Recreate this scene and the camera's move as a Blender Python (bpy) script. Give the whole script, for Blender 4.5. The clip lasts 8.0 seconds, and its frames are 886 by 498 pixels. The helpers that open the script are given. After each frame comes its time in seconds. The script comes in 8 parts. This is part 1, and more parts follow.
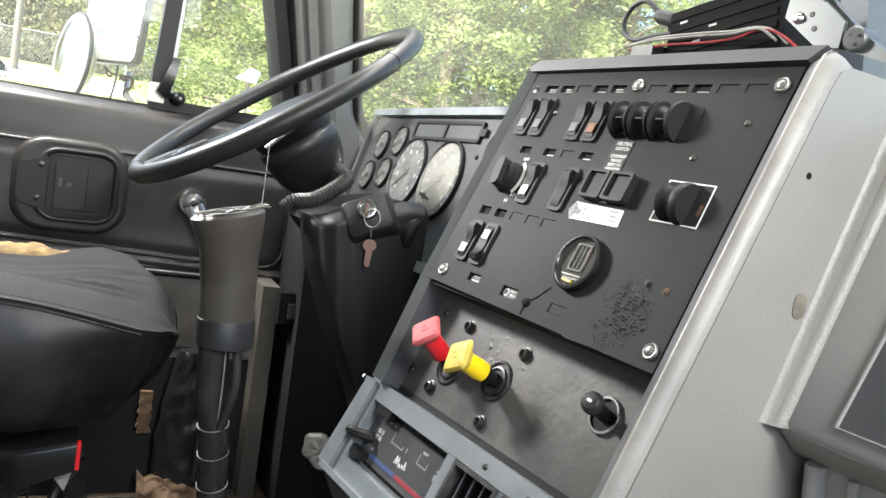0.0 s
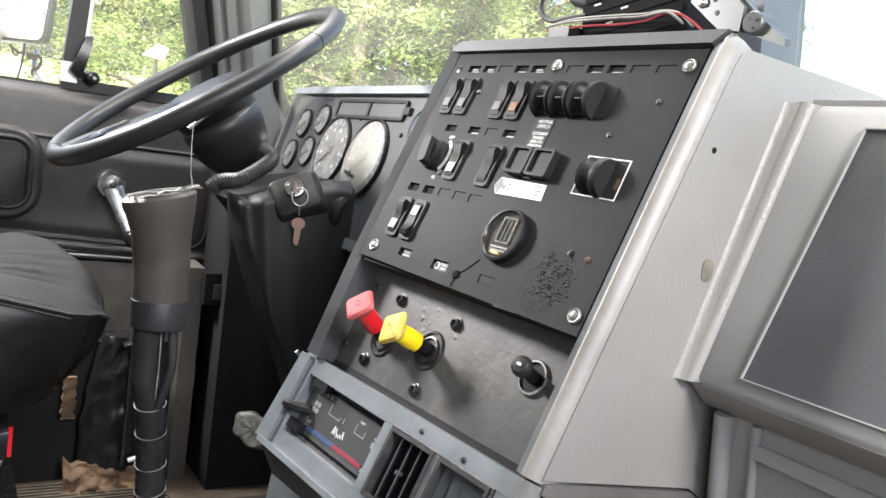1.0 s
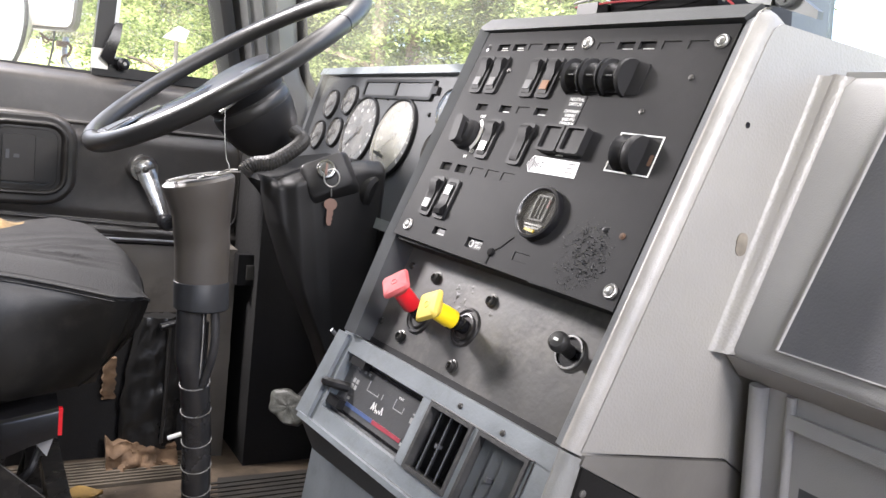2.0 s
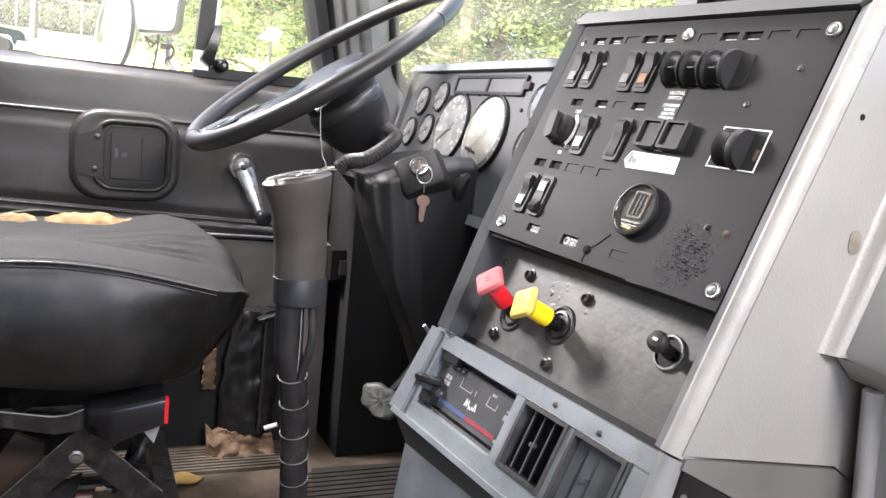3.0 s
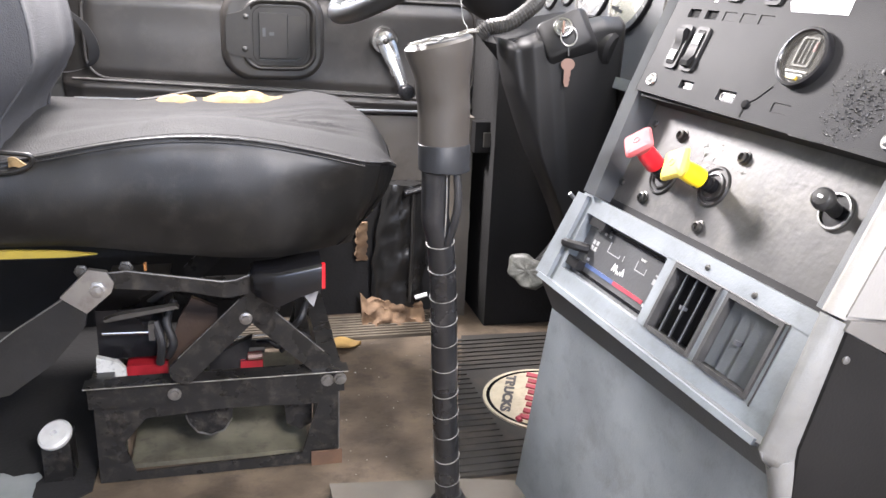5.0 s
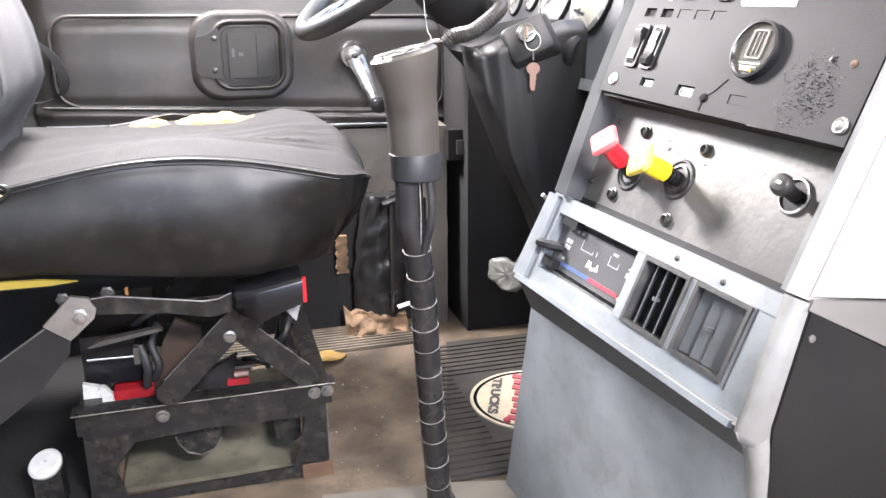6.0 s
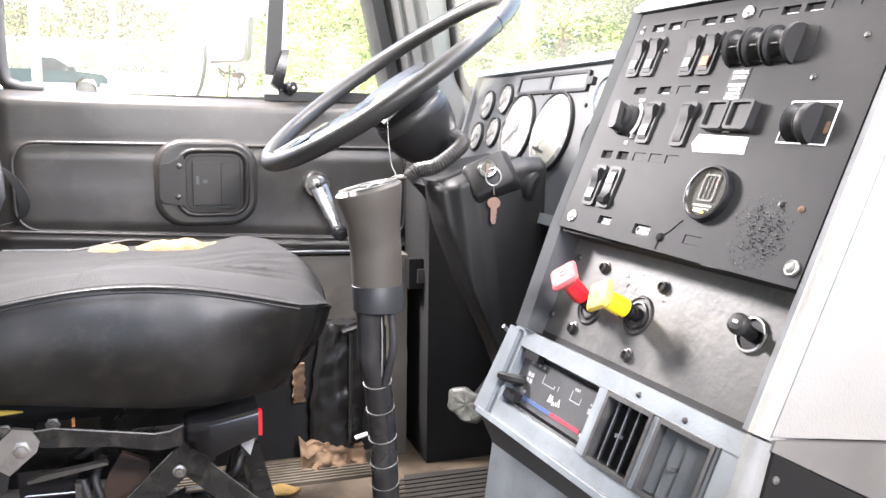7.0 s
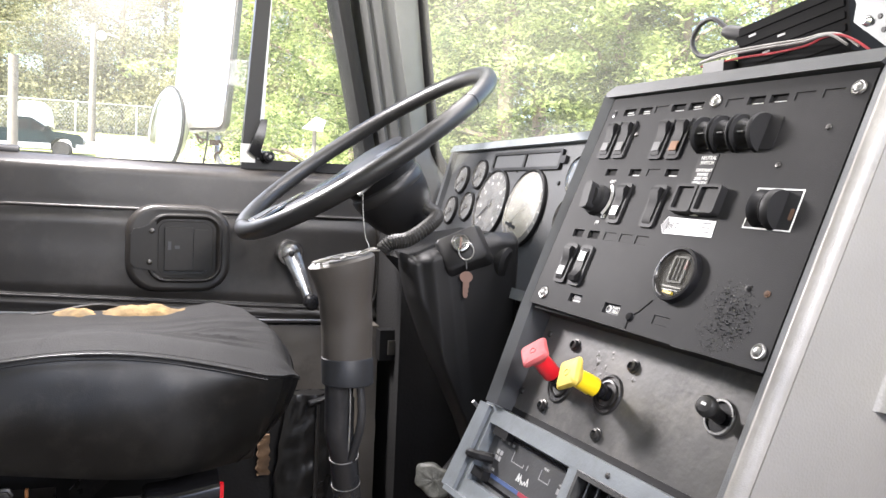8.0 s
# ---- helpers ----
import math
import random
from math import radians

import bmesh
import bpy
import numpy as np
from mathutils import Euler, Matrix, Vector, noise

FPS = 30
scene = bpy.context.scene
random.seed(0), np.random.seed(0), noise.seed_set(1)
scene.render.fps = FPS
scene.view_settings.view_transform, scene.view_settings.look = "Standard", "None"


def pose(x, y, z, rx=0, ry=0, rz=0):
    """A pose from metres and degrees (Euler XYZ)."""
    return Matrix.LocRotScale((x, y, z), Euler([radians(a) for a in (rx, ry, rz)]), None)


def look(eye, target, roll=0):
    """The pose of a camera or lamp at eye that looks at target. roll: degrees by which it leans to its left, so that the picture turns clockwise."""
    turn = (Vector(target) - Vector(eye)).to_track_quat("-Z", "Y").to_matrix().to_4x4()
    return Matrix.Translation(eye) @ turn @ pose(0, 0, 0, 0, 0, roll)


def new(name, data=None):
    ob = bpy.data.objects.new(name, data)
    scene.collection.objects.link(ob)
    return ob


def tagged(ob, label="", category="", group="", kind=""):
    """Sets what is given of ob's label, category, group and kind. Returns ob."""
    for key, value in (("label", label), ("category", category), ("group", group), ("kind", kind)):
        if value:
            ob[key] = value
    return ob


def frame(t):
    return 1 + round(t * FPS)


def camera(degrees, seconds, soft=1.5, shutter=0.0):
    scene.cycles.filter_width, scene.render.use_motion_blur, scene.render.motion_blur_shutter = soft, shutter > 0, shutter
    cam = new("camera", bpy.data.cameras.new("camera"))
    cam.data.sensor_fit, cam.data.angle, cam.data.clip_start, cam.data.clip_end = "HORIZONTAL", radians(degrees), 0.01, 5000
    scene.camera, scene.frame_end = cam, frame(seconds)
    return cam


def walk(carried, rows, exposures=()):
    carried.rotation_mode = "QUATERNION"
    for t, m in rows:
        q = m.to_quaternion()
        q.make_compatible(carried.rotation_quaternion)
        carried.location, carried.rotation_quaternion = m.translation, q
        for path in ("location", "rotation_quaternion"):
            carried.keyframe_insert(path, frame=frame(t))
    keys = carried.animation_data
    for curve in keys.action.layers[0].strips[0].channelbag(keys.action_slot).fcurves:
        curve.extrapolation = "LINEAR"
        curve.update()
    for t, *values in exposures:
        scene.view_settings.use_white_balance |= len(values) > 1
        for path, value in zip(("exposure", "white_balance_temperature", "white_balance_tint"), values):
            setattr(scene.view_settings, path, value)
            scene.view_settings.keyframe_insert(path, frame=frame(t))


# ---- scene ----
cam = camera(56.66, 8.0)
PATH = [
    (0, (0.0558, 0.0111, 0.6843), (0.9234, 1.8036, 0.4995), 8.48),
    (0.5, (0.0333, -0.0038, 0.6894), (1.0767, 1.6900, 0.4836), 8.21),
    (1, (0.0295, -0.0108, 0.6846), (1.0755, 1.6804, 0.4708), 7.66),
    (1.2, (0.0272, -0.0098, 0.6845), (1.0923, 1.6662, 0.4465), 7.42),
    (2.3, (0.0068, -0.0171, 0.6871), (0.9636, 1.7156, 0.4007), 6.32),
    (2.5, (0.0057, -0.0144, 0.6868), (0.9244, 1.7391, 0.4014), 6.36),
    (3, (0.0046, -0.0101, 0.6873), (0.8215, 1.7889, 0.3770), 5.80),
    (3.5, (0.0000, 0.0000, 0.6900), (0.7107, 1.8389, 0.3531), 5.96),
    (4, (0.0033, 0.0121, 0.6886), (0.6159, 1.8795, 0.3175), 5.50),
    (4.5, (0.0069, 0.0036, 0.6795), (0.5621, 1.8706, 0.2256), 4.54),
    (5, (0.0064, -0.0088, 0.6714), (0.4902, 1.8306, 0.0527), 2.52),
    (5.2, (0.0098, -0.0143, 0.6691), (0.4741, 1.8335, 0.0608), 1.40),
    (6.3, (0.0100, -0.0275, 0.6735), (0.5470, 1.8150, 0.0955), -0.80),
    (6.5, (0.0124, -0.0269, 0.6741), (0.5805, 1.8343, 0.2123), -0.42),
    (7, (0.0061, -0.0245, 0.6823), (0.6452, 1.8464, 0.3797), 0.89),
    (7.5, (-0.0004, -0.0273, 0.6868), (0.6492, 1.8602, 0.5629), 2.47),
    (8, (0.0055, -0.0265, 0.6874), (0.7089, 1.8410, 0.5553), 2.57),
]
EXPOSURES = [(0.0, 2.49, 6500, 10), (0.5, 2.57, 6500, 11), (1.0, 2.63, 6500, 14), (2.5, 2.85, 6500, 18), (3.5, 3.05, 6500, 18), (4.5, 3.41, 6500, 18), (5.0, 3.76, 6500, 18), (6.5, 4.14, 6500, 18), (7.0, 3.83, 6500, 18), (7.5, 3.26, 6500, 17), (8.0, 2.8, 6500, 17)]
walk(cam, [(t, look(eye, target, roll)) for t, eye, target, roll in PATH], EXPOSURES)

# ---- world and sun ----
world = bpy.data.worlds.new("sky_world")
scene.world = world
world.use_nodes = True
wn = world.node_tree.nodes
sky = wn.new("ShaderNodeTexSky")
sky.sky_type = "NISHITA"
sky.sun_disc = False
sky.sun_elevation = radians(52)
sky.sun_rotation = radians(-115)
sky.dust_density = 3.0
wn["Background"].inputs["Strength"].default_value = 0.15
world.node_tree.links.new(sky.outputs["Color"], wn["Background"].inputs["Color"])
sun = new("sun", bpy.data.lights.new("sun", "SUN"))
sun.data.energy = 5.0
sun.data.angle = radians(0.6)
sun.data.color = (1.0, 0.95, 0.86)
sun.matrix_world = look((0, 0, 30), Vector((0, 0, 30)) + Vector((math.sin(radians(115)) * 0.62, -math.cos(radians(115)) * 0.62, -0.79)))

# sky light of the upper passenger window, the upper windscreen and the upper driver's window
def window_light(name, eye, target, w, h_, power):
    lamp = new(name, bpy.data.lights.new(name, "AREA"))
    lamp.data.shape, lamp.data.size, lamp.data.size_y = "RECTANGLE", w, h_
    lamp.data.energy, lamp.data.color = power, (1.0, 0.985, 0.95)
    lamp.matrix_world = look(eye, target)


window_light("passenger_window_daylight", (0.40, -0.46, 1.20), (0.36, 0.10, 0.35), 0.34, 0.18, 3.6)
window_light("windscreen_daylight", (0.60, 0.95, 1.27), (0.15, 0.85, 0.2), 1.2, 0.16, 1.9)
window_light("driver_window_daylight", (-0.12, 1.635, 1.145), (0.35, 0.80, 0.53), 0.27, 0.12, 4.9)


# ---- materials ----
def mat(name, col, rough=0.5, metal=0.0, var=0.18, scale=7.0, bump=0.12, grain=260.0, dirt=None, dirt_amount=0.0, spec=0.5, rvar=0.12, cells=False, coat=0.0, ribs=0.0):
    """A surface with broad variation, fine grain relief and patches of dirt."""
    m = bpy.data.materials.new(name)
    m.use_nodes = True
    nt, p = m.node_tree, m.node_tree.nodes["Principled BSDF"]
    n, l = nt.nodes, nt.links
    tc = n.new("ShaderNodeTexCoord")
    broad = n.new("ShaderNodeTexNoise")
    broad.inputs["Scale"].default_value, broad.inputs["Detail"].default_value = scale, 6
    l.new(tc.outputs["Object"], broad.inputs["Vector"])
    ramp = n.new("ShaderNodeMapRange")
    ramp.inputs["From Min"].default_value, ramp.inputs["From Max"].default_value = 0.3, 0.7
    l.new(broad.outputs["Fac"], ramp.inputs["Value"])
    mix = n.new("ShaderNodeMix")
    mix.data_type = "RGBA"
    mix.inputs["A"].default_value = (*[max(0, c * (1 - var)) for c in col], 1)
    mix.inputs["B"].default_value = (*[min(1, c * (1 + var)) for c in col], 1)
    l.new(ramp.outputs["Result"], mix.inputs["Factor"])
    out = mix.outputs["Result"]
    if dirt:
        dn = n.new("ShaderNodeTexNoise")
        dn.inputs["Scale"].default_value, dn.inputs["Detail"].default_value = scale * 2.3, 9
        dn.inputs["Roughness"].default_value = 0.7
        l.new(tc.outputs["Object"], dn.inputs["Vector"])
        dr = n.new("ShaderNodeMapRange")
        dr.inputs["From Min"].default_value, dr.inputs["From Max"].default_value = 0.5, 0.75
        dr.inputs["To Max"].default_value = dirt_amount
        l.new(dn.outputs["Fac"], dr.inputs["Value"])
        dm = n.new("ShaderNodeMix")
        dm.data_type = "RGBA"
        dm.inputs["B"].default_value = (*dirt, 1)
        l.new(out, dm.inputs["A"])
        l.new(dr.outputs["Result"], dm.inputs["Factor"])
        out = dm.outputs["Result"]
    l.new(out, p.inputs["Base Color"])
    fine = n.new("ShaderNodeTexVoronoi" if cells else "ShaderNodeTexNoise")
    fine.inputs["Scale"].default_value = grain
    l.new(tc.outputs["Object"], fine.inputs["Vector"])
    rm = n.new("ShaderNodeMapRange")
    rm.inputs["To Min"].default_value, rm.inputs["To Max"].default_value = max(0.02, rough - rvar), min(1, rough + rvar)
    l.new(broad.outputs["Fac"], rm.inputs["Value"])
    l.new(rm.outputs["Result"], p.inputs["Roughness"])
    p.inputs["Metallic"].default_value = metal
    p.inputs["Specular IOR Level"].default_value = spec
    p.inputs["Coat Weight"].default_value = coat
    if bump > 0:
        b = n.new("ShaderNodeBump")
        b.inputs["Strength"].default_value, b.inputs["Distance"].default_value = bump, 0.0015
        relief = fine.outputs["Distance" if cells else "Fac"]
        if ribs:
            wv, add = n.new("ShaderNodeTexWave"), n.new("ShaderNodeMath")
            wv.inputs["Scale"].default_value, wv.inputs["Distortion"].default_value = ribs, 0.6
            add.operation = "MULTIPLY_ADD"
            add.inputs[1].default_value = 0.16
            l.new(tc.outputs["Object"], wv.inputs["Vector"])
            l.new(wv.outputs["Fac"], add.inputs[0])
            l.new(relief, add.inputs[2])
            relief = add.outputs[0]
        l.new(relief, b.inputs["Height"])
        l.new(b.outputs["Normal"], p.inputs["Normal"])
    return m


def glass_mat(name, tint=(0.93, 0.96, 0.95), gloss=0.022, film=0.03, even=False):
    m = bpy.data.materials.new(name)
    m.use_nodes = True
    nt = m.node_tree
    n, l = nt.nodes, nt.links
    n.remove(n["Principled BSDF"])
    clear, shine, dust_haze = n.new("ShaderNodeBsdfTransparent"), n.new("ShaderNodeBsdfGlossy"), n.new("ShaderNodeBsdfDiffuse")
    clear.inputs["Color"].default_value = (*tint, 1)
    shine.inputs["Roughness"].default_value = 0.02
    dust_haze.inputs["Color"].default_value = (0.7, 0.68, 0.62, 1)
    # the white film is dust plus painted veiling haze over the bright view
    noise_ = n.new("ShaderNodeTexNoise")
    noise_.inputs["Scale"].default_value, noise_.inputs["Detail"].default_value = 5, 8
    rng = n.new("ShaderNodeMapRange")
    rng.inputs["From Min"].default_value, rng.inputs["From Max"].default_value, rng.inputs["To Max"].default_value = (-0.6 if even else 0.35), 0.8, film * (1 if even else 2)
    a, b = n.new("ShaderNodeMixShader"), n.new("ShaderNodeMixShader")
    a.inputs["Fac"].default_value = gloss
    l.new(clear.outputs[0], a.inputs[1])
    l.new(shine.outputs[0], a.inputs[2])
    l.new(noise_.outputs["Fac"], rng.inputs["Value"])
    l.new(rng.outputs["Result"], b.inputs["Fac"])
    l.new(a.outputs[0], b.inputs[1])
    l.new(dust_haze.outputs[0], b.inputs[2])
    l.new(b.outputs[0], n["Material Output"].inputs["Surface"])
    return m


def leaf_mat(name, dark, light):
    m = bpy.data.materials.new(name)
    m.use_nodes = True
    nt = m.node_tree
    n, l = nt.nodes, nt.links
    n.remove(n["Principled BSDF"])
    geo, mix = n.new("ShaderNodeNewGeometry"), n.new("ShaderNodeMix")
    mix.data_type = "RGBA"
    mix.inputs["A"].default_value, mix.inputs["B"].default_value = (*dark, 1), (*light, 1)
    # besides each leaf's own tone, noise colours in sunlit boughs and dark gaps
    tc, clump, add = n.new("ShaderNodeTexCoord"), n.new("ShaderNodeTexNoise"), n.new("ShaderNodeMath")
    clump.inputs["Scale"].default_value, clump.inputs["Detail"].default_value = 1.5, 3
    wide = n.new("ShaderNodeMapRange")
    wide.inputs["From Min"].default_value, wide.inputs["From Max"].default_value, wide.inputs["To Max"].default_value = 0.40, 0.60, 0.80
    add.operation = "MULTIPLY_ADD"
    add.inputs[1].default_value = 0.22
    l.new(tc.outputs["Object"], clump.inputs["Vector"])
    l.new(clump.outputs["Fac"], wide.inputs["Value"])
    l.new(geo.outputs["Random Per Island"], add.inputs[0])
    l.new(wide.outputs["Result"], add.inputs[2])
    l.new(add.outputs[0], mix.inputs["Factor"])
    d, t, s = n.new("ShaderNodeBsdfDiffuse"), n.new("ShaderNodeBsdfTranslucent"), n.new("ShaderNodeMixShader")
    s.inputs["Fac"].default_value = 0.45
    for k in (d, t):
        l.new(mix.outputs["Result"], k.inputs["Color"])
    l.new(d.outputs[0], s.inputs[1])
    l.new(t.outputs[0], s.inputs[2])
    l.new(s.outputs[0], n["Material Output"].inputs["Surface"])
    return m


M_VINYL = mat("door_vinyl", (0.0375, 0.0345, 0.0320), 0.40, var=0.25, bump=0.09, grain=600, cells=True, dirt=(0.12, 0.11, 0.10), dirt_amount=0.25)
M_TAUPE = mat("lower_door_panel", (0.092, 0.082, 0.070), 0.6, var=0.25, dirt=(0.05, 0.043, 0.036), dirt_amount=0.85)
M_BLACK = mat("black_plastic", (0.0145, 0.0143, 0.0148), 0.42, bump=0.08, grain=500, spec=0.25)
M_GLOSS = mat("black_gloss_plastic", (0.007, 0.007, 0.008), 0.27, bump=0.03, spec=0.4)
M_RUBBER = mat("black_rubber", (0.019, 0.019, 0.020), 0.6, bump=0.1)
M_SEAL = mat("matt_black_seal", (0.008, 0.008, 0.008), 0.7, bump=0.1, spec=0.2)
M_SWITCH = mat("matt_black_switch", (0.018, 0.018, 0.019), 0.55, bump=0.05, grain=500, spec=0.18)
M_CAP = mat("satin_black_rocker", (0.009, 0.009, 0.0095), 0.52, bump=0.03, spec=0.12)
M_PAN = mat("handle_pan_plastic", (0.021, 0.0195, 0.018), 0.42, var=0.2, bump=0.05, spec=0.35, dirt=(0.05, 0.046, 0.041), dirt_amount=0.4)
M_CRANK = mat("dull_chrome_crank", (0.26, 0.257, 0.25), 0.24, 0.95, var=0.3, scale=40, bump=0.05, dirt=(0.06, 0.055, 0.05), dirt_amount=0.5)
M_RIM = mat("wheel_rim_plastic", (0.021, 0.0207, 0.0205), 0.40, bump=0.12, grain=600, cells=True)
M_PLATE = mat("switch_plate_black", (0.0185, 0.0185, 0.0195), 0.62, spec=0.16, bump=0.16, grain=900, var=0.25, scale=5, dirt=(0.034, 0.034, 0.034), dirt_amount=0.4)
M_RECESS = mat("recess_plate_black", (0.095, 0.092, 0.089), 0.40, bump=0.16, grain=140, var=0.5, scale=8, rvar=0.14, spec=0.4, dirt=(0.195, 0.183, 0.165), dirt_amount=0.75)
M_FRAME = mat("dash_frame_dark_grey", (0.064, 0.068, 0.072), 0.46, bump=0.1, grain=700, cells=True)
M_LIP = mat("dash_lip_light_grey", (0.262, 0.251, 0.230), 0.38, bump=0.13, grain=800, cells=True, var=0.2, scale=14, dirt=(0.14, 0.13, 0.118), dirt_amount=0.45)
M_SIDE = mat("dash_side_grey_vinyl", (0.246, 0.238, 0.222), 0.46, bump=0.2, grain=400, cells=True, var=0.18, scale=4, dirt=(0.225, 0.215, 0.18), dirt_amount=0.4)
M_LOWLIP = mat("lower_moulding_grey", (0.165, 0.167, 0.160), 0.42, bump=0.13, grain=800, cells=True, var=0.2, scale=14, dirt=(0.10, 0.095, 0.088), dirt_amount=0.45)
M_BLUEGREY = mat("blue_grey_plastic", (0.185, 0.205, 0.220), 0.45, bump=0.15, grain=380, var=0.2, scale=12, dirt=(0.085, 0.085, 0.08), dirt_amount=0.45)
M_DARKPANEL = mat("charcoal_panel", (0.056, 0.058, 0.064), 0.5, bump=0.2, grain=450, dirt=(0.09, 0.09, 0.085), dirt_amount=0.3)
M_CLUSTER = mat("cluster_face_grey", (0.043, 0.045, 0.047), 0.5, bump=0.25, grain=600, var=0.2)
M_DIAL = mat("dial_face_smoked", (0.125, 0.128, 0.130), 0.3, var=0.06, scale=12, bump=0.01)
M_FADED_DIAL = mat("dial_print", (0.42, 0.42, 0.41), 0.5, var=0.1, bump=0)
M_CHROME = mat("chrome", (0.55, 0.55, 0.54), 0.22, 1.0, var=0.05, bump=0.03)
M_STEEL = mat("worn_steel", (0.42, 0.41, 0.39), 0.4, 0.9, dirt=(0.12, 0.09, 0.07), dirt_amount=0.6)
M_BOLT = mat("dark_bolt_steel", (0.075, 0.073, 0.07), 0.36, 0.7, dirt=(0.035, 0.033, 0.03), dirt_amount=0.6)
M_SEATBLACK = mat("seat_side_vinyl", (0.0085, 0.0080, 0.0072), 0.42, bump=0.06, grain=700, cells=True, var=0.55, scale=11, dirt=(0.034, 0.031, 0.027), dirt_amount=0.6, spec=0.36, rvar=0.14)
M_FABRIC = mat("seat_fabric_charcoal", (0.0175, 0.017, 0.017), 0.85, bump=0.5, grain=420, scale=9, dirt=(0.036, 0.0345, 0.033), dirt_amount=0.45, spec=0.25, cells=True)
M_BACKFAB = mat("seat_back_fabric_grey", (0.042, 0.042, 0.045), 0.88, bump=0.6, grain=500, spec=0.25, dirt=(0.07, 0.07, 0.072), dirt_amount=0.4)
M_FOAM = mat("torn_foam_tan", (0.20, 0.132, 0.058), 0.9, var=0.55, scale=45, bump=1.0, grain=160, dirt=(0.065, 0.043, 0.021), dirt_amount=0.95)
M_BASE = mat("seat_base_black_paint", (0.013, 0.0128, 0.0125), 0.30, spec=0.35, bump=0.15, grain=90, dirt=(0.085, 0.074, 0.062), dirt_amount=0.55, scale=24, rvar=0.25)
M_WORN = mat("bare_worn_steel", (0.24, 0.232, 0.22), 0.36, 0.8, var=0.35, scale=40, dirt=(0.06, 0.05, 0.042), dirt_amount=0.5)
M_RADIO = mat("radio_case_black", (0.0075, 0.0075, 0.008), 0.75, spec=0.08, bump=0.05)
M_ARM = mat("seat_arm_greyed_steel", (0.085, 0.081, 0.074), 0.42, 0.5, dirt=(0.03, 0.026, 0.023), dirt_amount=0.9, scale=12)
M_FLOOR = mat("floor_worn_vinyl", (0.098, 0.074, 0.052), 0.55, var=0.6, scale=9, bump=0.5, grain=90, dirt=(0.026, 0.022, 0.019), dirt_amount=0.85)
M_MAT = mat("rubber_floor_mat", (0.024, 0.022, 0.019), 0.65, var=0.3, dirt=(0.060, 0.048, 0.036), dirt_amount=0.85, scale=6)
M_TAPE = mat("grip_tape_taupe", (0.045, 0.039, 0.033), 0.5, var=0.2, scale=12, bump=0.1, grain=150, dirt=(0.05, 0.044, 0.038), dirt_amount=0.6)
M_TAPEDARK = mat("grip_tape_dark", (0.020, 0.021, 0.023), 0.5, spec=0.3, var=0.2, bump=0.1)
M_WRAP = mat("black_lever_wrap", (0.014, 0.014, 0.015), 0.3, bump=0.2, grain=120, dirt=(0.08, 0.075, 0.07), dirt_amount=0.4)
M_PALE = mat("pale_tape_edge", (0.24, 0.235, 0.22), 0.4)
M_RED = mat("red_plastic", (0.62, 0.012, 0.02), 0.3, var=0.12, bump=0.03, coat=0.3)
# knob tops: paler for fading and for light from above, both in the colour
M_REDTOP = mat("faded_lit_red_plastic", (0.46, 0.10, 0.105), 0.6, spec=0.2, var=0.25, scale=60, bump=0.05)
M_YELLOW = mat("yellow_plastic", (0.85, 0.60, 0.008), 0.32, var=0.08, bump=0.03, coat=0.2)
M_YELTOP = mat("faded_lit_yellow_plastic", (0.60, 0.45, 0.085), 0.55, spec=0.25, var=0.15, scale=60, bump=0.05)
M_WHITE = mat("white_paint", (0.78, 0.78, 0.76), 0.45, var=0.06)
M_INK = mat("white_ink", (0.72, 0.72, 0.70), 0.5, var=0.04, bump=0)
M_DARKINK = mat("dark_ink", (0.05, 0.05, 0.055), 0.5, var=0.1, bump=0)
M_GREYINK = mat("grey_lens", (0.075, 0.077, 0.078), 0.3, var=0.1, bump=0)
M_BLUE = mat("blue_ink", (0.075, 0.115, 0.25), 0.4, var=0.2, scale=60, bump=0)
M_REDINK = mat("red_ink", (0.32, 0.045, 0.065), 0.4, var=0.2, scale=60, bump=0)
M_AMBER = mat("amber_lens", (0.24, 0.105, 0.04), 0.3, bump=0)
M_BRASS = mat("worn_brass_key", (0.17, 0.10, 0.078), 0.5, 0.2, var=0.15, bump=0.1)
M_TRIM = mat("pillar_trim_grey", (0.062, 0.063, 0.062), 0.5, var=0.12, scale=4, bump=0.2)
M_HEAD = mat("headliner_bounce_grey", (0.38, 0.38, 0.365), 0.85, bump=0.5)
M_WALL = mat("cab_wall_bounce_grey", (0.25, 0.25, 0.245), 0.6, bump=0.3)
M_CARPET = mat("black_firewall_mat", (0.019, 0.0188, 0.019), 0.85, spec=0.2, bump=0.5, grain=150)
M_TAN = mat("torn_insulation_tan", (0.16, 0.10, 0.058), 0.9, var=0.45, scale=25, bump=0.9, grain=110)
M_RUST = mat("rusty_brown", (0.085, 0.047, 0.028), 0.8, var=0.4, scale=20)
M_FASCIA = mat("fascia_blue_grey", (0.285, 0.283, 0.276), 0.5, bump=0.12, grain=800, cells=True, var=0.1, scale=3, dirt=(0.18, 0.18, 0.18), dirt_amount=0.4)
M_SOILED = mat("soiled_white_plastic", (0.55, 0.55, 0.52), 0.5, var=0.2, scale=28, dirt=(0.02, 0.02, 0.018), dirt_amount=1.0)
M_SCREW = mat("dull_bright_screw", (0.34, 0.34, 0.33), 0.46, 0.9, var=0.2, scale=90, bump=0.1, dirt=(0.1, 0.09, 0.08), dirt_amount=0.6)
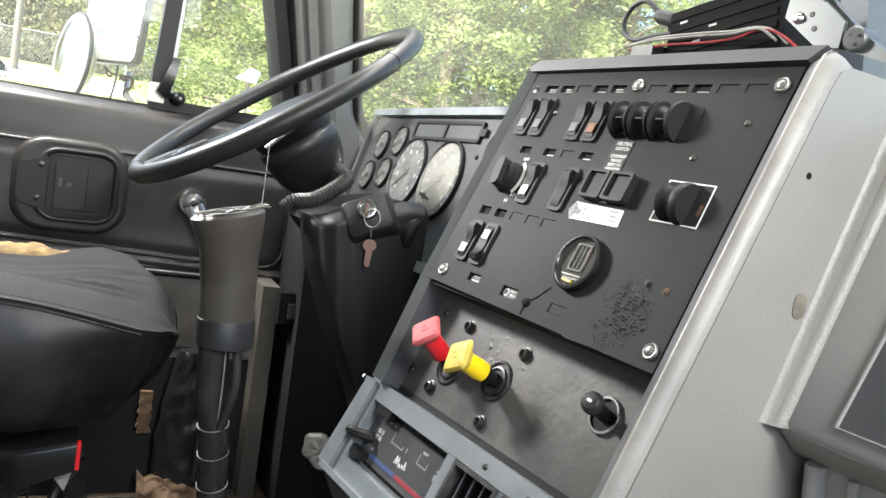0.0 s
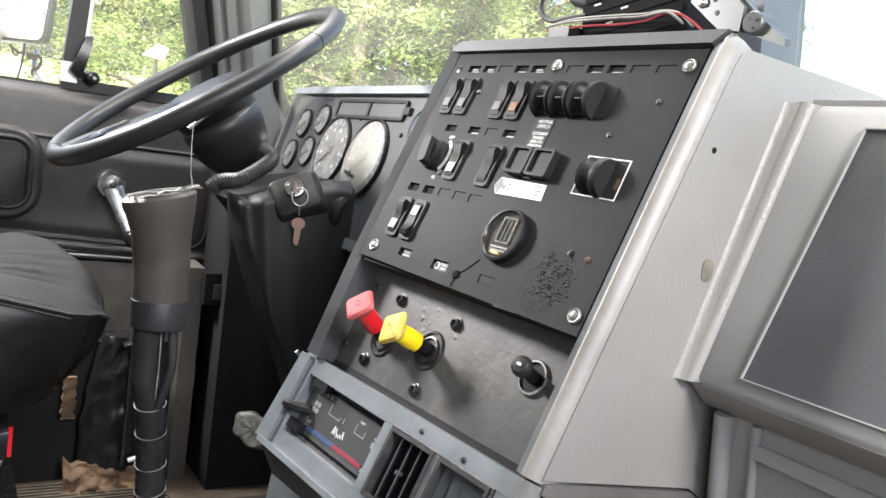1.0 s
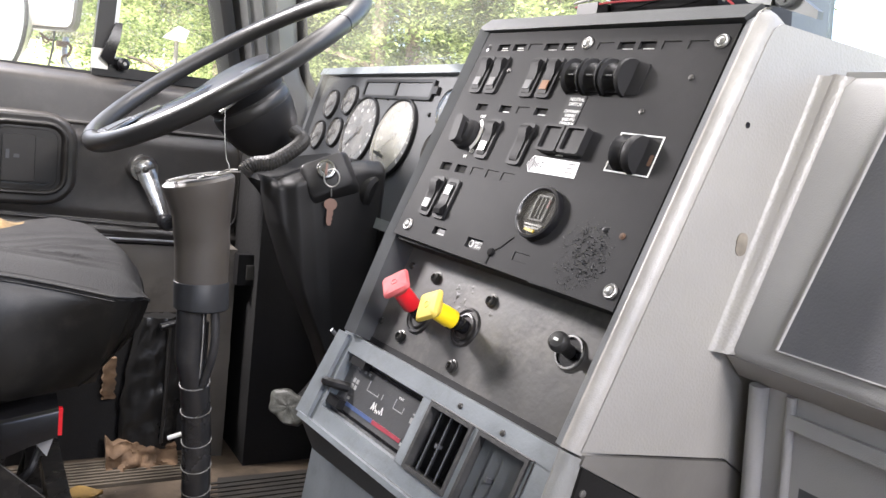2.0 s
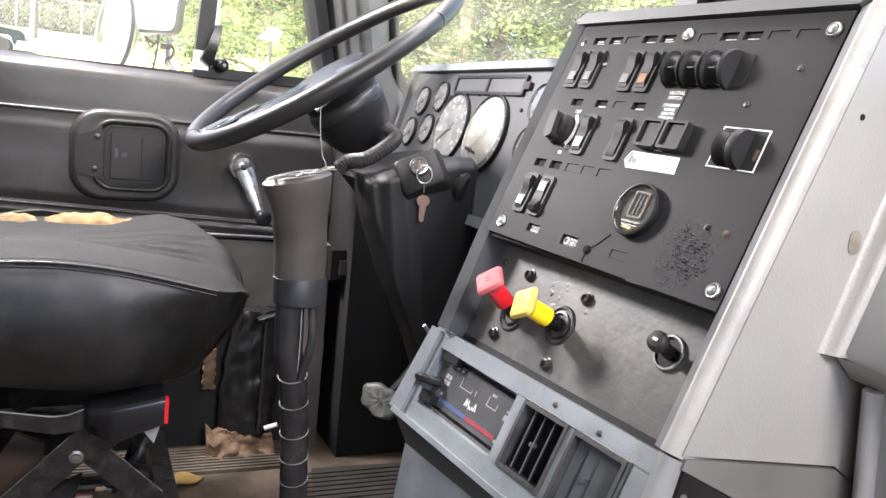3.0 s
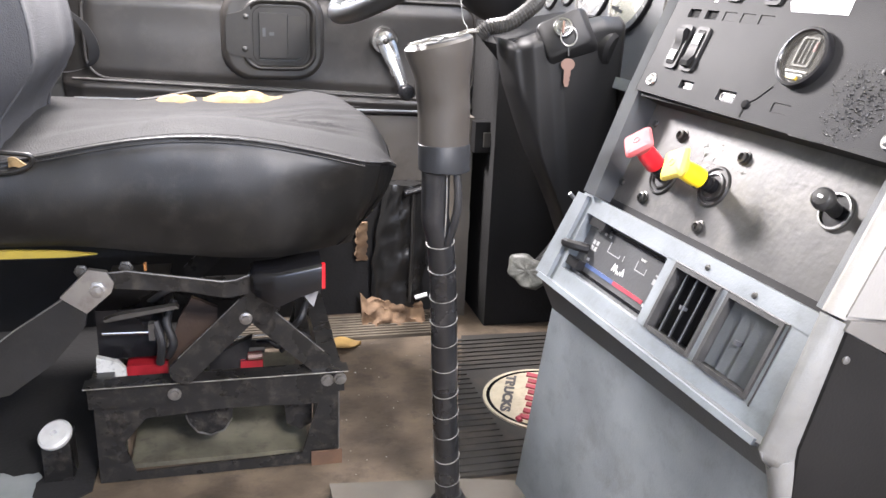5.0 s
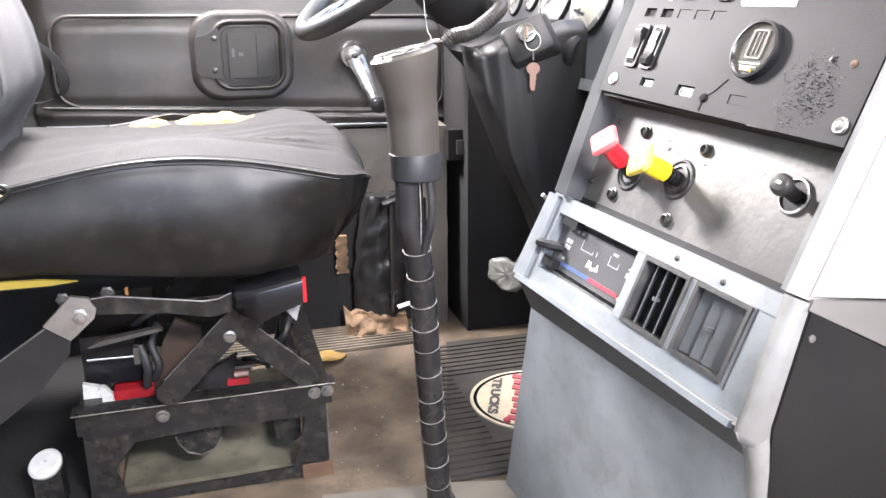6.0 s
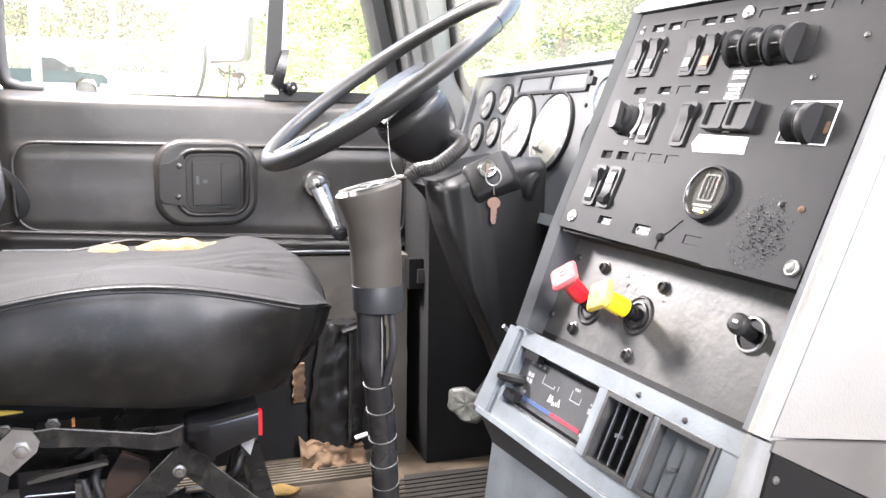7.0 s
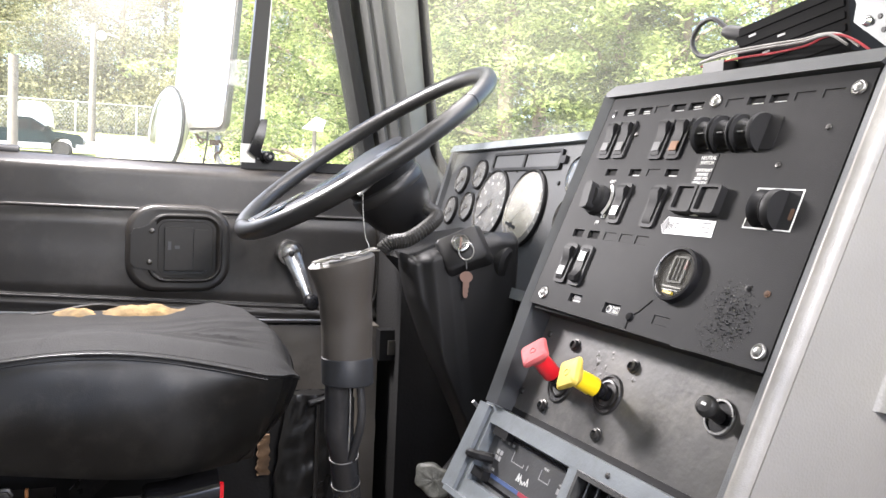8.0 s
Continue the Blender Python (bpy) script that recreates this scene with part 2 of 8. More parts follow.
M_GRIME = mat("grimy_vent_edge", (0.034, 0.034, 0.034), 0.5, var=0.3, scale=30, bump=0.2, dirt=(0.11, 0.105, 0.095), dirt_amount=0.45)
M_TAPEEDGE = mat("dull_tape_edge", (0.17, 0.165, 0.155), 0.4, var=0.5, scale=60)
# darker copy of the blue-grey plastic, with the underside's shade in its colour
M_UNDER = mat("shaded_blue_grey_plastic", (0.058, 0.064, 0.069), 0.5, bump=0.15, grain=380, var=0.2)
M_LOWSIDE = mat("black_brown_side_panel", (0.011, 0.0107, 0.0103), 0.6, spec=0.2, bump=0.15, grain=450, var=0.3, dirt=(0.016, 0.015, 0.014), dirt_amount=0.4)
M_BRACKET = mat("grey_bracket_steel", (0.105, 0.112, 0.112), 0.42, 0.4, bump=0.03, var=0.12, scale=20, dirt=(0.12, 0.12, 0.12), dirt_amount=0.3)
M_PIPING = mat("worn_grey_piping", (0.017, 0.016, 0.015), 0.42, var=0.4, scale=12, bump=0.1)
M_DARKRED = mat("grimy_red_plastic", (0.27, 0.012, 0.018), 0.4, var=0.3, scale=30)
M_GLASS = glass_mat("window_glass", gloss=0.004, film=0.06, even=True)
M_HANDLE = mat("handle_dish_vinyl", (0.030, 0.0275, 0.0255), 0.36, var=0.2, bump=0.06, grain=700, cells=True, dirt=(0.06, 0.058, 0.054), dirt_amount=0.4)
M_SCREEN = glass_mat("dusty_hazed_windscreen_glass", film=0.085, even=True)
# whitish film on this lens stands in for the sky's reflection
M_GLARE = glass_mat("sky_glare_gauge_lens", (0.95, 0.95, 0.95), 0.14, 0.20, even=True)
M_DULLENS = glass_mat("dull_gauge_lens", (0.72, 0.72, 0.70), 0.02, 0.03, even=True)
M_LENS = glass_mat("gauge_lens", (0.95, 0.95, 0.95), 0.07, 0.05)
M_MIRROR = mat("mirror_glass", (0.9, 0.9, 0.9), 0.03, 1.0, var=0.0, bump=0)
M_BARK = mat("bark", (0.16, 0.125, 0.095), 0.9, var=0.35, scale=3, bump=0.9, grain=14)
M_PALEBARK = mat("pale_bark", (0.38, 0.35, 0.30), 0.9, var=0.3, scale=2, bump=0.9, grain=14)
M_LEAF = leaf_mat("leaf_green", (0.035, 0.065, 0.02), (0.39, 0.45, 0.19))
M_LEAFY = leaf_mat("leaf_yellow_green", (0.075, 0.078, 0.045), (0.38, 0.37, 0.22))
M_GRASS = mat("grass_ground", (0.20, 0.23, 0.07), 0.9, var=0.4, scale=0.6, bump=0.8, grain=9, dirt=(0.42, 0.40, 0.33), dirt_amount=0.5)
M_GRAVEL = mat("pale_gravel", (0.46, 0.44, 0.40), 0.9, var=0.15, scale=0.8, bump=0.7, grain=20)
M_TEAL = mat("teal_car_paint", (0.0015, 0.010, 0.0125), 0.5, spec=0.1, var=0.08, bump=0)
M_CARGLASS = mat("car_window_dark", (0.004, 0.005, 0.006), 0.3, spec=0.1, var=0.1, bump=0)
M_TYRE = mat("tyre_rubber", (0.007, 0.007, 0.007), 0.8)
M_WOODPOST = mat("weathered_post", (0.13, 0.115, 0.097), 0.9, var=0.2, bump=0.8, grain=30)
M_GALV = mat("galvanised_steel", (0.40, 0.41, 0.42), 0.45, 0.6, var=0.1)


# ---- mesh helpers ----
def finish(name, bm, material, parent=None, label="", smooth=None):
    """Links a bmesh as one mesh object."""
    bmesh.ops.recalc_face_normals(bm, faces=bm.faces)
    me = bpy.data.meshes.new(name)
    bm.to_mesh(me)
    bm.free()
    me.materials.append(material)
    if smooth is not None:
        me.shade_smooth()
        me.set_sharp_from_angle(angle=radians(smooth))
    ob = new(name, me)
    if parent:
        ob.parent = parent
    if label:
        ob["label"] = label
    return ob


def part(name, bm, material, parent, label="", smooth=40):
    return finish(name, bm, material, parent, label, smooth)


def thing(name, label, category, m=None, group="", kind=""):
    ob = new(name)
    ob.empty_display_size = 0.05
    if m is not None:
        ob.matrix_world = m
    return tagged(ob, label, category, group, kind)


def B():
    return bmesh.new()


def put(bm, verts, faces, m=None):
    vs = [bm.verts.new(m @ Vector(v) if m is not None else Vector(v)) for v in verts]
    fs = []
    for f_ in faces:
        try:
            fs.append(bm.faces.new([vs[i] for i in f_]))
        except ValueError:
            pass
    return vs, fs


def bevel_new(bm, faces, width, seg=2):
    edges = {e for f_ in faces for e in f_.edges if len(e.link_faces) == 2 and e.calc_face_angle(0) > 0.5}
    if width > 0 and edges:
        bmesh.ops.bevel(bm, geom=list(edges), offset=width, segments=seg, profile=0.5, affect="EDGES", clamp_overlap=True)


def box(bm, lo, hi, bev=0.0, m=None, seg=2):
    (a, b, c), (d, e, f_) = lo, hi
    vs, fs = put(bm, [(a, b, c), (d, b, c), (d, e, c), (a, e, c), (a, b, f_), (d, b, f_), (d, e, f_), (a, e, f_)],
                 [(3, 2, 1, 0), (4, 5, 6, 7), (0, 1, 5, 4), (1, 2, 6, 5), (2, 3, 7, 6), (3, 0, 4, 7)], m)
    bevel_new(bm, fs, bev, seg)
    return bm


def prism(bm, pts, z0, z1, bev=0.0, m=None, seg=2, scale_top=1.0):
    """A polygon in x, y, from z0 to z1."""
    k = len(pts)
    cx, cy = sum(p[0] for p in pts) / k, sum(p[1] for p in pts) / k
    top = [(cx + (x - cx) * scale_top, cy + (y - cy) * scale_top, z1) for x, y in pts]
    vs, fs = put(bm, [(x, y, z0) for x, y in pts] + top,
                 [tuple(reversed(range(k))), tuple(range(k, 2 * k))] + [(i, (i + 1) % k, k + (i + 1) % k, k + i) for i in range(k)], m)
    bevel_new(bm, fs, bev, seg)
    return bm


def rrect(cx, cy, w, h_, r, n=4):
    pts = []
    for sx, sy, a0 in ((1, 1, 0), (-1, 1, 90), (-1, -1, 180), (1, -1, 270)):
        for i in range(n + 1):
            a = radians(a0 + 90 * i / n)
            pts.append((cx + sx * (w / 2 - r) + r * math.cos(a), cy + sy * (h_ / 2 - r) + r * math.sin(a)))
    return pts


def ring(bm, outer, inner, z0, z1, m=None, bev=0.0):
    """A frame between two polygons of the same count."""
    k = len(outer)
    vs, fs = put(bm, [(x, y, z0) for x, y in outer] + [(x, y, z0) for x, y in inner] + [(x, y, z1) for x, y in outer] + [(x, y, z1) for x, y in inner],
                 [q for i in range(k) for j in [(i + 1) % k] for q in ((j, i, k + i, k + j), (2 * k + i, 2 * k + j, 3 * k + j, 3 * k + i), (i, j, 2 * k + j, 2 * k + i), (k + j, k + i, 3 * k + i, 3 * k + j))], m)
    bevel_new(bm, fs, bev, 1)
    return bm


def frame_to(p0, p1):
    d = Vector(p1) - Vector(p0)
    return Matrix.Translation(p0) @ d.to_track_quat("Z", "Y").to_matrix().to_4x4(), d.length


def lathe(bm, prof, m=None, seg=28):
    """Turns a profile of (radius, z) round the z axis, closed at both ends."""
    vs, fs = [], []
    for r, z in prof:
        for i in range(seg):
            a = 2 * math.pi * i / seg
            vs.append((r * math.cos(a), r * math.sin(a), z))
    for j in range(len(prof) - 1):
        for i in range(seg):
            k = (i + 1) % seg
            fs.append((j * seg + i, j * seg + k, (j + 1) * seg + k, (j + 1) * seg + i))
    fs += [tuple(reversed(range(seg))), tuple(range((len(prof) - 1) * seg, len(prof) * seg))]
    put(bm, vs, fs, m)
    return bm


def cyl(bm, p0, p1, r0, r1=None, seg=20, bev=0.0):
    m, d = frame_to(p0, p1)
    r1 = r0 if r1 is None else r1
    b = min(bev, d * 0.45)
    prof = [(r0, 0), (r1, d)] if b <= 0 else [(r0 - b, 0), (r0, b), (r1, d - b), (r1 - b, d)]
    return lathe(bm, prof, m, seg)


def tube(bm, pts, r, seg=10, closed=False):
    pts = [Vector(p) for p in pts]
    k = len(pts)
    rs = r if isinstance(r, (list, tuple)) else [r] * k
    rings, up = [], None
    for i, p in enumerate(pts):
        a = pts[(i - 1) % k] if closed or i > 0 else p
        b = pts[(i + 1) % k] if closed or i < k - 1 else p
        t = (b - a).normalized()
        if up is None:
            up = t.orthogonal().normalized()
        up = (up - t * up.dot(t)).normalized()
        side = t.cross(up)
        rings.append([bm.verts.new(p + rs[i] * (math.cos(2 * math.pi * j / seg) * up + math.sin(2 * math.pi * j / seg) * side)) for j in range(seg)])
    for i in range(k if closed else k - 1):
        a, b = rings[i], rings[(i + 1) % k]
        for j in range(seg):
            bm.faces.new((a[j], a[(j + 1) % seg], b[(j + 1) % seg], b[j]))
    if not closed:
        bm.faces.new(list(reversed(rings[0])))
        bm.faces.new(rings[-1])
    return bm


def curve_pts(ctrl, n=12):
    """A smooth line through the control points."""
    c = [Vector(p) for p in ctrl]
    c = [2 * c[0] - c[1]] + c + [2 * c[-1] - c[-2]]
    out = []
    for i in range(1, len(c) - 2):
        for j in range(n):
            t = j / n
            out.append(0.5 * (2 * c[i] + (c[i + 1] - c[i - 1]) * t + (2 * c[i - 1] - 5 * c[i] + 4 * c[i + 1] - c[i + 2]) * t * t + (3 * c[i] - c[i - 1] - 3 * c[i + 1] + c[i + 2]) * t ** 3))
    return out + [c[-2]]


def loft(bm, sections, m=None, caps=True):
    """Joins closed sections of equal count."""
    k = len(sections[0])
    vs = [p for s in sections for p in s]
    fs = [(j * k + i, j * k + (i + 1) % k, (j + 1) * k + (i + 1) % k, (j + 1) * k + i) for j in range(len(sections) - 1) for i in range(k)]
    if caps:
        fs += [tuple(reversed(range(k))), tuple(range((len(sections) - 1) * k, len(sections) * k))]
    put(bm, vs, fs, m)
    return bm


def sheet(bm, fn, nu, nv, thick=None):
    """A surface fn(u, v) over the unit square; with thick, a closed slab offset by that vector."""
    rows = [[bm.verts.new(fn(i / nu, j / nv)) for i in range(nu + 1)] for j in range(nv + 1)]
    for j in range(nv):
        for i in range(nu):
            bm.faces.new((rows[j][i], rows[j][i + 1], rows[j + 1][i + 1], rows[j + 1][i]))
    if thick is not None:
        back = [[bm.verts.new(v.co + Vector(thick)) for v in row] for row in rows]
        for j in range(nv):
            for i in range(nu):
                bm.faces.new((back[j][i], back[j + 1][i], back[j + 1][i + 1], back[j][i + 1]))
        edge = [(0, i) for i in range(nu)] + [(j, nu) for j in range(nv)] + [(nv, nu - i) for i in range(nu)] + [(nv - j, 0) for j in range(nv)]
        for a, b in zip(edge, edge[1:] + edge[:1]):
            bm.faces.new((rows[a[0]][a[1]], back[a[0]][a[1]], back[b[0]][b[1]], rows[b[0]][b[1]]))
    return bm


def words(name, text, size, m, material, parent, width=None, weight=0.0):
    """Raised lettering in the built-in font, centred on m."""
    cu = bpy.data.curves.new(name, "FONT")
    cu.body, cu.size, cu.align_x, cu.align_y, cu.extrude = text, size, "CENTER", "CENTER", 0.0002
    cu.space_line, cu.offset = 0.95, weight
    tmp = new(name, cu)
    me = bpy.data.meshes.new_from_object(tmp.evaluated_get(bpy.context.evaluated_depsgraph_get()))
    bpy.data.objects.remove(tmp)
    xs = [v.co.x for v in me.vertices]
    k = width / max(1e-6, max(xs) - min(xs)) if width else 1.0
    me.transform(m @ Matrix.Diagonal((k, 1, 1, 1)))
    me.materials.clear()
    me.materials.append(material)
    ob = new(name, me)
    ob.parent = parent
    return ob


# ---- the cab: floor, walls, roof ----
DOOR_Y, WIN_Y = 1.66, 1.70
floor = tagged(part("floor", box(B(), (-0.85, -0.60, -0.06), (0.82, 1.76, 0.0)), M_FLOOR, None), "worn tan vinyl cab floor with dirt and scuffs", "floor", kind="structure")
tunnel = B()
prism(tunnel, [(0.115, 0.30), (0.40, 0.30), (0.40, 0.905), (0.30, 0.930), (0.115, 0.952)], 0.0, 0.020, 0.005)
tagged(finish("engine_cover_edge", tunnel, mat("dusty_cover_grey", (0.125, 0.113, 0.095), 0.7, var=0.25, dirt=(0.12, 0.10, 0.08), dirt_amount=0.7), None, smooth=40), "low dusty grey metal cover plate lying on the cab floor", "cover plate", kind="structure")
ribs = B()
for i in range(9):
    box(ribs, (-0.05, 1.45 + i * 0.0125, 0.0), (0.42, 1.4565 + i * 0.0125, 0.007), 0.0015, seg=1)
tagged(finish("sill_plate", ribs, mat("sill_ribs", (0.085, 0.070, 0.052), 0.55, var=0.4, scale=10, dirt=(0.030, 0.025, 0.020), dirt_amount=0.85), None, smooth=40), "ribbed worn sill strip at the foot of the driver's door", "sill plate", kind="structure")

# unseen rear wall, roof and passenger wall, their grey tuned to bounce light
back = B()
box(back, (-0.86, -0.60, 0.0), (-0.80, 1.76, 1.45))
tagged(finish("wall_rear", back, M_WALL), "unseen plain grey rear wall closing the cab", "wall", kind="structure")
roof = B()
box(roof, (-0.86, -0.60, 1.42), (0.72, 1.76, 1.48), 0.01)
tagged(finish("ceiling", roof, M_HEAD), "unseen light grey headliner closing the cab", "ceiling", kind="structure")
fw = B()
box(fw, (0.74, -0.55, -0.05), (0.78, 1.66, 0.70), 0.004)
tagged(finish("wall_front", fw, M_CARPET), "black matted firewall under the dash", "wall", kind="structure")
# passenger side: unseen wall with a window opening
ps = B()
box(ps, (-0.80, -0.60, 0.0), (-0.50, -0.54, 1.42))
box(ps, (-0.50, -0.60, 0.0), (0.56, -0.54, 0.66))
box(ps, (-0.50, -0.60, 1.33), (0.56, -0.54, 1.42))
box(ps, (0.56, -0.60, 0.0), (0.80, -0.54, 1.42))
tagged(finish("wall_passenger_side", ps, M_WALL), "unseen plain grey passenger side wall with a window opening", "wall", kind="structure")
# driver side wall round the door and below it
ds = B()
box(ds, (-0.80, 1.70, 0.0), (-0.30, 1.76, 1.42))
box(ds, (-0.30, 1.70, 1.26), (0.45, 1.76, 1.42))
box(ds, (-0.30, 1.712, 0.0), (0.80, 1.76, 0.715))
tagged(finish("wall_driver_side", ds, M_TRIM), "dark grey driver side wall round the door", "wall", kind="structure")

# edge of the windscreen opening along the pillar
def WS_EDGE(z):
    return 0.592 - 0.13 * (z - 0.80) + 0.050 * max(0.0, (0.80 - z) / 0.09) ** 2 if z < 0.80 else 0.592 - 0.13 * (z - 0.80)


# A-pillar: ribbed grey trim that leans back
def pillar(name, x0, x1, lean, y0, y1, z0, z1, grooves):
    bm = B()
    secs = []
    for z in (z0, (z0 + z1) / 2, z1):
        dx = -(z - z0) * lean
        sec = []
        n = len(grooves)
        for i, (a, d) in enumerate(grooves):
            sec.append((x0 + (x1 - x0) * a + dx, y0 + d, z))
        sec += [(x1 + dx, y1, z), (x0 + dx, y1, z)]
        secs.append(sec)
    loft(bm, secs)
    return bm


# paler copy of the trim: windscreen light on its edge is coloured in
M_PILLAR = mat("lit_pillar_trim", (0.125, 0.124, 0.118), 0.5, var=0.12, scale=5, bump=0.2, dirt=(0.08, 0.078, 0.07), dirt_amount=0.35)
ap = thing("pillar_driver", "ribbed grey trim on the driver's windscreen pillar", "pillar", kind="structure")
part("pillar_trim", pillar("pillar", 0.494, 0.572, 0.19, 1.645, 1.735, 0.715, 1.43,
     [(0, 0.03), (0.08, 0.014), (0.24, 0.006), (0.34, 0.013), (0.44, 0.004), (0.62, 0.0), (0.70, 0.007), (0.80, 0.001), (1.0, 0.0)]), M_TRIM, ap, smooth=35)
pale = B()
secs = []
for z in (0.56, 0.66, 0.715, 0.74, 0.78, 0.84, 0.95, 1.43):
    left = 0.568 - 0.19 * max(0.0, z - 0.715)
    right = WS_EDGE(z) + 0.012
    secs.append([(left, 1.652, z), (left + 0.004, 1.643, z), (left + 0.5 * (right - left), 1.646, z), (right - 0.006, 1.655, z), (right, 1.672, z), (right, 1.735, z), (left, 1.735, z)])
loft(pale, secs)
part("lit_trim", pale, M_PILLAR, ap, "smooth edge of the pillar trim, window light put into its colour", smooth=50)
part("door_seal", pillar("seal", 0.462, 0.497, 0.225, 1.655, 1.735, 0.715, 1.43,
     [(0, 0.02), (0.15, 0.004), (0.5, 0.0), (0.85, 0.004), (1.0, 0.02)]), M_SEAL, ap, "black rubber door seal", smooth=50)

# ---- driver's door ----
door = thing("door_1", "closed cab door with padded charcoal vinyl trim", "door", kind="structure")


def door_top(x):
    return 0.729 - 0.014 * x


def door_low(x):
    return 0.462 - 0.050 * x


def smoothstep(a, b, x):
    t = min(1, max(0, (x - a) / (b - a)))
    return t * t * (3 - 2 * t)


def door_skin(u, v):
    x = -0.30 + 0.83 * u
    lo, hi = 0.415 - 0.02 * x, door_top(x)
    z = lo + (hi - lo) * v
    low, up = door_low(x), 0.634 - 0.012 * x
    inside = smoothstep(-0.265, -0.235, x) * smoothstep(0.505, 0.47, x) * smoothstep(low - 0.006, low + 0.02, z) * smoothstep(up + 0.006, up - 0.03, z)
    y = DOOR_Y - 0.010 * inside
    y -= 0.012 * math.exp(-((z - low + 0.016) / 0.010) ** 2)          # rolled lower edge
    y += 0.034 * smoothstep(hi - 0.030, hi + 0.004, z) ** 2            # top rolls outwards to the glass
    y += 0.004 * noise.noise(Vector((x * 5, z * 9, 3)))
    y += 0.03 * smoothstep(-0.26, -0.31, x)
    return Vector((x, y, z))


part("trim_panel", sheet(B(), door_skin, 110, 56, (0, 0.036, 0)), M_VINYL, door, "padded charcoal vinyl trim with moulded border", smooth=60)
bead = []
for x, z in rrect(0.118, 0.0, 0.745, 1.0, 0.04, 6):
    up, low = 0.634 - 0.012 * x, door_low(x)
    cz = 0.5 * (up + low)
    half = 0.5 * (up - low)
    zz = cz + (z - math.copysign(0.5, z)) + math.copysign(half, z)
    bead.append((x, DOOR_Y - 0.006, zz))
part("trim_bead", tube(B(), bead, 0.0034, 8, True), M_VINYL, door, "raised bead round the padded panel", smooth=60)
bead2 = [(x, DOOR_Y - 0.008, door_low(x) - 0.003) for x in np.linspace(-0.28, 0.40, 16)]
part("trim_bead", tube(B(), bead2, 0.0028, 8), M_VINYL, door, smooth=60)
strip = B()
for dz in (0.0, 0.0085):
    tube(strip, [(x, DOOR_Y - 0.004, 0.4305 - 0.022 * x - dz) for x in np.linspace(-0.28, 0.42, 10)], 0.0024, 8)
part("bright_strip", strip, M_GALV, door, "thin twin bright metal strips")
low_panel = B()
sheet(low_panel, lambda u, v: Vector((-0.30 + 0.80 * u, DOOR_Y + 0.006 + 0.006 * noise.noise(Vector((u * 7, v * 3, 1))), 0.27 + 0.145 * v - 0.016 * u)), 40, 10, (0, 0.03, 0))
part("lower_panel", low_panel, M_TAUPE, door, "stained taupe lower door panel")
# inner door handle in its moulded dish
hx, hz = 0.0900, 0.5645
hm = Matrix.Translation((hx, DOOR_Y - 0.021, hz)) @ Matrix(((1, 0, 0, 0), (0, 0, -1, 0), (0, 1, 0, 0), (0, 0, 0, 1))) @ Matrix.Diagonal((1.14, 1.08, 1.0, 1))


def rr3(cx, cy, w, h_, r, z):
    return [(x, y, z) for x, y in rrect(cx, cy, w, h_, r, 6)]


pull = B()
loft(pull, [rr3(-0.003, -0.004, 0.172, 0.158, 0.050, -0.013), rr3(-0.003, -0.004, 0.168, 0.154, 0.048, -0.004), rr3(-0.003, -0.004, 0.160, 0.147, 0.045, 0.002), rr3(-0.001, -0.004, 0.148, 0.138, 0.040, 0.003),
            rr3(0.004, -0.003, 0.132, 0.128, 0.036, 0.001), rr3(0.006, -0.003, 0.122, 0.122, 0.032, 0.002)], hm)
part("handle_surround", pull, M_HANDLE, door, "moulded vinyl dish round the door handle", smooth=60)
dish = B()
loft(dish, [rr3(0.007, -0.003, 0.124, 0.124, 0.033, -0.004), rr3(0.007, -0.003, 0.122, 0.122, 0.032, 0.006), rr3(0.007, -0.003, 0.118, 0.119, 0.030, 0.0085), rr3(0.008, -0.003, 0.111, 0.113, 0.027, 0.0085), rr3(0.008, -0.003, 0.106, 0.109, 0.024, 0.005),
            rr3(0.008, -0.004, 0.095, 0.103, 0.020, 0.001), rr3(0.008, -0.004, 0.088, 0.096, 0.016, 0.0035)], hm, False)
part("handle_bezel", dish, M_PAN, door, "glossy black handle bezel", smooth=60)
wing = B()
prism(wing, [(-0.040, 0.044), (-0.062, 0.033), (-0.076, 0.030), (-0.080, 0.020), (-0.080, -0.030), (-0.072, -0.038), (-0.040, -0.044)], -0.004, 0.0105, 0.005, hm, 3)
part("handle_wing", wing, M_PAN, door, "black side wing of the handle", smooth=50)
pan = B()
prism(pan, rrect(0.008, -0.004, 0.098, 0.104, 0.016), -0.010, 0.0028, 0, hm)
part("handle_pan", pan, M_PAN, door)
for x0, x1, z1, y1 in ((-0.026, 0.0195, 0.0105, 0.034), (0.0205, 0.044, 0.0075, 0.031)):
    paddle = B()
    box(paddle, (x0, -0.042, 0.0), (x1, y1, z1), 0.003, hm)
    pd = part("handle_paddle", paddle, M_PAN, door, "black release paddle")
    if x0 < 0:
        for lo_, hi_ in (((-0.021, -0.006, 0.0100), (-0.016, 0.009, 0.0115)), ((-0.010, -0.004, 0.0100), (-0.002, 0.002, 0.0115))):
            part("lock_lever", box(B(), lo_, hi_, 0.0008, hm), M_DARKPANEL, pd)
part("pan_lip", tube(B(), [hm @ Vector(p) for p in ((-0.026, -0.0455, 0.004), (0.0, -0.047, 0.004), (0.034, -0.047, 0.004), (0.043, -0.042, 0.004))], 0.0016, 6), M_FRAME, door)
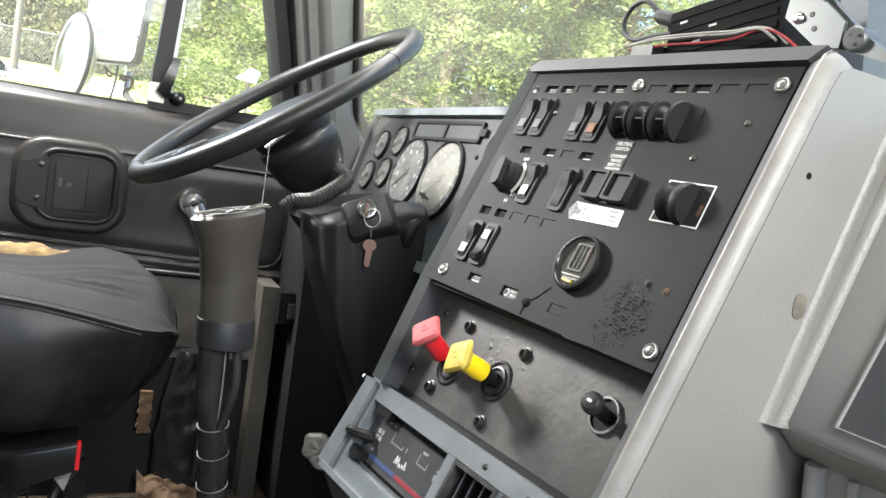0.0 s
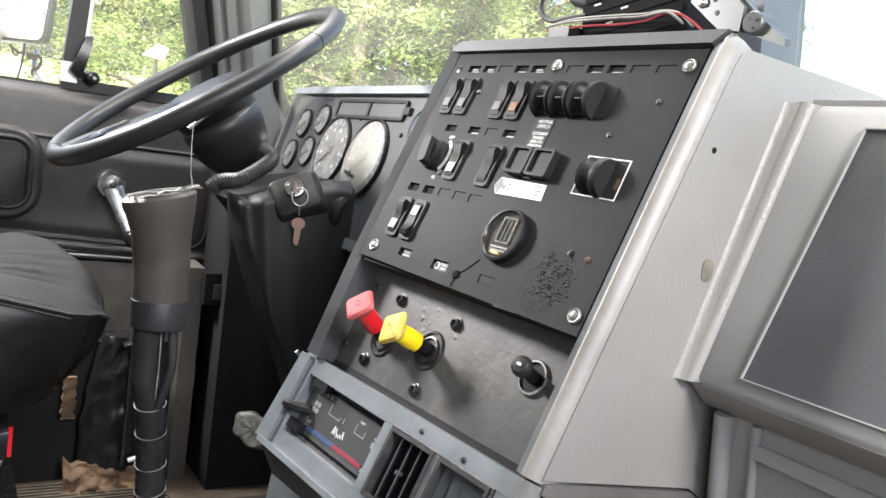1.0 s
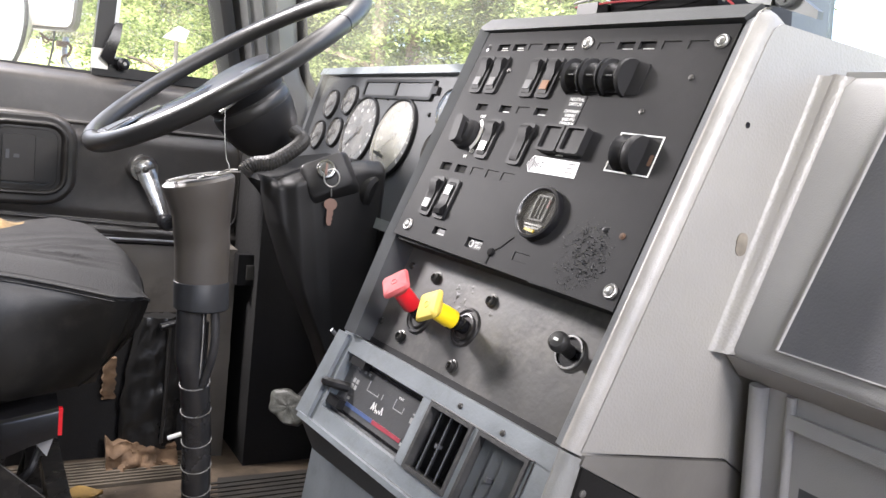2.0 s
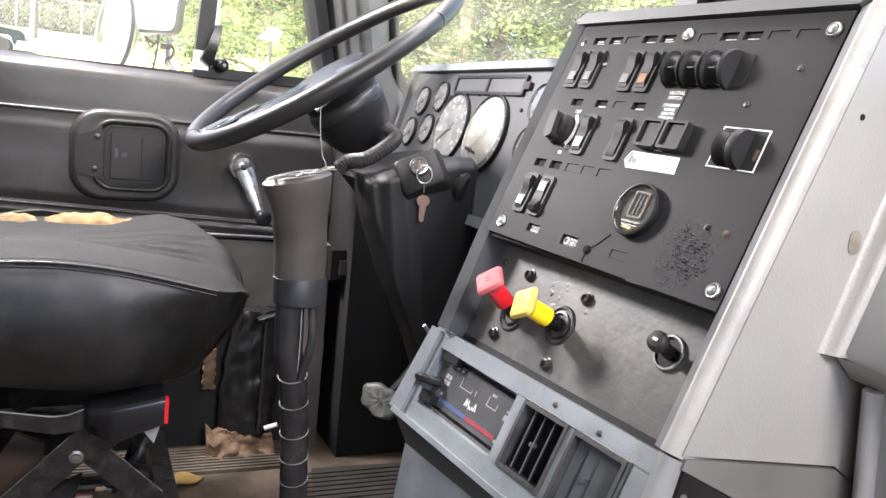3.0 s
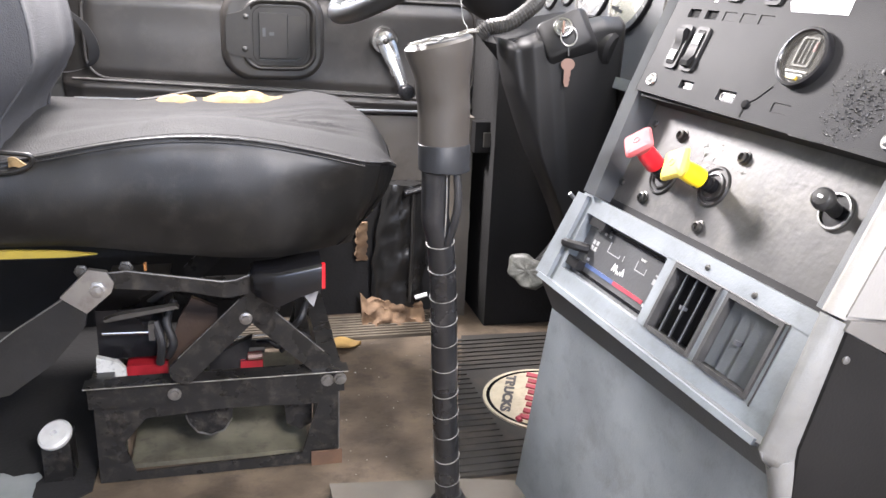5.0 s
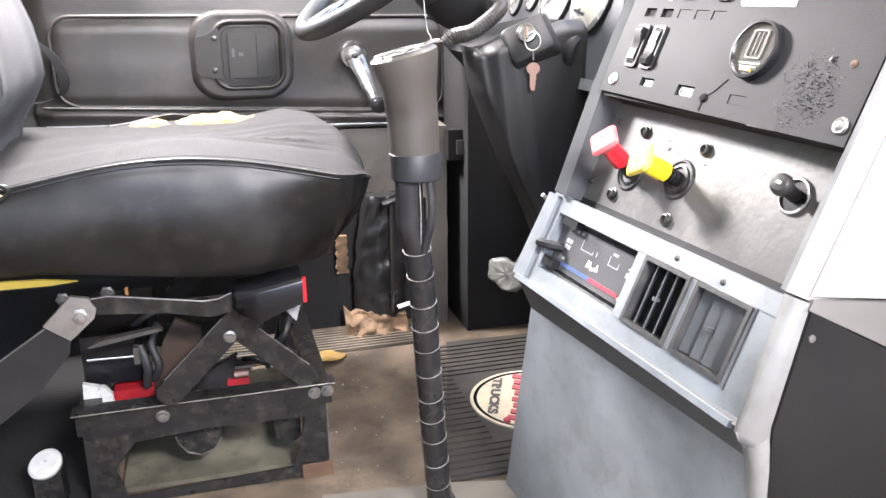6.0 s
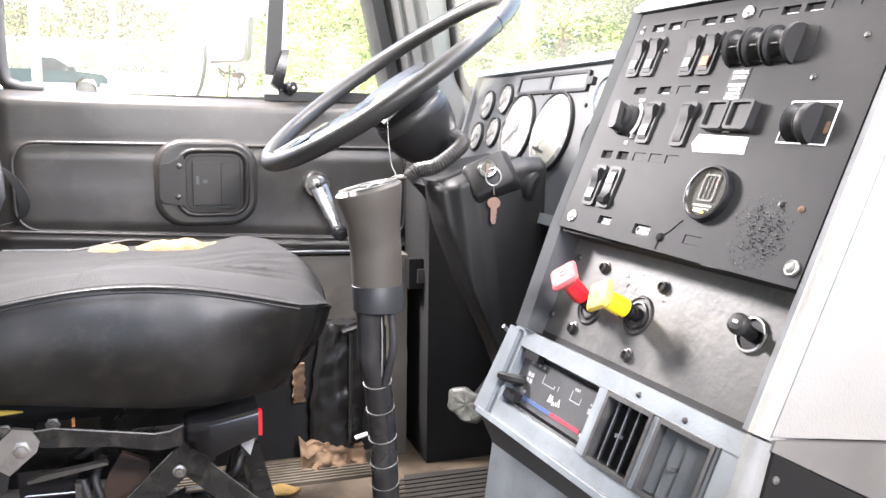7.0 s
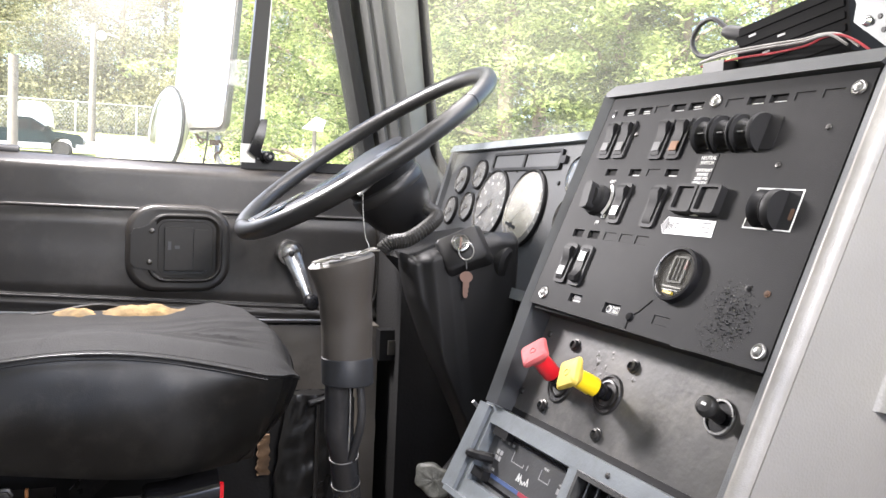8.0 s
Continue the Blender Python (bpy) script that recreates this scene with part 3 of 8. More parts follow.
for dx, dz in ((-0.047, 0.027), (-0.050, -0.028)):
    part("screw", lathe(B(), [(0.0, 0.0035), (0.003, 0.0035), (0.0048, 0.002), (0.0048, 0.0)], hm @ Matrix.Translation((dx, dz, 0.0100)), 12), M_BOLT, door)
# window crank
ck = thing("window_crank", "chrome window winder with a black knob on the door trim", "window crank")
cm = Vector((0.300, 1.628, 0.556))
ce = Vector((0.338, 1.606, 0.462))
ax_y = Vector((0, -1, 0))
part("crank_boss", lathe(B(), [(0.027, -0.03), (0.027, 0.002), (0.025, 0.006), (0.019, 0.006), (0.018, 0.011), (0.010, 0.014), (0.006, 0.0145)], frame_to(cm, cm + ax_y)[0], 28), M_CRANK, ck)
part("crank_screw", lathe(B(), [(0.006, 0.010), (0.006, 0.016), (0.003, 0.0175)], frame_to(cm, cm + ax_y)[0], 12), M_BOLT, ck)
arm = B()
d = (ce - cm).normalized()
side = d.cross(ax_y).normalized()
secs = []
for t, wd, th in ((-0.02, 0.016, 0.009), (0.15, 0.017, 0.010), (0.4, 0.0145, 0.010), (0.75, 0.011, 0.009), (1.0, 0.0105, 0.010)):
    c = cm.lerp(ce, t) + ax_y * 0.008
    secs.append([c + side * wd * a + ax_y * th * b for a, b in ((-1, -0.5), (-1, 0.3), (-0.5, 0.6), (0.5, 0.6), (1, 0.3), (1, -0.5))])
loft(arm, secs)
part("crank_arm", arm, M_CRANK, ck, "fluted chrome arm")
part("crank_knob", lathe(B(), [(0.008, 0.0), (0.015, 0.006), (0.016, 0.026), (0.012, 0.033), (0.003, 0.034)], frame_to(ce, ce + ax_y)[0], 20), M_GLOSS, ck, "black plastic knob")
# door pull strap by the seat
st = thing("pull_strap", "black webbing strap looped on the door trim", "strap")
sp = B()
pts = curve_pts([(-0.275, 1.60, 0.60), (-0.245, 1.59, 0.575), (-0.228, 1.585, 0.535), (-0.235, 1.59, 0.505), (-0.265, 1.60, 0.492), (-0.29, 1.62, 0.487)], 8)
loft(sp, [[p + Vector((w_ * c_, 0.0016 * e_, 0.35 * w_ * c_)) for c_, e_ in ((-1, -1), (1, -1), (1, 1), (-1, 1))] for i, p in enumerate(pts) for w_ in [0.0035 + 0.0055 * math.sin(math.pi * min(1.0, i / (len(pts) - 1) * 1.1)) ** 2]])
part("webbing", sp, M_SWITCH, st)

# ---- door window, divider, vent pane ----
win = thing("window_1", "driver's side window with a vent pane and a black divider bar", "window", kind="structure")
part("window_seal", tube(B(), curve_pts([(-0.20, WIN_Y, 0.732), (-0.245, WIN_Y, 0.737), (-0.268, WIN_Y, 0.765), (-0.270, WIN_Y, 0.90), (-0.270, WIN_Y, 1.10), (-0.270, WIN_Y, 1.26)], 8), 0.012, 10), M_RUBBER, win, "black rubber seal")
part("window_sill", box(B(), (-0.28, 1.688, 0.712), (0.48, 1.716, 0.729), 0.004), M_RUBBER, win)
vs_sill = B()
box(vs_sill, (0.205, 1.684, 0.722), (0.475, 1.714, 0.742), 0.003)
part("vent_sill", vs_sill, M_BLACK, win, "black vent window frame")
dv = B()
loft(dv, [[(0.204 + dx, 1.682, z), (0.235 + dx * 0.9, 1.682, z), (0.235 + dx * 0.9, 1.712, z), (0.204 + dx, 1.712, z)] for z, dx in ((0.735, 0), (1.27, 0.036))])
part("divider_bar", dv, M_BLACK, win, "black upright divider bar")
dv2 = B()
loft(dv2, [[(0.236 + dx, 1.686, z), (0.245 + dx, 1.686, z), (0.245 + dx, 1.706, z), (0.236 + dx, 1.706, z)] for z, dx in ((0.738, 0), (1.27, 0.020))])
part("vent_edge", dv2, M_GALV, win, "bright vent frame edge")
cap = B()
box(cap, (0.203, 1.679, 0.735), (0.232, 1.684, 0.772), 0.002)
part("divider_foot", cap, M_STEEL, win, "bare metal foot of the divider")
part("glass_pane", box(B(), (-0.268, 1.704, 0.725), (0.215, 1.708, 1.27)), M_GLASS, win)
vp = B()
loft(vp, [[(0.238, 1.697, 0.735), (0.482, 1.697, 0.735), (0.482, 1.701, 0.735), (0.238, 1.701, 0.735)], [(0.25, 1.697, 1.27), (0.396, 1.697, 1.27), (0.396, 1.701, 1.27), (0.25, 1.701, 1.27)]])
part("vent_pane", vp, M_GLASS, win)
for o in win.children:
    if "pane" in o.name:
        o.visible_shadow = False
lt = thing("vent_latch", "black vent window latch with a pivot knob", "latch")
lv = B()
secs = []
for p, wd in (((0.246, 1.666, 0.822), 0.006), ((0.238, 1.662, 0.79), 0.010), ((0.228, 1.664, 0.757), 0.012), ((0.240, 1.668, 0.745), 0.010)):
    c = Vector(p)
    secs.append([c + Vector((a * wd, b * 0.006, 0)) for a, b in ((-1, -1), (1, -1), (1, 1), (-1, 1))])
loft(lv, secs)
part("latch_lever", lv, M_GLOSS, lt)
part("latch_pivot", cyl(B(), (0.252, 1.690, 0.748), (0.258, 1.652, 0.748), 0.013, 0.011, 18, 0.004), M_GLOSS, lt)
part("latch_screw", cyl(B(), (0.2575, 1.655, 0.748), (0.2585, 1.650, 0.748), 0.004, 0.003, 10), M_STEEL, lt)

# ---- windscreen in two panes with a centre post ----
ws = thing("window_2", "two-pane flat windscreen with rubber seal and centre post", "windscreen", kind="structure")


def ws_pt(s, z):
    """s from the driver's pillar (0) to the centre post (1)."""
    return Vector((0.604 + 0.233 * s - 0.14 * (z - 0.74), 1.690 - 1.065 * s, z))


def ws_pt2(s, z):
    return Vector((0.837 - 0.185 * s - 0.15 * (z - 0.74), 0.600 - 1.10 * s, z))


for fn in (ws_pt, ws_pt2):
    bm = B()
    sheet(bm, lambda u, v: fn(0.01 + 0.98 * u, 0.70 + 0.70 * v), 6, 4, (0.004, 0, 0))
    pane = part("glass_pane", bm, M_SCREEN, ws)
    pane.visible_shadow = False
seal = curve_pts([(WS_EDGE(z) + 0.014, 1.658, z) for z in (1.36, 1.2, 1.0, 0.88, 0.82, 0.78, 0.755, 0.735, 0.72)] + [(0.668, 1.645, 0.708), (0.70, 1.55, 0.703), (0.74, 1.3, 0.702), (0.80, 0.9, 0.702), (0.835, 0.66, 0.702)], 8)
part("windscreen_seal", tube(B(), seal, 0.0125, 10), M_SEAL, ws, "black rubber windscreen seal")
post = B()
loft(post, [[Vector((0.80 - 0.15 * (z - 0.74), 0.655, z)), Vector((0.80 - 0.15 * (z - 0.74), 0.608, z)), Vector((0.86 - 0.15 * (z - 0.74), 0.600, z)), Vector((0.86 - 0.15 * (z - 0.74), 0.663, z))] for z in (0.70, 1.43)])
part("centre_post", post, mat("post_blue_grey", (0.10, 0.115, 0.14), 0.5), ws, "dark blue-grey centre post")
hd = B()
box(hd, (0.50, -0.55, 1.34), (0.76, 1.70, 1.43), 0.01)
tagged(finish("windscreen_header", hd, M_TRIM), "grey header rail over the windscreen", "header rail", kind="structure")
dt = B()
sheet(dt, lambda u, v: (lambda y: Vector((0.668 + (0.21 - 0.19 * smoothstep(0.6, 1.75, y)) * v, y, 0.700)))(-0.55 + 2.24 * u), 24, 3, (0, 0, -0.03))
tagged(finish("dash_top", dt, M_DARKPANEL, None, smooth=40), "charcoal dash shelf under the windscreen", "dash shelf", kind="structure")

# ---- instrument cluster ----
CL_LEAN = 0.25
cl_m = Matrix(((0, math.sin(CL_LEAN), -math.cos(CL_LEAN), 0.605), (-1, 0, 0, 1.216), (0, math.cos(CL_LEAN), math.sin(CL_LEAN), 0.643), (0, 0, 0, 1)))
clu = thing("instrument_cluster", "grey gauge cluster with round dials behind the steering wheel", "instrument cluster", cl_m)
face = B()
prism(face, [(-0.385, -0.045), (-0.30, -0.105), (0.22, -0.105), (0.22, 0.140), (-0.372, 0.140)], -0.012, 0.0, 0.003)
part("face_plate", face, M_CLUSTER, clu)
body_ = B()
prism(body_, [(-0.375, -0.10), (0.22, -0.10), (0.22, 0.138), (-0.365, 0.138)], -0.05, -0.013, 0.0)
part("housing", body_, M_DARKPANEL, clu)
hood = B()
prism(hood, [(-0.392, 0.136), (0.22, 0.136), (0.22, 0.149), (-0.380, 0.149)], -0.035, 0.012, 0.004)
part("hood_edge", hood, M_BLUEGREY, clu, "pale grey top edge of the hood")
side_ = B()
prism(side_, [(-0.400, -0.06), (-0.386, -0.06), (-0.374, 0.142), (-0.388, 0.142)], -0.03, 0.010, 0.003)
part("side_edge", side_, M_FRAME, clu)
shelf_ = B()
prism(shelf_, [(-0.10, -0.120), (0.22, -0.120), (0.22, -0.104), (-0.10, -0.104)], -0.03, 0.045, 0.004)
part("lower_ledge", shelf_, M_BLUEGREY, clu, "blue-grey ledge under the dials")


def gauge(cx, cy, r, ticks, big, lens=M_LENS):
    g = B()
    e_ = 0.0025 if big else 0.0010
    prof = [(r + e_, 0.0), (r + e_, 0.005), (r + e_ - 0.0015, 0.0065), (r - 0.001, 0.006), (r - 0.0025, 0.002)]
    vs, fs = [], []
    seg = 40
    for rr, z in prof:
        for i in range(seg):
            a = 2 * math.pi * i / seg
            vs.append((cx + rr * math.cos(a), cy + rr * math.sin(a), z))
    for j in range(len(prof) - 1):
        for i in range(seg):
            k = (i + 1) % seg
            fs.append((j * seg + i, j * seg + k, (j + 1) * seg + k, (j + 1) * seg + i))
    put(g, vs, fs)
    gb = part("dial", g, M_BLACK, clu, "thin black dial bezel")
    part("dial_face", lathe(B(), [(0.0, 0.0015), (r - 0.003, 0.0015), (r - 0.003, 0.003), (0.0, 0.003)], Matrix.Translation((cx, cy, 0)), 32), M_DIAL, gb)
    tk = B()
    for i in range(ticks):
        a = radians(225 - 270 * i / (ticks - 1))
        m = Matrix.Translation((cx, cy, 0)) @ Matrix.Rotation(a, 4, "Z")
        w = 0.0011 if i % 2 == 0 else 0.0006
        box(tk, (r * 0.78, -w, 0.003), (r * 0.90, w, 0.0036), 0, m)
        if big and i % 2 == 0:
            box(tk, (r * 0.58, -0.003, 0.003), (r * 0.68, 0.003, 0.0036), 0, m)
    part("dial_marks", tk, M_FADED_DIAL, gb)
    nd = B()
    m = Matrix.Translation((cx, cy, 0)) @ Matrix.Rotation(radians(218), 4, "Z")
    box(nd, (-r * 0.22, -0.0012, 0.0045), (r * 0.74, 0.0012, 0.0058), 0, m)
    lathe(nd, [(0.006 if big else 0.004, 0.003), (0.006 if big else 0.004, 0.0065)], Matrix.Translation((cx, cy, 0)), 14)
    part("needle", nd, M_DARKINK, gb)
    ln = part("dial_lens", lathe(B(), [(0.0, 0.0072), (r - 0.004, 0.0068), (r - 0.004, 0.0074), (0.0, 0.0078)], Matrix.Translation((cx, cy, 0.0012 if big else 0.0006)) @ Matrix.Rotation(radians(-3.5), 4, "X"), 32), lens, gb)
    ln.visible_shadow = False
    return gb


gauge(-0.130, 0.032, 0.063, 15, True)
big2 = gauge(0.012, 0.029, 0.065, 15, True, M_GLARE)
tb = B()
tb_m = Matrix.Translation((-0.006, -0.004, 0)) @ Matrix.Rotation(radians(-10), 4, "Z")
box(tb, (-0.021, -0.0026, 0.0090), (0.021, 0.0022, 0.0112), 0.0009, tb_m)
box(tb, (-0.0035, -0.0065, 0.0090), (0.003, 0.0055, 0.0110), 0.0009, tb_m)
part("trip_stem", tb, M_BLACK, big2, "small black odometer stem plate")
for cx, cy in ((-0.300, 0.078), (-0.216, 0.088), (-0.318, 0.014), (-0.238, 0.024)):
    gauge(cx, cy, 0.0285, 7, False)
for cx, cy in ((0.162, 0.082), (0.158, 0.016), (0.155, -0.048)):
    gauge(cx, cy, 0.0315, 7, False)
slot = B()
ring(slot, rrect(-0.035, 0.111, 0.262, 0.034, 0.004, 2), rrect(-0.035, 0.111, 0.250, 0.024, 0.003, 2), 0.0, 0.005, None, 0.001)
box(slot, (-0.038, 0.098, 0.0), (-0.031, 0.124, 0.0045))
box(slot, (0.097, 0.104, 0.0), (0.112, 0.116, 0.006), 0.001)
part("warning_lamp_bar", slot, M_BLACK, clu, "black framed warning lamp bar")
part("warning_lamp_lens", box(B(), (-0.160, 0.099, 0.0), (0.090, 0.123, 0.002)), M_CLUSTER, clu)
for cx, cy in ((-0.185, -0.068), (-0.069, -0.074), (0.103, 0.072), (-0.178, 0.089), (-0.06, 0.095)):
    part("screw", lathe(B(), [(0.0, 0.003), (0.003, 0.003), (0.004, 0.0)], Matrix.Translation((cx, cy, 0)), 10), M_BLACK, clu)

# lower dash behind the column
ld = B()
box(ld, (0.62, 0.86, 0.25), (0.70, 1.60, 0.545), 0.01)
tagged(finish("lower_dash", ld, M_DARKPANEL, None, smooth=40), "dark panel under the gauge cluster", "dash panel", kind="structure")
kp = B()
box(kp, (0.492, 1.482, 0.0), (0.745, 1.70, 0.60), 0.01)
tagged(finish("kick_panel", kp, M_CARPET, None, smooth=40), "black kick panel ahead of the door", "kick panel", kind="structure")
jm = B()
loft(jm, [[(0.435, 1.545, z), (0.466 + 0.004 * noise.noise(Vector((0, 0, z * 22))), 1.540, z), (0.476, 1.70, z), (0.43, 1.70, z)] for z in np.linspace(0.0, 0.42, 22)])
tagged(finish("door_jamb", jm, M_TAUPE, None, smooth=40), "stained taupe post at the front edge of the door", "door jamb", kind="structure")
for z in (0.385,):
    hg = thing("door_check", "small black and bright door hinge block on the jamb", "hinge", group="door hinges")
    part("block", box(B(), (0.462, 1.515, z - 0.03), (0.51, 1.545, z + 0.03), 0.004), M_BLACK, hg)
    part("bright_plate", box(B(), (0.478, 1.508, z - 0.018), (0.496, 1.516, z + 0.010), 0.002), M_ARM, hg)
    part("pin", cyl(B(), (0.497, 1.525, z + 0.004), (0.545, 1.52, z - 0.002), 0.003), M_STEEL, hg)
sill = B()
box(sill, (-0.80, 1.585, 0.0), (0.44, 1.70, 0.265), 0.012)
tagged(finish("door_sill_box", sill, M_CARPET, None, smooth=40), "dark stained body sill under the door", "sill", kind="structure")

# ---- centre console ----
# local axes: u along the panel towards the passenger, v up the slope, w outwards
CU, CV, CW = Vector((0.0931, -0.9956, -0.0087)), Vector((0.3927, 0.0287, 0.9192)), Vector((-0.9150, -0.0890, 0.3936))
con_m = Matrix.Translation((0.4523, 0.8195, 0.5846)) @ Matrix((CU, CV, CW)).transposed().to_4x4()
con = thing("centre_console", "grey truck dash console with a black switch panel", "dash console", con_m)
# body axes: ahead, up, along the panel
inv = con_m.inverted()
bod_m = inv @ Matrix.Translation((0.4523, 0.8195, 0.0)) @ Matrix(((0.9957, 0, 0.0931, 0), (0.0931, 0, -0.9956, 0), (0, 1, 0, 0), (0, 0, 0, 1)))
core = B()
prism(core, [(0.152, 0.786), (0.36, 0.786), (0.36, 0.02), (0.02, 0.02), (0.004, 0.42)], -0.024, 0.352, 0.0, bod_m)
part("body", core, M_DARKPANEL, con)
low = B()
prism(low, [(-0.020, 0.434), (-0.067, 0.333), (-0.060, 0.300), (0.02, 0.300), (0.02, 0.434)], -0.046, 0.350, 0.0, bod_m)
part("lower_housing", low, M_BLUEGREY, con)
chin = B()
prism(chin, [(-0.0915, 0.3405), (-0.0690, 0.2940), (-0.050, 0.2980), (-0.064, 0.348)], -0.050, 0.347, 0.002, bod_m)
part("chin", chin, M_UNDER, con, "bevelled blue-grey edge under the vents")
lp = B()
v8 = [(-0.0700, 0.297, -0.052), (-0.0765, 0.310, 0.350), (-0.074, 0.0, 0.350), (-0.080, 0.0, -0.098), (0.30, 0.297, -0.052), (0.30, 0.310, 0.350), (0.30, 0.0, 0.350), (0.30, 0.0, -0.098)]
_, fs = put(lp, v8, [(0, 1, 2, 3), (7, 6, 5, 4), (0, 4, 5, 1), (1, 5, 6, 2), (2, 6, 7, 3), (3, 7, 4, 0)], bod_m)
bevel_new(lp, fs, 0.006, 2)
fc_ = tube(B(), [bod_m @ Vector(p) for p in ((-0.078, 0.334, 0.3500), (-0.070, 0.306, 0.3515), (-0.066, 0.27, 0.3520), (-0.064, 0.15, 0.3520), (-0.062, 0.0, 0.3520))], 0.0115, 16)
part("front_corner", fc_, M_LOWLIP, con, "rounded grey corner of the front panel", smooth=60)
part("lower_front", lp, M_BLUEGREY, con, "plain blue-grey front panel down to the floor")

plate = B()
prism(plate, [(-0.018, -0.020), (0.335, -0.026), (0.335, 0.248), (-0.018, 0.246)], -0.012, -0.0052, 0.0)
box(plate, (-0.012, -0.024, -0.034), (0.335, -0.014, -0.0054), 0.0)
part("switch_plate", plate, M_PLATE, con, "matt black switch plate")
rec = B()
prism(rec, [(-0.050, -0.150), (0.337, -0.150), (0.337, -0.016), (-0.024, -0.016)], -0.045, -0.036, 0.0)
part("recess_plate", rec, M_RECESS, con, "scuffed black recessed plate for the brake valves")
# black strip stands in for the shade in the gap
part("recess_shade_strip", box(B(), (-0.048, -0.1478, -0.0362), (0.336, -0.1405, -0.0350)), M_BLACK, con, "black strip for the gap's shade under the recessed plate")
lf = B()
loft(lf, [[(-0.034, -0.146, -0.046), (-0.018, -0.146, -0.046), (-0.014, -0.146, -0.010), (-0.030, -0.146, -0.004)], [(-0.034, -0.02, -0.046), (-0.020, -0.02, -0.046), (-0.018, -0.02, -0.004), (-0.030, -0.02, 0.003)], [(-0.038, 0.250, -0.05), (-0.020, 0.250, -0.05), (-0.019, 0.250, 0.001), (-0.032, 0.250, 0.006)]])
part("left_rim", lf, M_FRAME, con, smooth=30)
tr = B()
prism(tr, [(-0.033, 0.2475), (0.3375, 0.2495), (0.3495, 0.2625), (-0.020, 0.262), (-0.033, 0.254)], -0.06, 0.005, 0.0035, None, 3)
part("top_rim", tr, M_FRAME, con)


def lip_section(v, u0, u1, top):
    return [(u0 + 0.0125, v, -0.05), (u0 + 0.0125, v, top + 0.0016), (u0 + 0.0136, v, top + 0.0026), (u0 + 0.0160, v, top + 0.003), (u1 - 0.007, v, top + 0.001), (u1 - 0.002, v, top - 0.003), (u1, v, top - 0.009), (u1, v, -0.05)]


def chamfer_section(v, u0, u1, top):
    return [(u0, v, -0.05), (u0, v, top - 0.006), (u0 + 0.002, v, top - 0.0044), (u0 + 0.0124, v, top + 0.0014), (u0 + 0.0124, v, -0.05)]


LIP = ((-0.1425, 0.335, 0.362, 0.004), (0.10, 0.336, 0.362, 0.005), (0.240, 0.3375, 0.3625, 0.006), (0.253, 0.3375, 0.361, 0.004), (0.260, 0.3375, 0.357, -0.001), (0.264, 0.3375, 0.351, -0.008))
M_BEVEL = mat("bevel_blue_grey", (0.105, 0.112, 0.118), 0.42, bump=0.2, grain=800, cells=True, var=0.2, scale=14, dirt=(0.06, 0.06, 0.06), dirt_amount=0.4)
lp1 = loft(B(), [lip_section(*s) for s in LIP])
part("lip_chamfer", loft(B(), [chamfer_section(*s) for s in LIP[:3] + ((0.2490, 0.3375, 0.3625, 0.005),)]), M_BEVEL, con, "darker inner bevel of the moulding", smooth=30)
part("right_lip", lp1, M_LIP, con, "light grey grained edge moulding", smooth=45)
lp2 = B()
loft(lp2, [lip_section(-0.270, 0.341, 0.356, -0.022), lip_section(-0.266, 0.339, 0.360, -0.012), lip_section(-0.259, 0.338, 0.3625, -0.005), lip_section(-0.148, 0.3345, 0.3635, 0.003), lip_section(-0.1445, 0.3335, 0.3635, 0.003)])
part("lower_lip", lp2, M_LOWLIP, con, "lower grey edge moulding with a joint", smooth=45)
lw = B()
prism(lw, [(-0.030, -0.150), (-0.052, -0.150), (-0.062, -0.258), (-0.034, -0.258)], -0.045, -0.012, 0.003)
part("lower_left_edge", lw, M_BLUEGREY, con)

# screws with cupped washers
def cup_screw(u, v, w, r, parent, m_=M_SCREW):
    s = B()
    lathe(s, [(r, 0.0), (r, 0.0008), (r * 0.86, 0.0024), (r * 0.74, 0.0022), (r * 0.58, 0.0006), (r * 0.52, 0.0026), (r * 0.3, 0.0036), (r * 0.05, 0.0038)], Matrix.Translation((u, v, w)), 20)
    part("screw", s, m_, parent, "bright cup-washered screw")


for u, v in ((0.0025, -0.0055), (0.3240, -0.0105), (0.1575, 0.2297), (0.3222, 0.2288)):
    cup_screw(u, v, 0.0, 0.0072, con)
part("screw_hole", lathe(B(), [(0.0, 0.0006), (0.0036, 0.0006), (0.005, 0.0)], Matrix.Translation((-0.006, 0.226, 0)), 14), M_GLOSS, con)

M_MELT = mat("melted_plate_black", (0.016, 0.016, 0.017), 0.4, bump=0.3, grain=1500, var=0.5, scale=120, dirt=(0.07, 0.07, 0.07), dirt_amount=0.4)
M_FADED = mat("faded_ink", (0.36, 0.36, 0.36), 0.5, bump=0)
M_LABEL = mat("label_print", (0.55, 0.55, 0.54), 0.5, var=0.3, scale=400, bump=0)


# rows of label windows
POCKETS = []


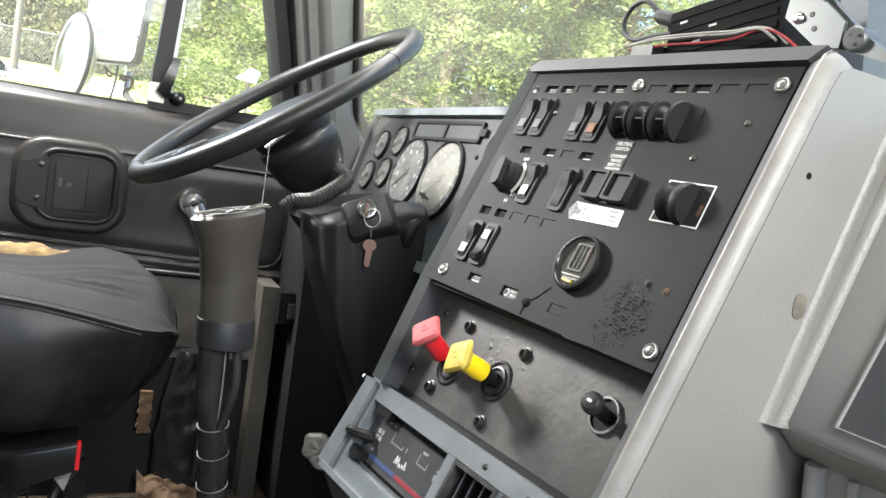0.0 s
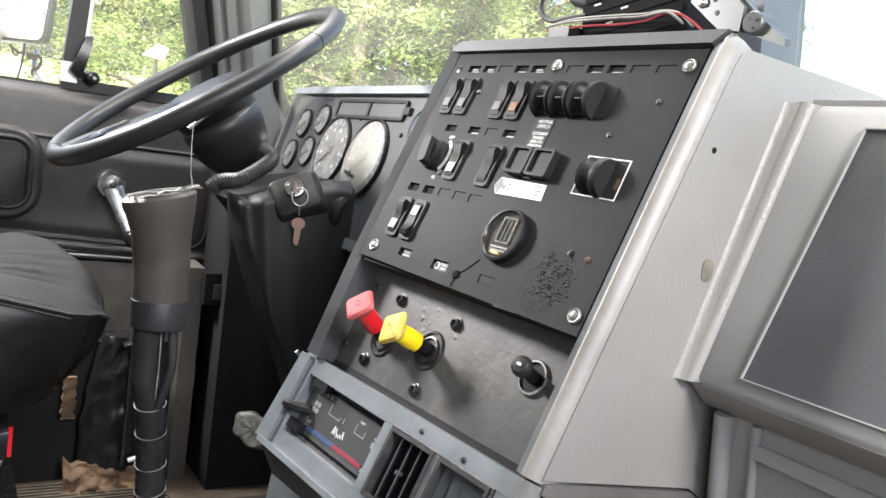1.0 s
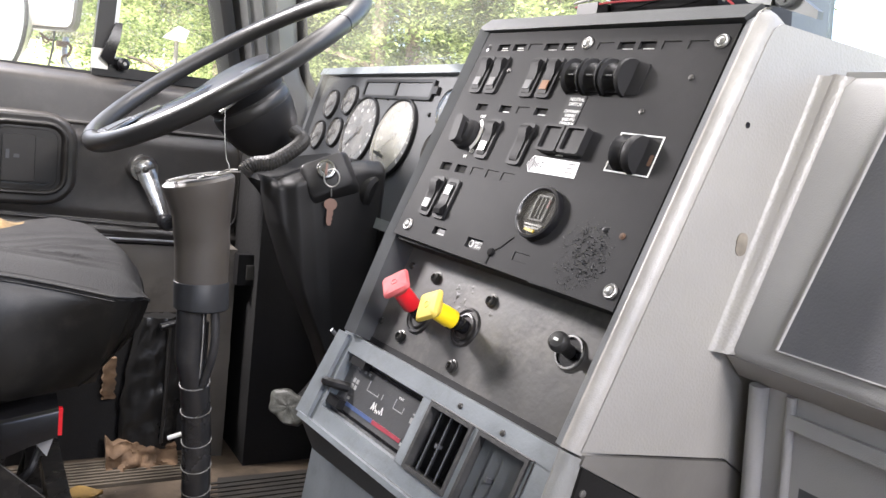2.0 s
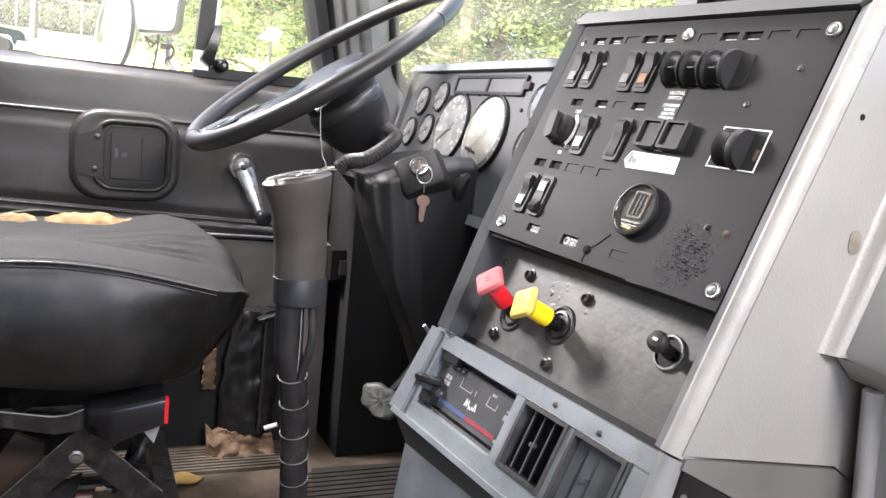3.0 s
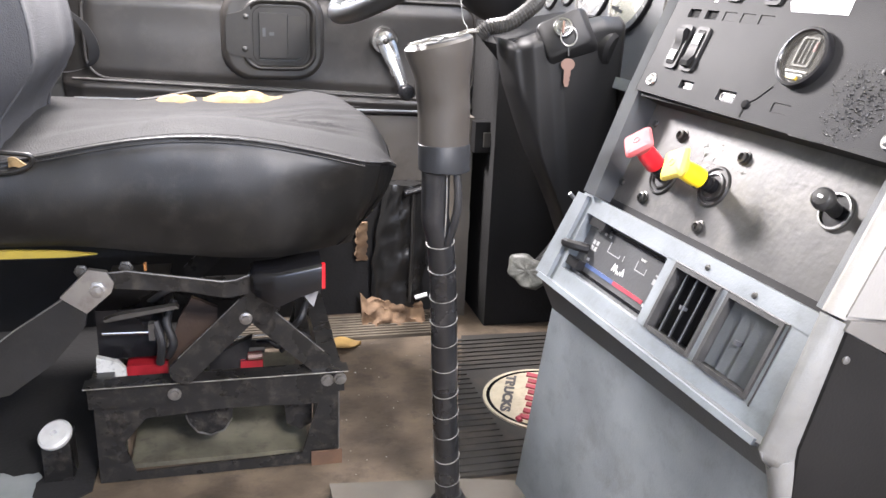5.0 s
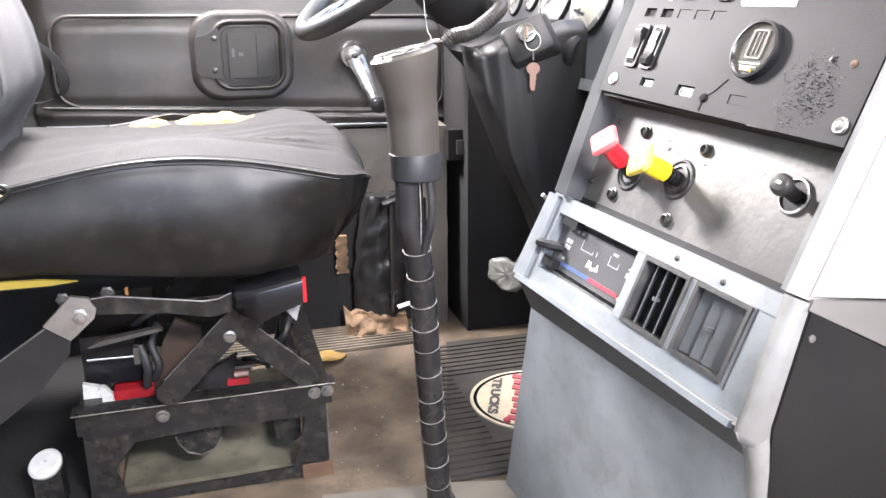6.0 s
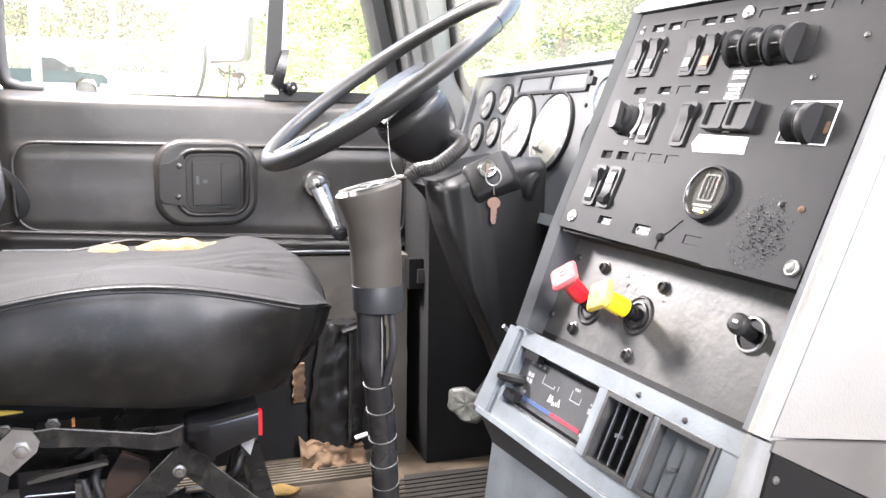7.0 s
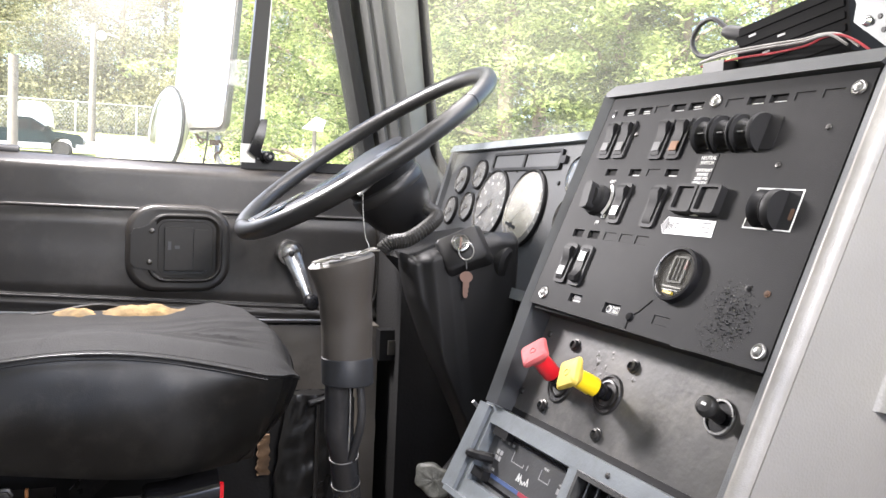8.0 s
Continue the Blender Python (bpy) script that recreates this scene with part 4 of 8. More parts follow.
def label_window(u, v, w_, h_, marks, lens=M_BLACK):
    """A pocket cut into the plate: deep with a printed strip, or closed by a blank just under the surface."""
    u0, u1, v0, v1 = u - w_ / 2, u + w_ / 2, v - h_ / 2, v + h_ / 2
    POCKETS.append((u0, u1, v0, v1))
    deep = 0.0008 if lens == M_PLATE else 0.0032
    lb = part("label_window", box(B(), (u0 + 0.0004, v0 + 0.0004, -0.0053), (u1 - 0.0004, v1 - 0.0004, -deep), 0.0003), lens, con)
    if marks:
        t = B()
        for k in range(marks):
            box(t, (u - w_ * 0.30, v - h_ * 0.26 + k * h_ * 0.34 - 0.0006, -deep), (u + w_ * (0.34 - 0.16 * k), v - h_ * 0.26 + k * h_ * 0.34 + 0.0006, 0.0003 - deep))
        part("label_marks", t, M_LABEL, lb)
    return lb


for u, mk in ((0.022, 2), (0.050, 2), (0.077, 0), (0.104, 1), (0.131, 2), (0.184, 0), (0.212, 1), (0.239, 1), (0.268, 0), (0.298, 0)):
    label_window(u, 0.2265, 0.021, 0.0085, mk, M_CARPET if mk else M_PLATE)
for u, mk in ((0.034, 0), (0.076, 1), (0.106, 0), (0.135, 1)):
    label_window(u, 0.149, 0.019, 0.0085, mk, M_CARPET if u != 0.106 else M_PLATE)
for u in (0.020, 0.049, 0.078, 0.105, 0.131):
    label_window(u, 0.072, 0.019, 0.0095, 0, M_CARPET if u < 0.06 else M_PLATE)
label_window(0.063, -0.003, 0.022, 0.009, 1)
pk = label_window(0.128, -0.005, 0.026, 0.011, 0, M_BLACK)
words("brake_words", "PARKING\nBRAKE", 0.0042, Matrix.Translation((0.1345, -0.005, -0.0030)), M_INK, pk)
part("brake_symbol", ring(B(), rrect(0.1205, -0.005, 0.008, 0.008, 0.0039, 4), rrect(0.1205, -0.005, 0.0058, 0.0058, 0.0028, 4), -0.0032, -0.0028), M_INK, pk)
label_window(0.203, -0.005, 0.022, 0.009, 0, M_PLATE)


def plate_face():
    """Front sheet of the switch plate with the pockets let into it."""
    us = sorted({-0.018, 0.335, *(p[0] for p in POCKETS), *(p[1] for p in POCKETS)})
    vs = sorted({-0.020, 0.2465, *(p[2] for p in POCKETS), *(p[3] for p in POCKETS)})
    bm = B()
    rows_ = []
    for i_, v in enumerate(vs):
        skew = -0.006 if i_ == 0 else 0.0
        rows_.append([bm.verts.new((u, v + skew * (u + 0.018) / 0.353, 0.0)) for u in us])
    for i_ in range(len(vs) - 1):
        for k in range(len(us) - 1):
            mu, mv = (us[k] + us[k + 1]) / 2, (vs[i_] + vs[i_ + 1]) / 2
            if not any(p[0] < mu < p[1] and p[2] < mv < p[3] for p in POCKETS):
                bm.faces.new((rows_[i_][k], rows_[i_][k + 1], rows_[i_ + 1][k + 1], rows_[i_ + 1][k]))
    rim_edges = [e for e in bm.edges if len(e.link_faces) == 1]
    down = bmesh.ops.extrude_edge_only(bm, edges=rim_edges)["geom"]
    for g in down:
        if isinstance(g, bmesh.types.BMVert):
            g.co.z = -0.0051
    bmesh.ops.delete(bm, geom=[v for v in bm.verts if not v.link_faces], context="VERTS")
    return bm


part("plate_face", plate_face(), M_PLATE, con, "matt black plate face with label pockets", smooth=None)


# rocker switches
def rocker(u, v, tilt, cap=M_CAP, lamp=None):
    g = B()
    ring(g, rrect(u, v, 0.0212, 0.0480, 0.0038, 3), rrect(u, v, 0.0136, 0.0400, 0.0015, 3), 0.0, 0.0028, None, 0.0010)
    sw = part("rocker_switch", g, M_SWITCH, con, "black rocker switch")
    p_ = B()
    hi_, lo_ = (0.0036, -0.0006) if tilt > 0 else (-0.0006, 0.0036)
    prof = [(-0.0195, 0.0005), (-0.0195, 0.0035 + lo_), (-0.0145, 0.0048 + lo_), (-0.006, 0.0040), (0.004, 0.0044), (0.0145, 0.0050 + hi_), (0.0195, 0.0035 + hi_), (0.0195, 0.0005)]
    m = Matrix.Translation((u, v, 0)) @ Matrix(((0, 0, 1, 0), (1, 0, 0, 0), (0, 1, 0, 0), (0, 0, 0, 1)))
    prism(p_, prof, -0.0062, 0.0062, 0.0008, m, 2)
    part("rocker", p_, cap, sw, "glossy black rocker")
    if lamp:
        sgn_ = -1 if tilt > 0 else 1
        part("rocker_lamp", box(B(), (u - 0.0052, v + sgn_ * 0.0100 - 0.0052, 0.0030), (u + 0.0052, v + sgn_ * 0.0100 + 0.0052, 0.0052), 0.0006), lamp, sw)
    return sw


M_ROCKLENS = mat("clear_grey_rocker_lens", (0.075, 0.075, 0.074), 0.4, spec=0.2, var=0.25, scale=200, bump=0)
rocker(0.0080, 0.190, 1, lamp=M_ROCKLENS)
rocker(0.0350, 0.190, 1, lamp=M_ROCKLENS)
rocker(0.0995, 0.188, 1, lamp=M_GREYINK)
rocker(0.1265, 0.188, 1, lamp=M_AMBER)
rocker(0.0735, 0.111, 1, lamp=M_GREYINK)
rocker(0.130, 0.110, 1, lamp=None)
rocker(0.0225, 0.034, 1, lamp=M_FADED)
rocker(0.0515, 0.034, -1, lamp=M_GREYINK)
for u, v in ((0.052, 0.196), (0.143, 0.190)):
    part("screw", lathe(B(), [(0.0, 0.002), (0.002, 0.002), (0.003, 0.0)], Matrix.Translation((u, v, 0)), 10), M_BOLT, con)

# round hooded knobs in a row
for i, u in enumerate((0.172, 0.198, 0.224)):
    kb = B()
    m = Matrix.Translation((u, 0.190, 0.0)) @ Matrix.Rotation(radians(90), 4, "Y")
    lathe(kb, [(0.004, -0.0115), (0.0188, -0.0115), (0.0196, -0.0111), (0.0192, -0.0103), (0.0150, -0.0092), (0.0125, -0.004), (0.0125, 0.0060), (0.0180, 0.0096), (0.0196, 0.0103), (0.0198, 0.0110), (0.0190, 0.0115), (0.004, 0.0115)], m, 32)
    box(kb, (u - 0.0125, 0.1735, 0.0), (u + 0.0125, 0.2085, 0.003), 0.0012)
    kn = part("hooded_knob", kb, M_SWITCH, con, "black round-backed control knob")
    part("knob_mark", box(B(), (u - 0.004, 0.1845, 0.0136), (u + 0.004, 0.1858, 0.0152)), M_GREYINK, kn)
endw = B()
m = Matrix.Translation((0.2355, 0.190, 0.0)) @ Matrix.Rotation(radians(90), 4, "Y")
lathe(endw, [(0.001, 0.0), (0.0198, 0.0), (0.0198, 0.0012), (0.0190, 0.0035), (0.001, 0.004)], m, 32)
part("hood_end", endw, M_PLATE, con, "grey-black end cap of the knobs")
box2 = B()
prism(box2, rrect(0.245, 0.190, 0.020, 0.034, 0.003, 2), 0.0, 0.0008, 0.0003)
part("knob_base", box2, M_PLATE, con)

# neutral switch label and its two square buttons
words("neutral_words", "NEUTRAL\nSWITCH", 0.0056, Matrix.Translation((0.181, 0.1622, 0.0008)), M_INK, con, 0.0205)
words("pto_words", "STATIONARY\nVARIABLE\nSPEED PTO\nOPERATION", 0.0048, Matrix.Translation((0.181, 0.1446, 0.0008)), M_INK, con, 0.0215)
part("label_tape", box(B(), (0.1672, 0.1375, 0.0), (0.1925, 0.1690, 0.0006)), M_SWITCH, con, "black label tape")
for u in (0.176, 0.2075):
    g = B()
    ring(g, rrect(u, 0.1185, 0.029, 0.0295, 0.003, 3), rrect(u, 0.1185, 0.0225, 0.0235, 0.002, 3), 0.0, 0.009, None, 0.001)
    bt = part("square_button", g, M_SWITCH, con, "square black push button")
    part("button_cap", box(B(), (u - 0.011, 0.1070, 0.0), (u + 0.011, 0.1300, 0.006), 0.001), M_SWITCH, bt)
part("button_marks", box(B(), (0.186, 0.1030, 0.0), (0.196, 0.1045, 0.0004)), M_INK, con)

# white tag sticker with a pointed, printed end
tag = B()
prism(tag, [(0.1575, 0.1000), (0.223, 0.0990), (0.2245, 0.0825), (0.158, 0.0820), (0.1515, 0.0905)], 0.0, 0.0006)
tg = part("sticker", tag, M_WHITE, con, "white tag-shaped sticker with printed marks")
sticker_point = B()
prism(sticker_point, [(0.1520, 0.0905), (0.1580, 0.0990), (0.1606, 0.0988), (0.1604, 0.0830), (0.1584, 0.0826)], 0.0006, 0.0009)
part("sticker_point", sticker_point, M_DARKINK, tg)
marks = [((0.1612 + 0.0022 * k, 0.0868 + 0.001 * (k % 2)), (0.1624 + 0.0022 * k, 0.0950 - 0.0012 * (k % 3))) for k in range(4)]
marks += [((0.207 + 0.001 * k, 0.0955 - 0.0045 * k), (0.219, 0.0967 - 0.0045 * k)) for k in range(3)]
marks += [((0.1715, 0.093), (0.176, 0.0945)), ((0.1715, 0.0885), (0.175, 0.0900))]
for lo_, hi_ in marks:
    part("sticker_mark", box(B(), (*lo_, 0.0006), (*hi_, 0.0009)), M_DARKINK, tg)

# rotary blower knob with a white arc
kb = B()
lathe(kb, [(0.0185, 0.0), (0.0175, 0.006), (0.013, 0.008), (0.0125, 0.012)], Matrix.Translation((0.031, 0.1135, 0)), 28)
prism(kb, rrect(0, 0, 0.013, 0.033, 0.005, 3), 0.008, 0.0185, 0.002, Matrix.Translation((0.031, 0.1135, 0)) @ Matrix.Rotation(radians(12), 4, "Z"))
kn = part("rotary_knob", kb, M_SWITCH, con, "black rotary knob with a grip bar")
arc = B()
po = [(0.031 + 0.0255 * math.cos(radians(a)), 0.1135 + 0.0255 * math.sin(radians(a))) for a in range(-42, 62, 8)]
pi_ = [(0.031 + (0.0215 - 0.0014 * (61 - a) / 103) * math.cos(radians(a)), 0.1135 + 0.0222 * math.sin(radians(a))) for a in range(-42, 62, 8)]
prism(arc, po + pi_[::-1], 0.0, 0.0006)
part("knob_arc", arc, M_INK, kn, "white arc print")
words("off_word", "OFF", 0.0056, Matrix.Translation((0.0450, 0.1372, 0.0004)), M_INK, kn)
words("lo_word", "LO", 0.006, Matrix.Translation((0.0535, 0.0945, 0.0004)), M_INK, kn)
words("hi_word", "HI", 0.006, Matrix.Translation((0.0465, 0.0870, 0.0004)), M_INK, kn)

# paddle control in a white square
sqf = B()
ring(sqf, [(0.256, 0.095), (0.309, 0.0945), (0.3085, 0.134), (0.257, 0.1345)], [(0.2572, 0.0962), (0.3078, 0.0957), (0.3073, 0.1328), (0.2582, 0.1333)], 0.0, 0.0006)
sq = part("white_square", sqf, M_INK, con, "thin white printed square")
pdl = B()
lathe(pdl, [(0.003, -0.0070), (0.0165, -0.0070), (0.0172, -0.006), (0.0150, -0.004), (0.0135, 0.004), (0.0160, 0.0060), (0.0165, 0.0070), (0.003, 0.0070)], Matrix.Translation((0.274, 0.1135, 0.0)) @ Matrix.Rotation(radians(90), 4, "Y"), 28)
lathe(pdl, [(0.003, -0.0065), (0.0180, -0.0065), (0.0188, -0.005), (0.0188, 0.000), (0.0180, 0.0025), (0.003, 0.003)], Matrix.Translation((0.290, 0.1135, 0.0)) @ Matrix.Rotation(radians(90), 4, "Y"), 28)
part("paddle_knob", pdl, M_SWITCH, con, "black round-backed paddle control")
mk = B()
for k in range(2):
    box(mk, (0.2605 + 0.002 * k, 0.1025 - 0.003 * k, 0.0), (0.2735 + 0.001 * k, 0.1040 - 0.003 * k, 0.0005))
part("square_marks", mk, M_INK, sq)
part("worn_spot", prism(B(), rrect(0.3035, 0.1105, 0.004, 0.011, 0.0018, 3), 0.0, 0.0005), M_RUST, sq)

# round filter gauge with a clear window
gm = Matrix.Translation((0.204, 0.0410, 0.0))
gg = B()
lathe(gg, [(0.0272, 0.0), (0.0275, 0.005), (0.0268, 0.0075), (0.0245, 0.0080), (0.0232, 0.0065), (0.0226, 0.003)], gm, 40)
fg = part("filter_gauge", gg, M_GLOSS, con, "round black gauge with a clear window")
part("gauge_back", lathe(B(), [(0.0, 0.0), (0.0224, 0.0), (0.0224, 0.0035), (0.0, 0.0035)], gm, 32), M_SWITCH, fg)
gs = B()
ring(gs, rrect(0.204, 0.046, 0.020, 0.027, 0.002, 2), rrect(0.204, 0.046, 0.0160, 0.0235, 0.002, 2), 0.0035, 0.0050)
box(gs, (0.2005, 0.036, 0.0035), (0.2015, 0.057, 0.0045))
box(gs, (0.2058, 0.036, 0.0035), (0.2068, 0.057, 0.0045))
part("gauge_scale", gs, M_FRAME, fg, "pale scale frame")
gk = B()
box(gk, (0.191, 0.0275, 0.0035), (0.216, 0.0292, 0.0045))
box(gk, (0.193, 0.0245, 0.0035), (0.214, 0.0258, 0.0045))
part("gauge_marks", gk, M_GREYINK, fg)
part("gauge_red", box(B(), (0.2116, 0.047, 0.0035), (0.2140, 0.056, 0.0050)), M_REDINK, fg)
part("gauge_yellow", prism(B(), [(0.196, 0.0215), (0.208, 0.0205), (0.209, 0.0232), (0.197, 0.0240)], 0.0035, 0.0062), M_YELLOW, fg)
gl = part("gauge_lens", lathe(B(), [(0.0230, 0.0064), (0.0230, 0.0069)], gm, 32), M_DULLENS, fg)
gl.visible_shadow = False

# small fittings on the plate
for u, v, m_, lab in ((0.289, 0.0405, M_BLACK, "empty screw hole"), (0.3105, 0.0385, M_RUST, "small rusty red stud")):
    part("stud", lathe(B(), [(0.0040, 0.0), (0.0040, 0.0009), (0.0028, 0.0011), (0.0025, 0.0020), (0.0012, 0.0025), (0.0, 0.0025)], Matrix.Translation((u, v, 0)) @ Matrix.Scale(0.8, 4), 16), m_, con, lab)
for u, v in ((0.307, 0.193), (0.269, 0.157)):
    part("stud", lathe(B(), [(0.0030, 0.0), (0.0024, 0.0014), (0.0, 0.0018)], Matrix.Translation((u, v, 0)), 12), M_BOLT, con)
part("key_hole", lathe(B(), [(0.0, 0.0026), (0.0036, 0.0022), (0.0048, 0.0)], Matrix.Translation((0.1595, -0.0085, 0)), 16), M_RADIO, con)
part("key_slot", box(B(), (0.1583, -0.021, 0.0), (0.1603, -0.008, 0.0005)), M_RADIO, con)
crack = [(0.1625, -0.006, 0.0004), (0.170, -0.001, 0.0004), (0.176, 0.006, 0.0004), (0.182, 0.0125, 0.0004)]
part("crack", tube(B(), crack, 0.00040, 5), M_RADIO, con, "hairline crack in the plate")

# bubbled, melted patch: lumps and crumbs that rise out of the plate in an uneven field
def melted(u, v):
    a, b = 0.226 + 0.088 * u, -0.025 + 0.082 * v
    ca, cb = a - 0.272, b - 0.012
    ca, cb = 0.94 * ca + 0.34 * cb, -0.34 * ca + 0.94 * cb
    field = 1 - (ca / 0.040) ** 2 - (cb / 0.044) ** 2 + 0.55 * noise.noise(Vector((a * 55, b * 55, 2))) + 0.35 * smoothstep(0.255, 0.285, a) - 0.10
    q = Vector((a * 620, b * 620, 0))
    lump = noise.noise(q) + 0.55 * noise.noise(q * 2.3) + 0.5 * noise.noise(Vector((a * 210, b * 210, 9)))
    return Vector((a, b, -0.0006 + 0.0022 * max(0.0, min(1.0, field)) * (0.05 + 1.25 * lump)))


mb = part("melted_patch", sheet(B(), melted, 170, 160), M_MELT, con, "rough bubbled patch on the plate", smooth=30)
mb["kind"] = "stuff"

# scuffed, blistered paint round the valves
def blister(u, v):
    a, b = 0.060 + 0.120 * u, -0.118 + 0.086 * v
    ca, cb = a - 0.118, b + 0.064
    ca, cb = 0.97 * ca - 0.22 * cb, 0.22 * ca + 0.97 * cb
    field = 0.75 - (ca / 0.050) ** 2 - (cb / 0.026) ** 2 + 0.9 * noise.noise(Vector((a * 60, b * 60, 5)))
    lump = abs(noise.noise(Vector((a * 150, b * 150, 3)))) + 0.5 * noise.noise(Vector((a * 330, b * 330, 1)))
    return Vector((a, b, -0.0366 + 0.0020 * max(0.0, min(1.0, field)) * (0.1 + 1.3 * lump)))


bl_ = part("blistered_paint", sheet(B(), blister, 110, 80), M_RECESS, con, "scuffed blistered paint round the valves", smooth=60)
bl_["kind"] = "stuff"

# bolts on the recessed plate
for u, v in ((0.049, -0.0485), (0.1515, -0.0504), (0.0352, -0.1249), (0.1380, -0.1283)):
    bt = B()
    lathe(bt, [(0.0075, 0.0), (0.0075, 0.0015), (0.0058, 0.002), (0.0056, 0.0052), (0.0036, 0.006), (0.0030, 0.0035), (0.0, 0.0035)], Matrix.Translation((u, v, -0.036)), 18)
    part("bolt", bt, M_BOLT, con, "dark socket-head bolt")
for u, v in ((-0.006, -0.045), (-0.014, -0.119)):
    part("stud", lathe(B(), [(0.0045, 0.0), (0.0035, 0.002), (0.0, 0.0026)], Matrix.Translation((u, v, -0.036)), 12), M_BOLT, con)


def brake_valve(u, v, tip, head_mat, stem_mat, label, turn):
    """Collar, sprung rod and a sleeve with a flared square head."""
    c = Vector((u, v, -0.036))
    g = B()
    lathe(g, [(0.0215, 0.0), (0.0215, 0.0012), (0.0200, 0.0026), (0.0186, 0.0026), (0.0180, 0.0010), (0.0150, 0.0010), (0.0146, 0.0032), (0.0128, 0.0036), (0.0118, 0.0014), (0.0, 0.0014)], Matrix.Translation(c), 36)
    vv = part("brake_valve", g, M_COLLAR, con, "round dark valve collar with a raised ring")
    t = Vector(tip)
    m, ln = frame_to(c, t)
    s_ = B()
    lathe(s_, [(0.0078, 0.0), (0.0078, 0.007), (0.0062, 0.008), (0.0062, 0.011), (0.0078, 0.0115), (0.0078, 0.014), (0.0062, 0.0145), (0.0062, 0.030)], m, 18)
    part("valve_spring", s_, M_GLOSS, vv, "black ribbed rod")
    k = B()
    lathe(k, [(0.0088, 0.0185), (0.0102, 0.0185), (0.0106, 0.0195), (0.0104, 0.030), (0.0098, ln - 0.010), (0.0102, ln - 0.004), (0.0102, ln)], m, 28)
    st = part("knob_stem", k, stem_mat, vv, label)
    part("stem_notch", box(B(), (-0.0016, -0.0109, 0.0180), (0.0016, -0.0085, 0.0235), 0.0003, m @ Matrix.Rotation(radians(turn + 80), 4, "Z")), M_GLOSS, st)
    hd_ = B()
    mh = m @ Matrix.Rotation(radians(turn), 4, "Z")
    loft(hd_, [rr3(0, 0, a, a, q, z) for a, q, z in ((0.019, 0.0085, ln - 0.009), (0.0235, 0.0075, ln - 0.005), (0.0305, 0.0050, ln - 0.0012), (0.0318, 0.0045, ln + 0.0005), (0.0312, 0.0045, ln + 0.0022), (0.0275, 0.0040, ln + 0.0042), (0.0150, 0.0040, ln + 0.0050))], mh)
    hd_ob = part("knob_head", hd_, head_mat, st, smooth=35)
    part("head_dimple", lathe(B(), [(0.0042, 0.0), (0.0040, 0.0006), (0.0030, 0.0007), (0.0026, 0.0)], mh @ Matrix.Translation((0, 0, ln + 0.0049)), 18), head_mat, hd_ob)


M_COLLAR = mat("dark_collar_plastic", (0.020, 0.019, 0.019), 0.38, var=0.3, scale=60, bump=0.1, dirt=(0.07, 0.065, 0.06), dirt_amount=0.4)
brake_valve(0.1300, -0.0862, (0.1252, -0.0825, 0.0140), M_YELTOP, M_YELLOW, "yellow parking brake knob", 62)
brake_valve(0.0500, -0.0950, (0.0540, -0.0755, 0.0140), M_REDTOP, M_RED, "red trailer brake knob", 66)

# cigarette lighter, pulled out
lt_ = B()
lc = Vector((0.2785, -0.0685, -0.036))
lathe(lt_, [(0.0170, 0.0), (0.0170, 0.002), (0.0160, 0.0034), (0.0142, 0.0034), (0.0138, 0.0008), (0.0, 0.0008)], Matrix.Translation(lc), 32)
cig = part("lighter", lt_, M_CHROME, con, "chrome-ringed cigarette lighter")
part("lighter_socket", lathe(B(), [(0.0137, 0.0009), (0.0137, 0.0013)], Matrix.Translation(lc), 28), M_GLOSS, cig)
m, ln = frame_to(lc, lc + Vector((0.0087, 0.0044, 0.034)))
part("lighter_knob", lathe(B(), [(0.0062, 0.0), (0.0062, 0.019), (0.0070, 0.021), (0.0092, 0.0245), (0.0097, 0.0275), (0.0092, 0.0315), (0.0068, 0.0342), (0.0, 0.0350)], m, 26), M_RIM, cig, "glossy black lighter knob")
part("lighter_symbol", box(B(), (-0.0022, -0.0012, 0.0346), (0.0022, 0.0012, 0.0353), 0, m @ Matrix.Rotation(radians(60), 4, "Z")), M_INK, cig)

# ---- heater panel and vents in the lower housing ----
hv = B()
W0, W1 = -0.034, -0.017
for lo_, hi_ in (((-0.046, -0.1675, W0), (0.336, -0.1475, W1)), ((-0.052, -0.2580, W0), (0.338, -0.2370, W1)), ((-0.050, -0.238, W0), (-0.022, -0.166, W1)),
                 ((0.1395, -0.238, W0), (0.1560, -0.166, W1)), ((0.2255, -0.238, W0), (0.2350, -0.166, W1)), ((0.3060, -0.238, W0), (0.338, -0.166, W1))):
    box(hv, lo_, hi_, 0.002)
part("heater_bezel", hv, M_BLUEGREY, con, "blue-grey plastic bezel")
edge = B()
box(edge, (-0.050, -0.2620, -0.022), (0.338, -0.2560, -0.009), 0.0025)
part("bezel_edge", edge, M_BLUEGREY, con)
hp = B()
box(hp, (-0.024, -0.238, -0.036), (0.140, -0.167, -0.030))
heat = part("heater_control", hp, mat("heater_face", (0.070, 0.071, 0.074), 0.36, var=0.25, scale=16, dirt=(0.12, 0.115, 0.11), dirt_amount=0.5), con, "dark heater control plate with coloured scale")
hk = B()
box(hk, (0.018, -0.175, -0.030), (0.135, -0.171, -0.0285), 0.0005)
box(hk, (-0.010, -0.233, -0.030), (0.125, -0.2295, -0.0285), 0.0005)
part("slider_slot", hk, M_GLOSS, heat)
bl, rd = B(), B()
box(bl, (0.002, -0.2235, -0.030), (0.062, -0.2190, -0.0294))
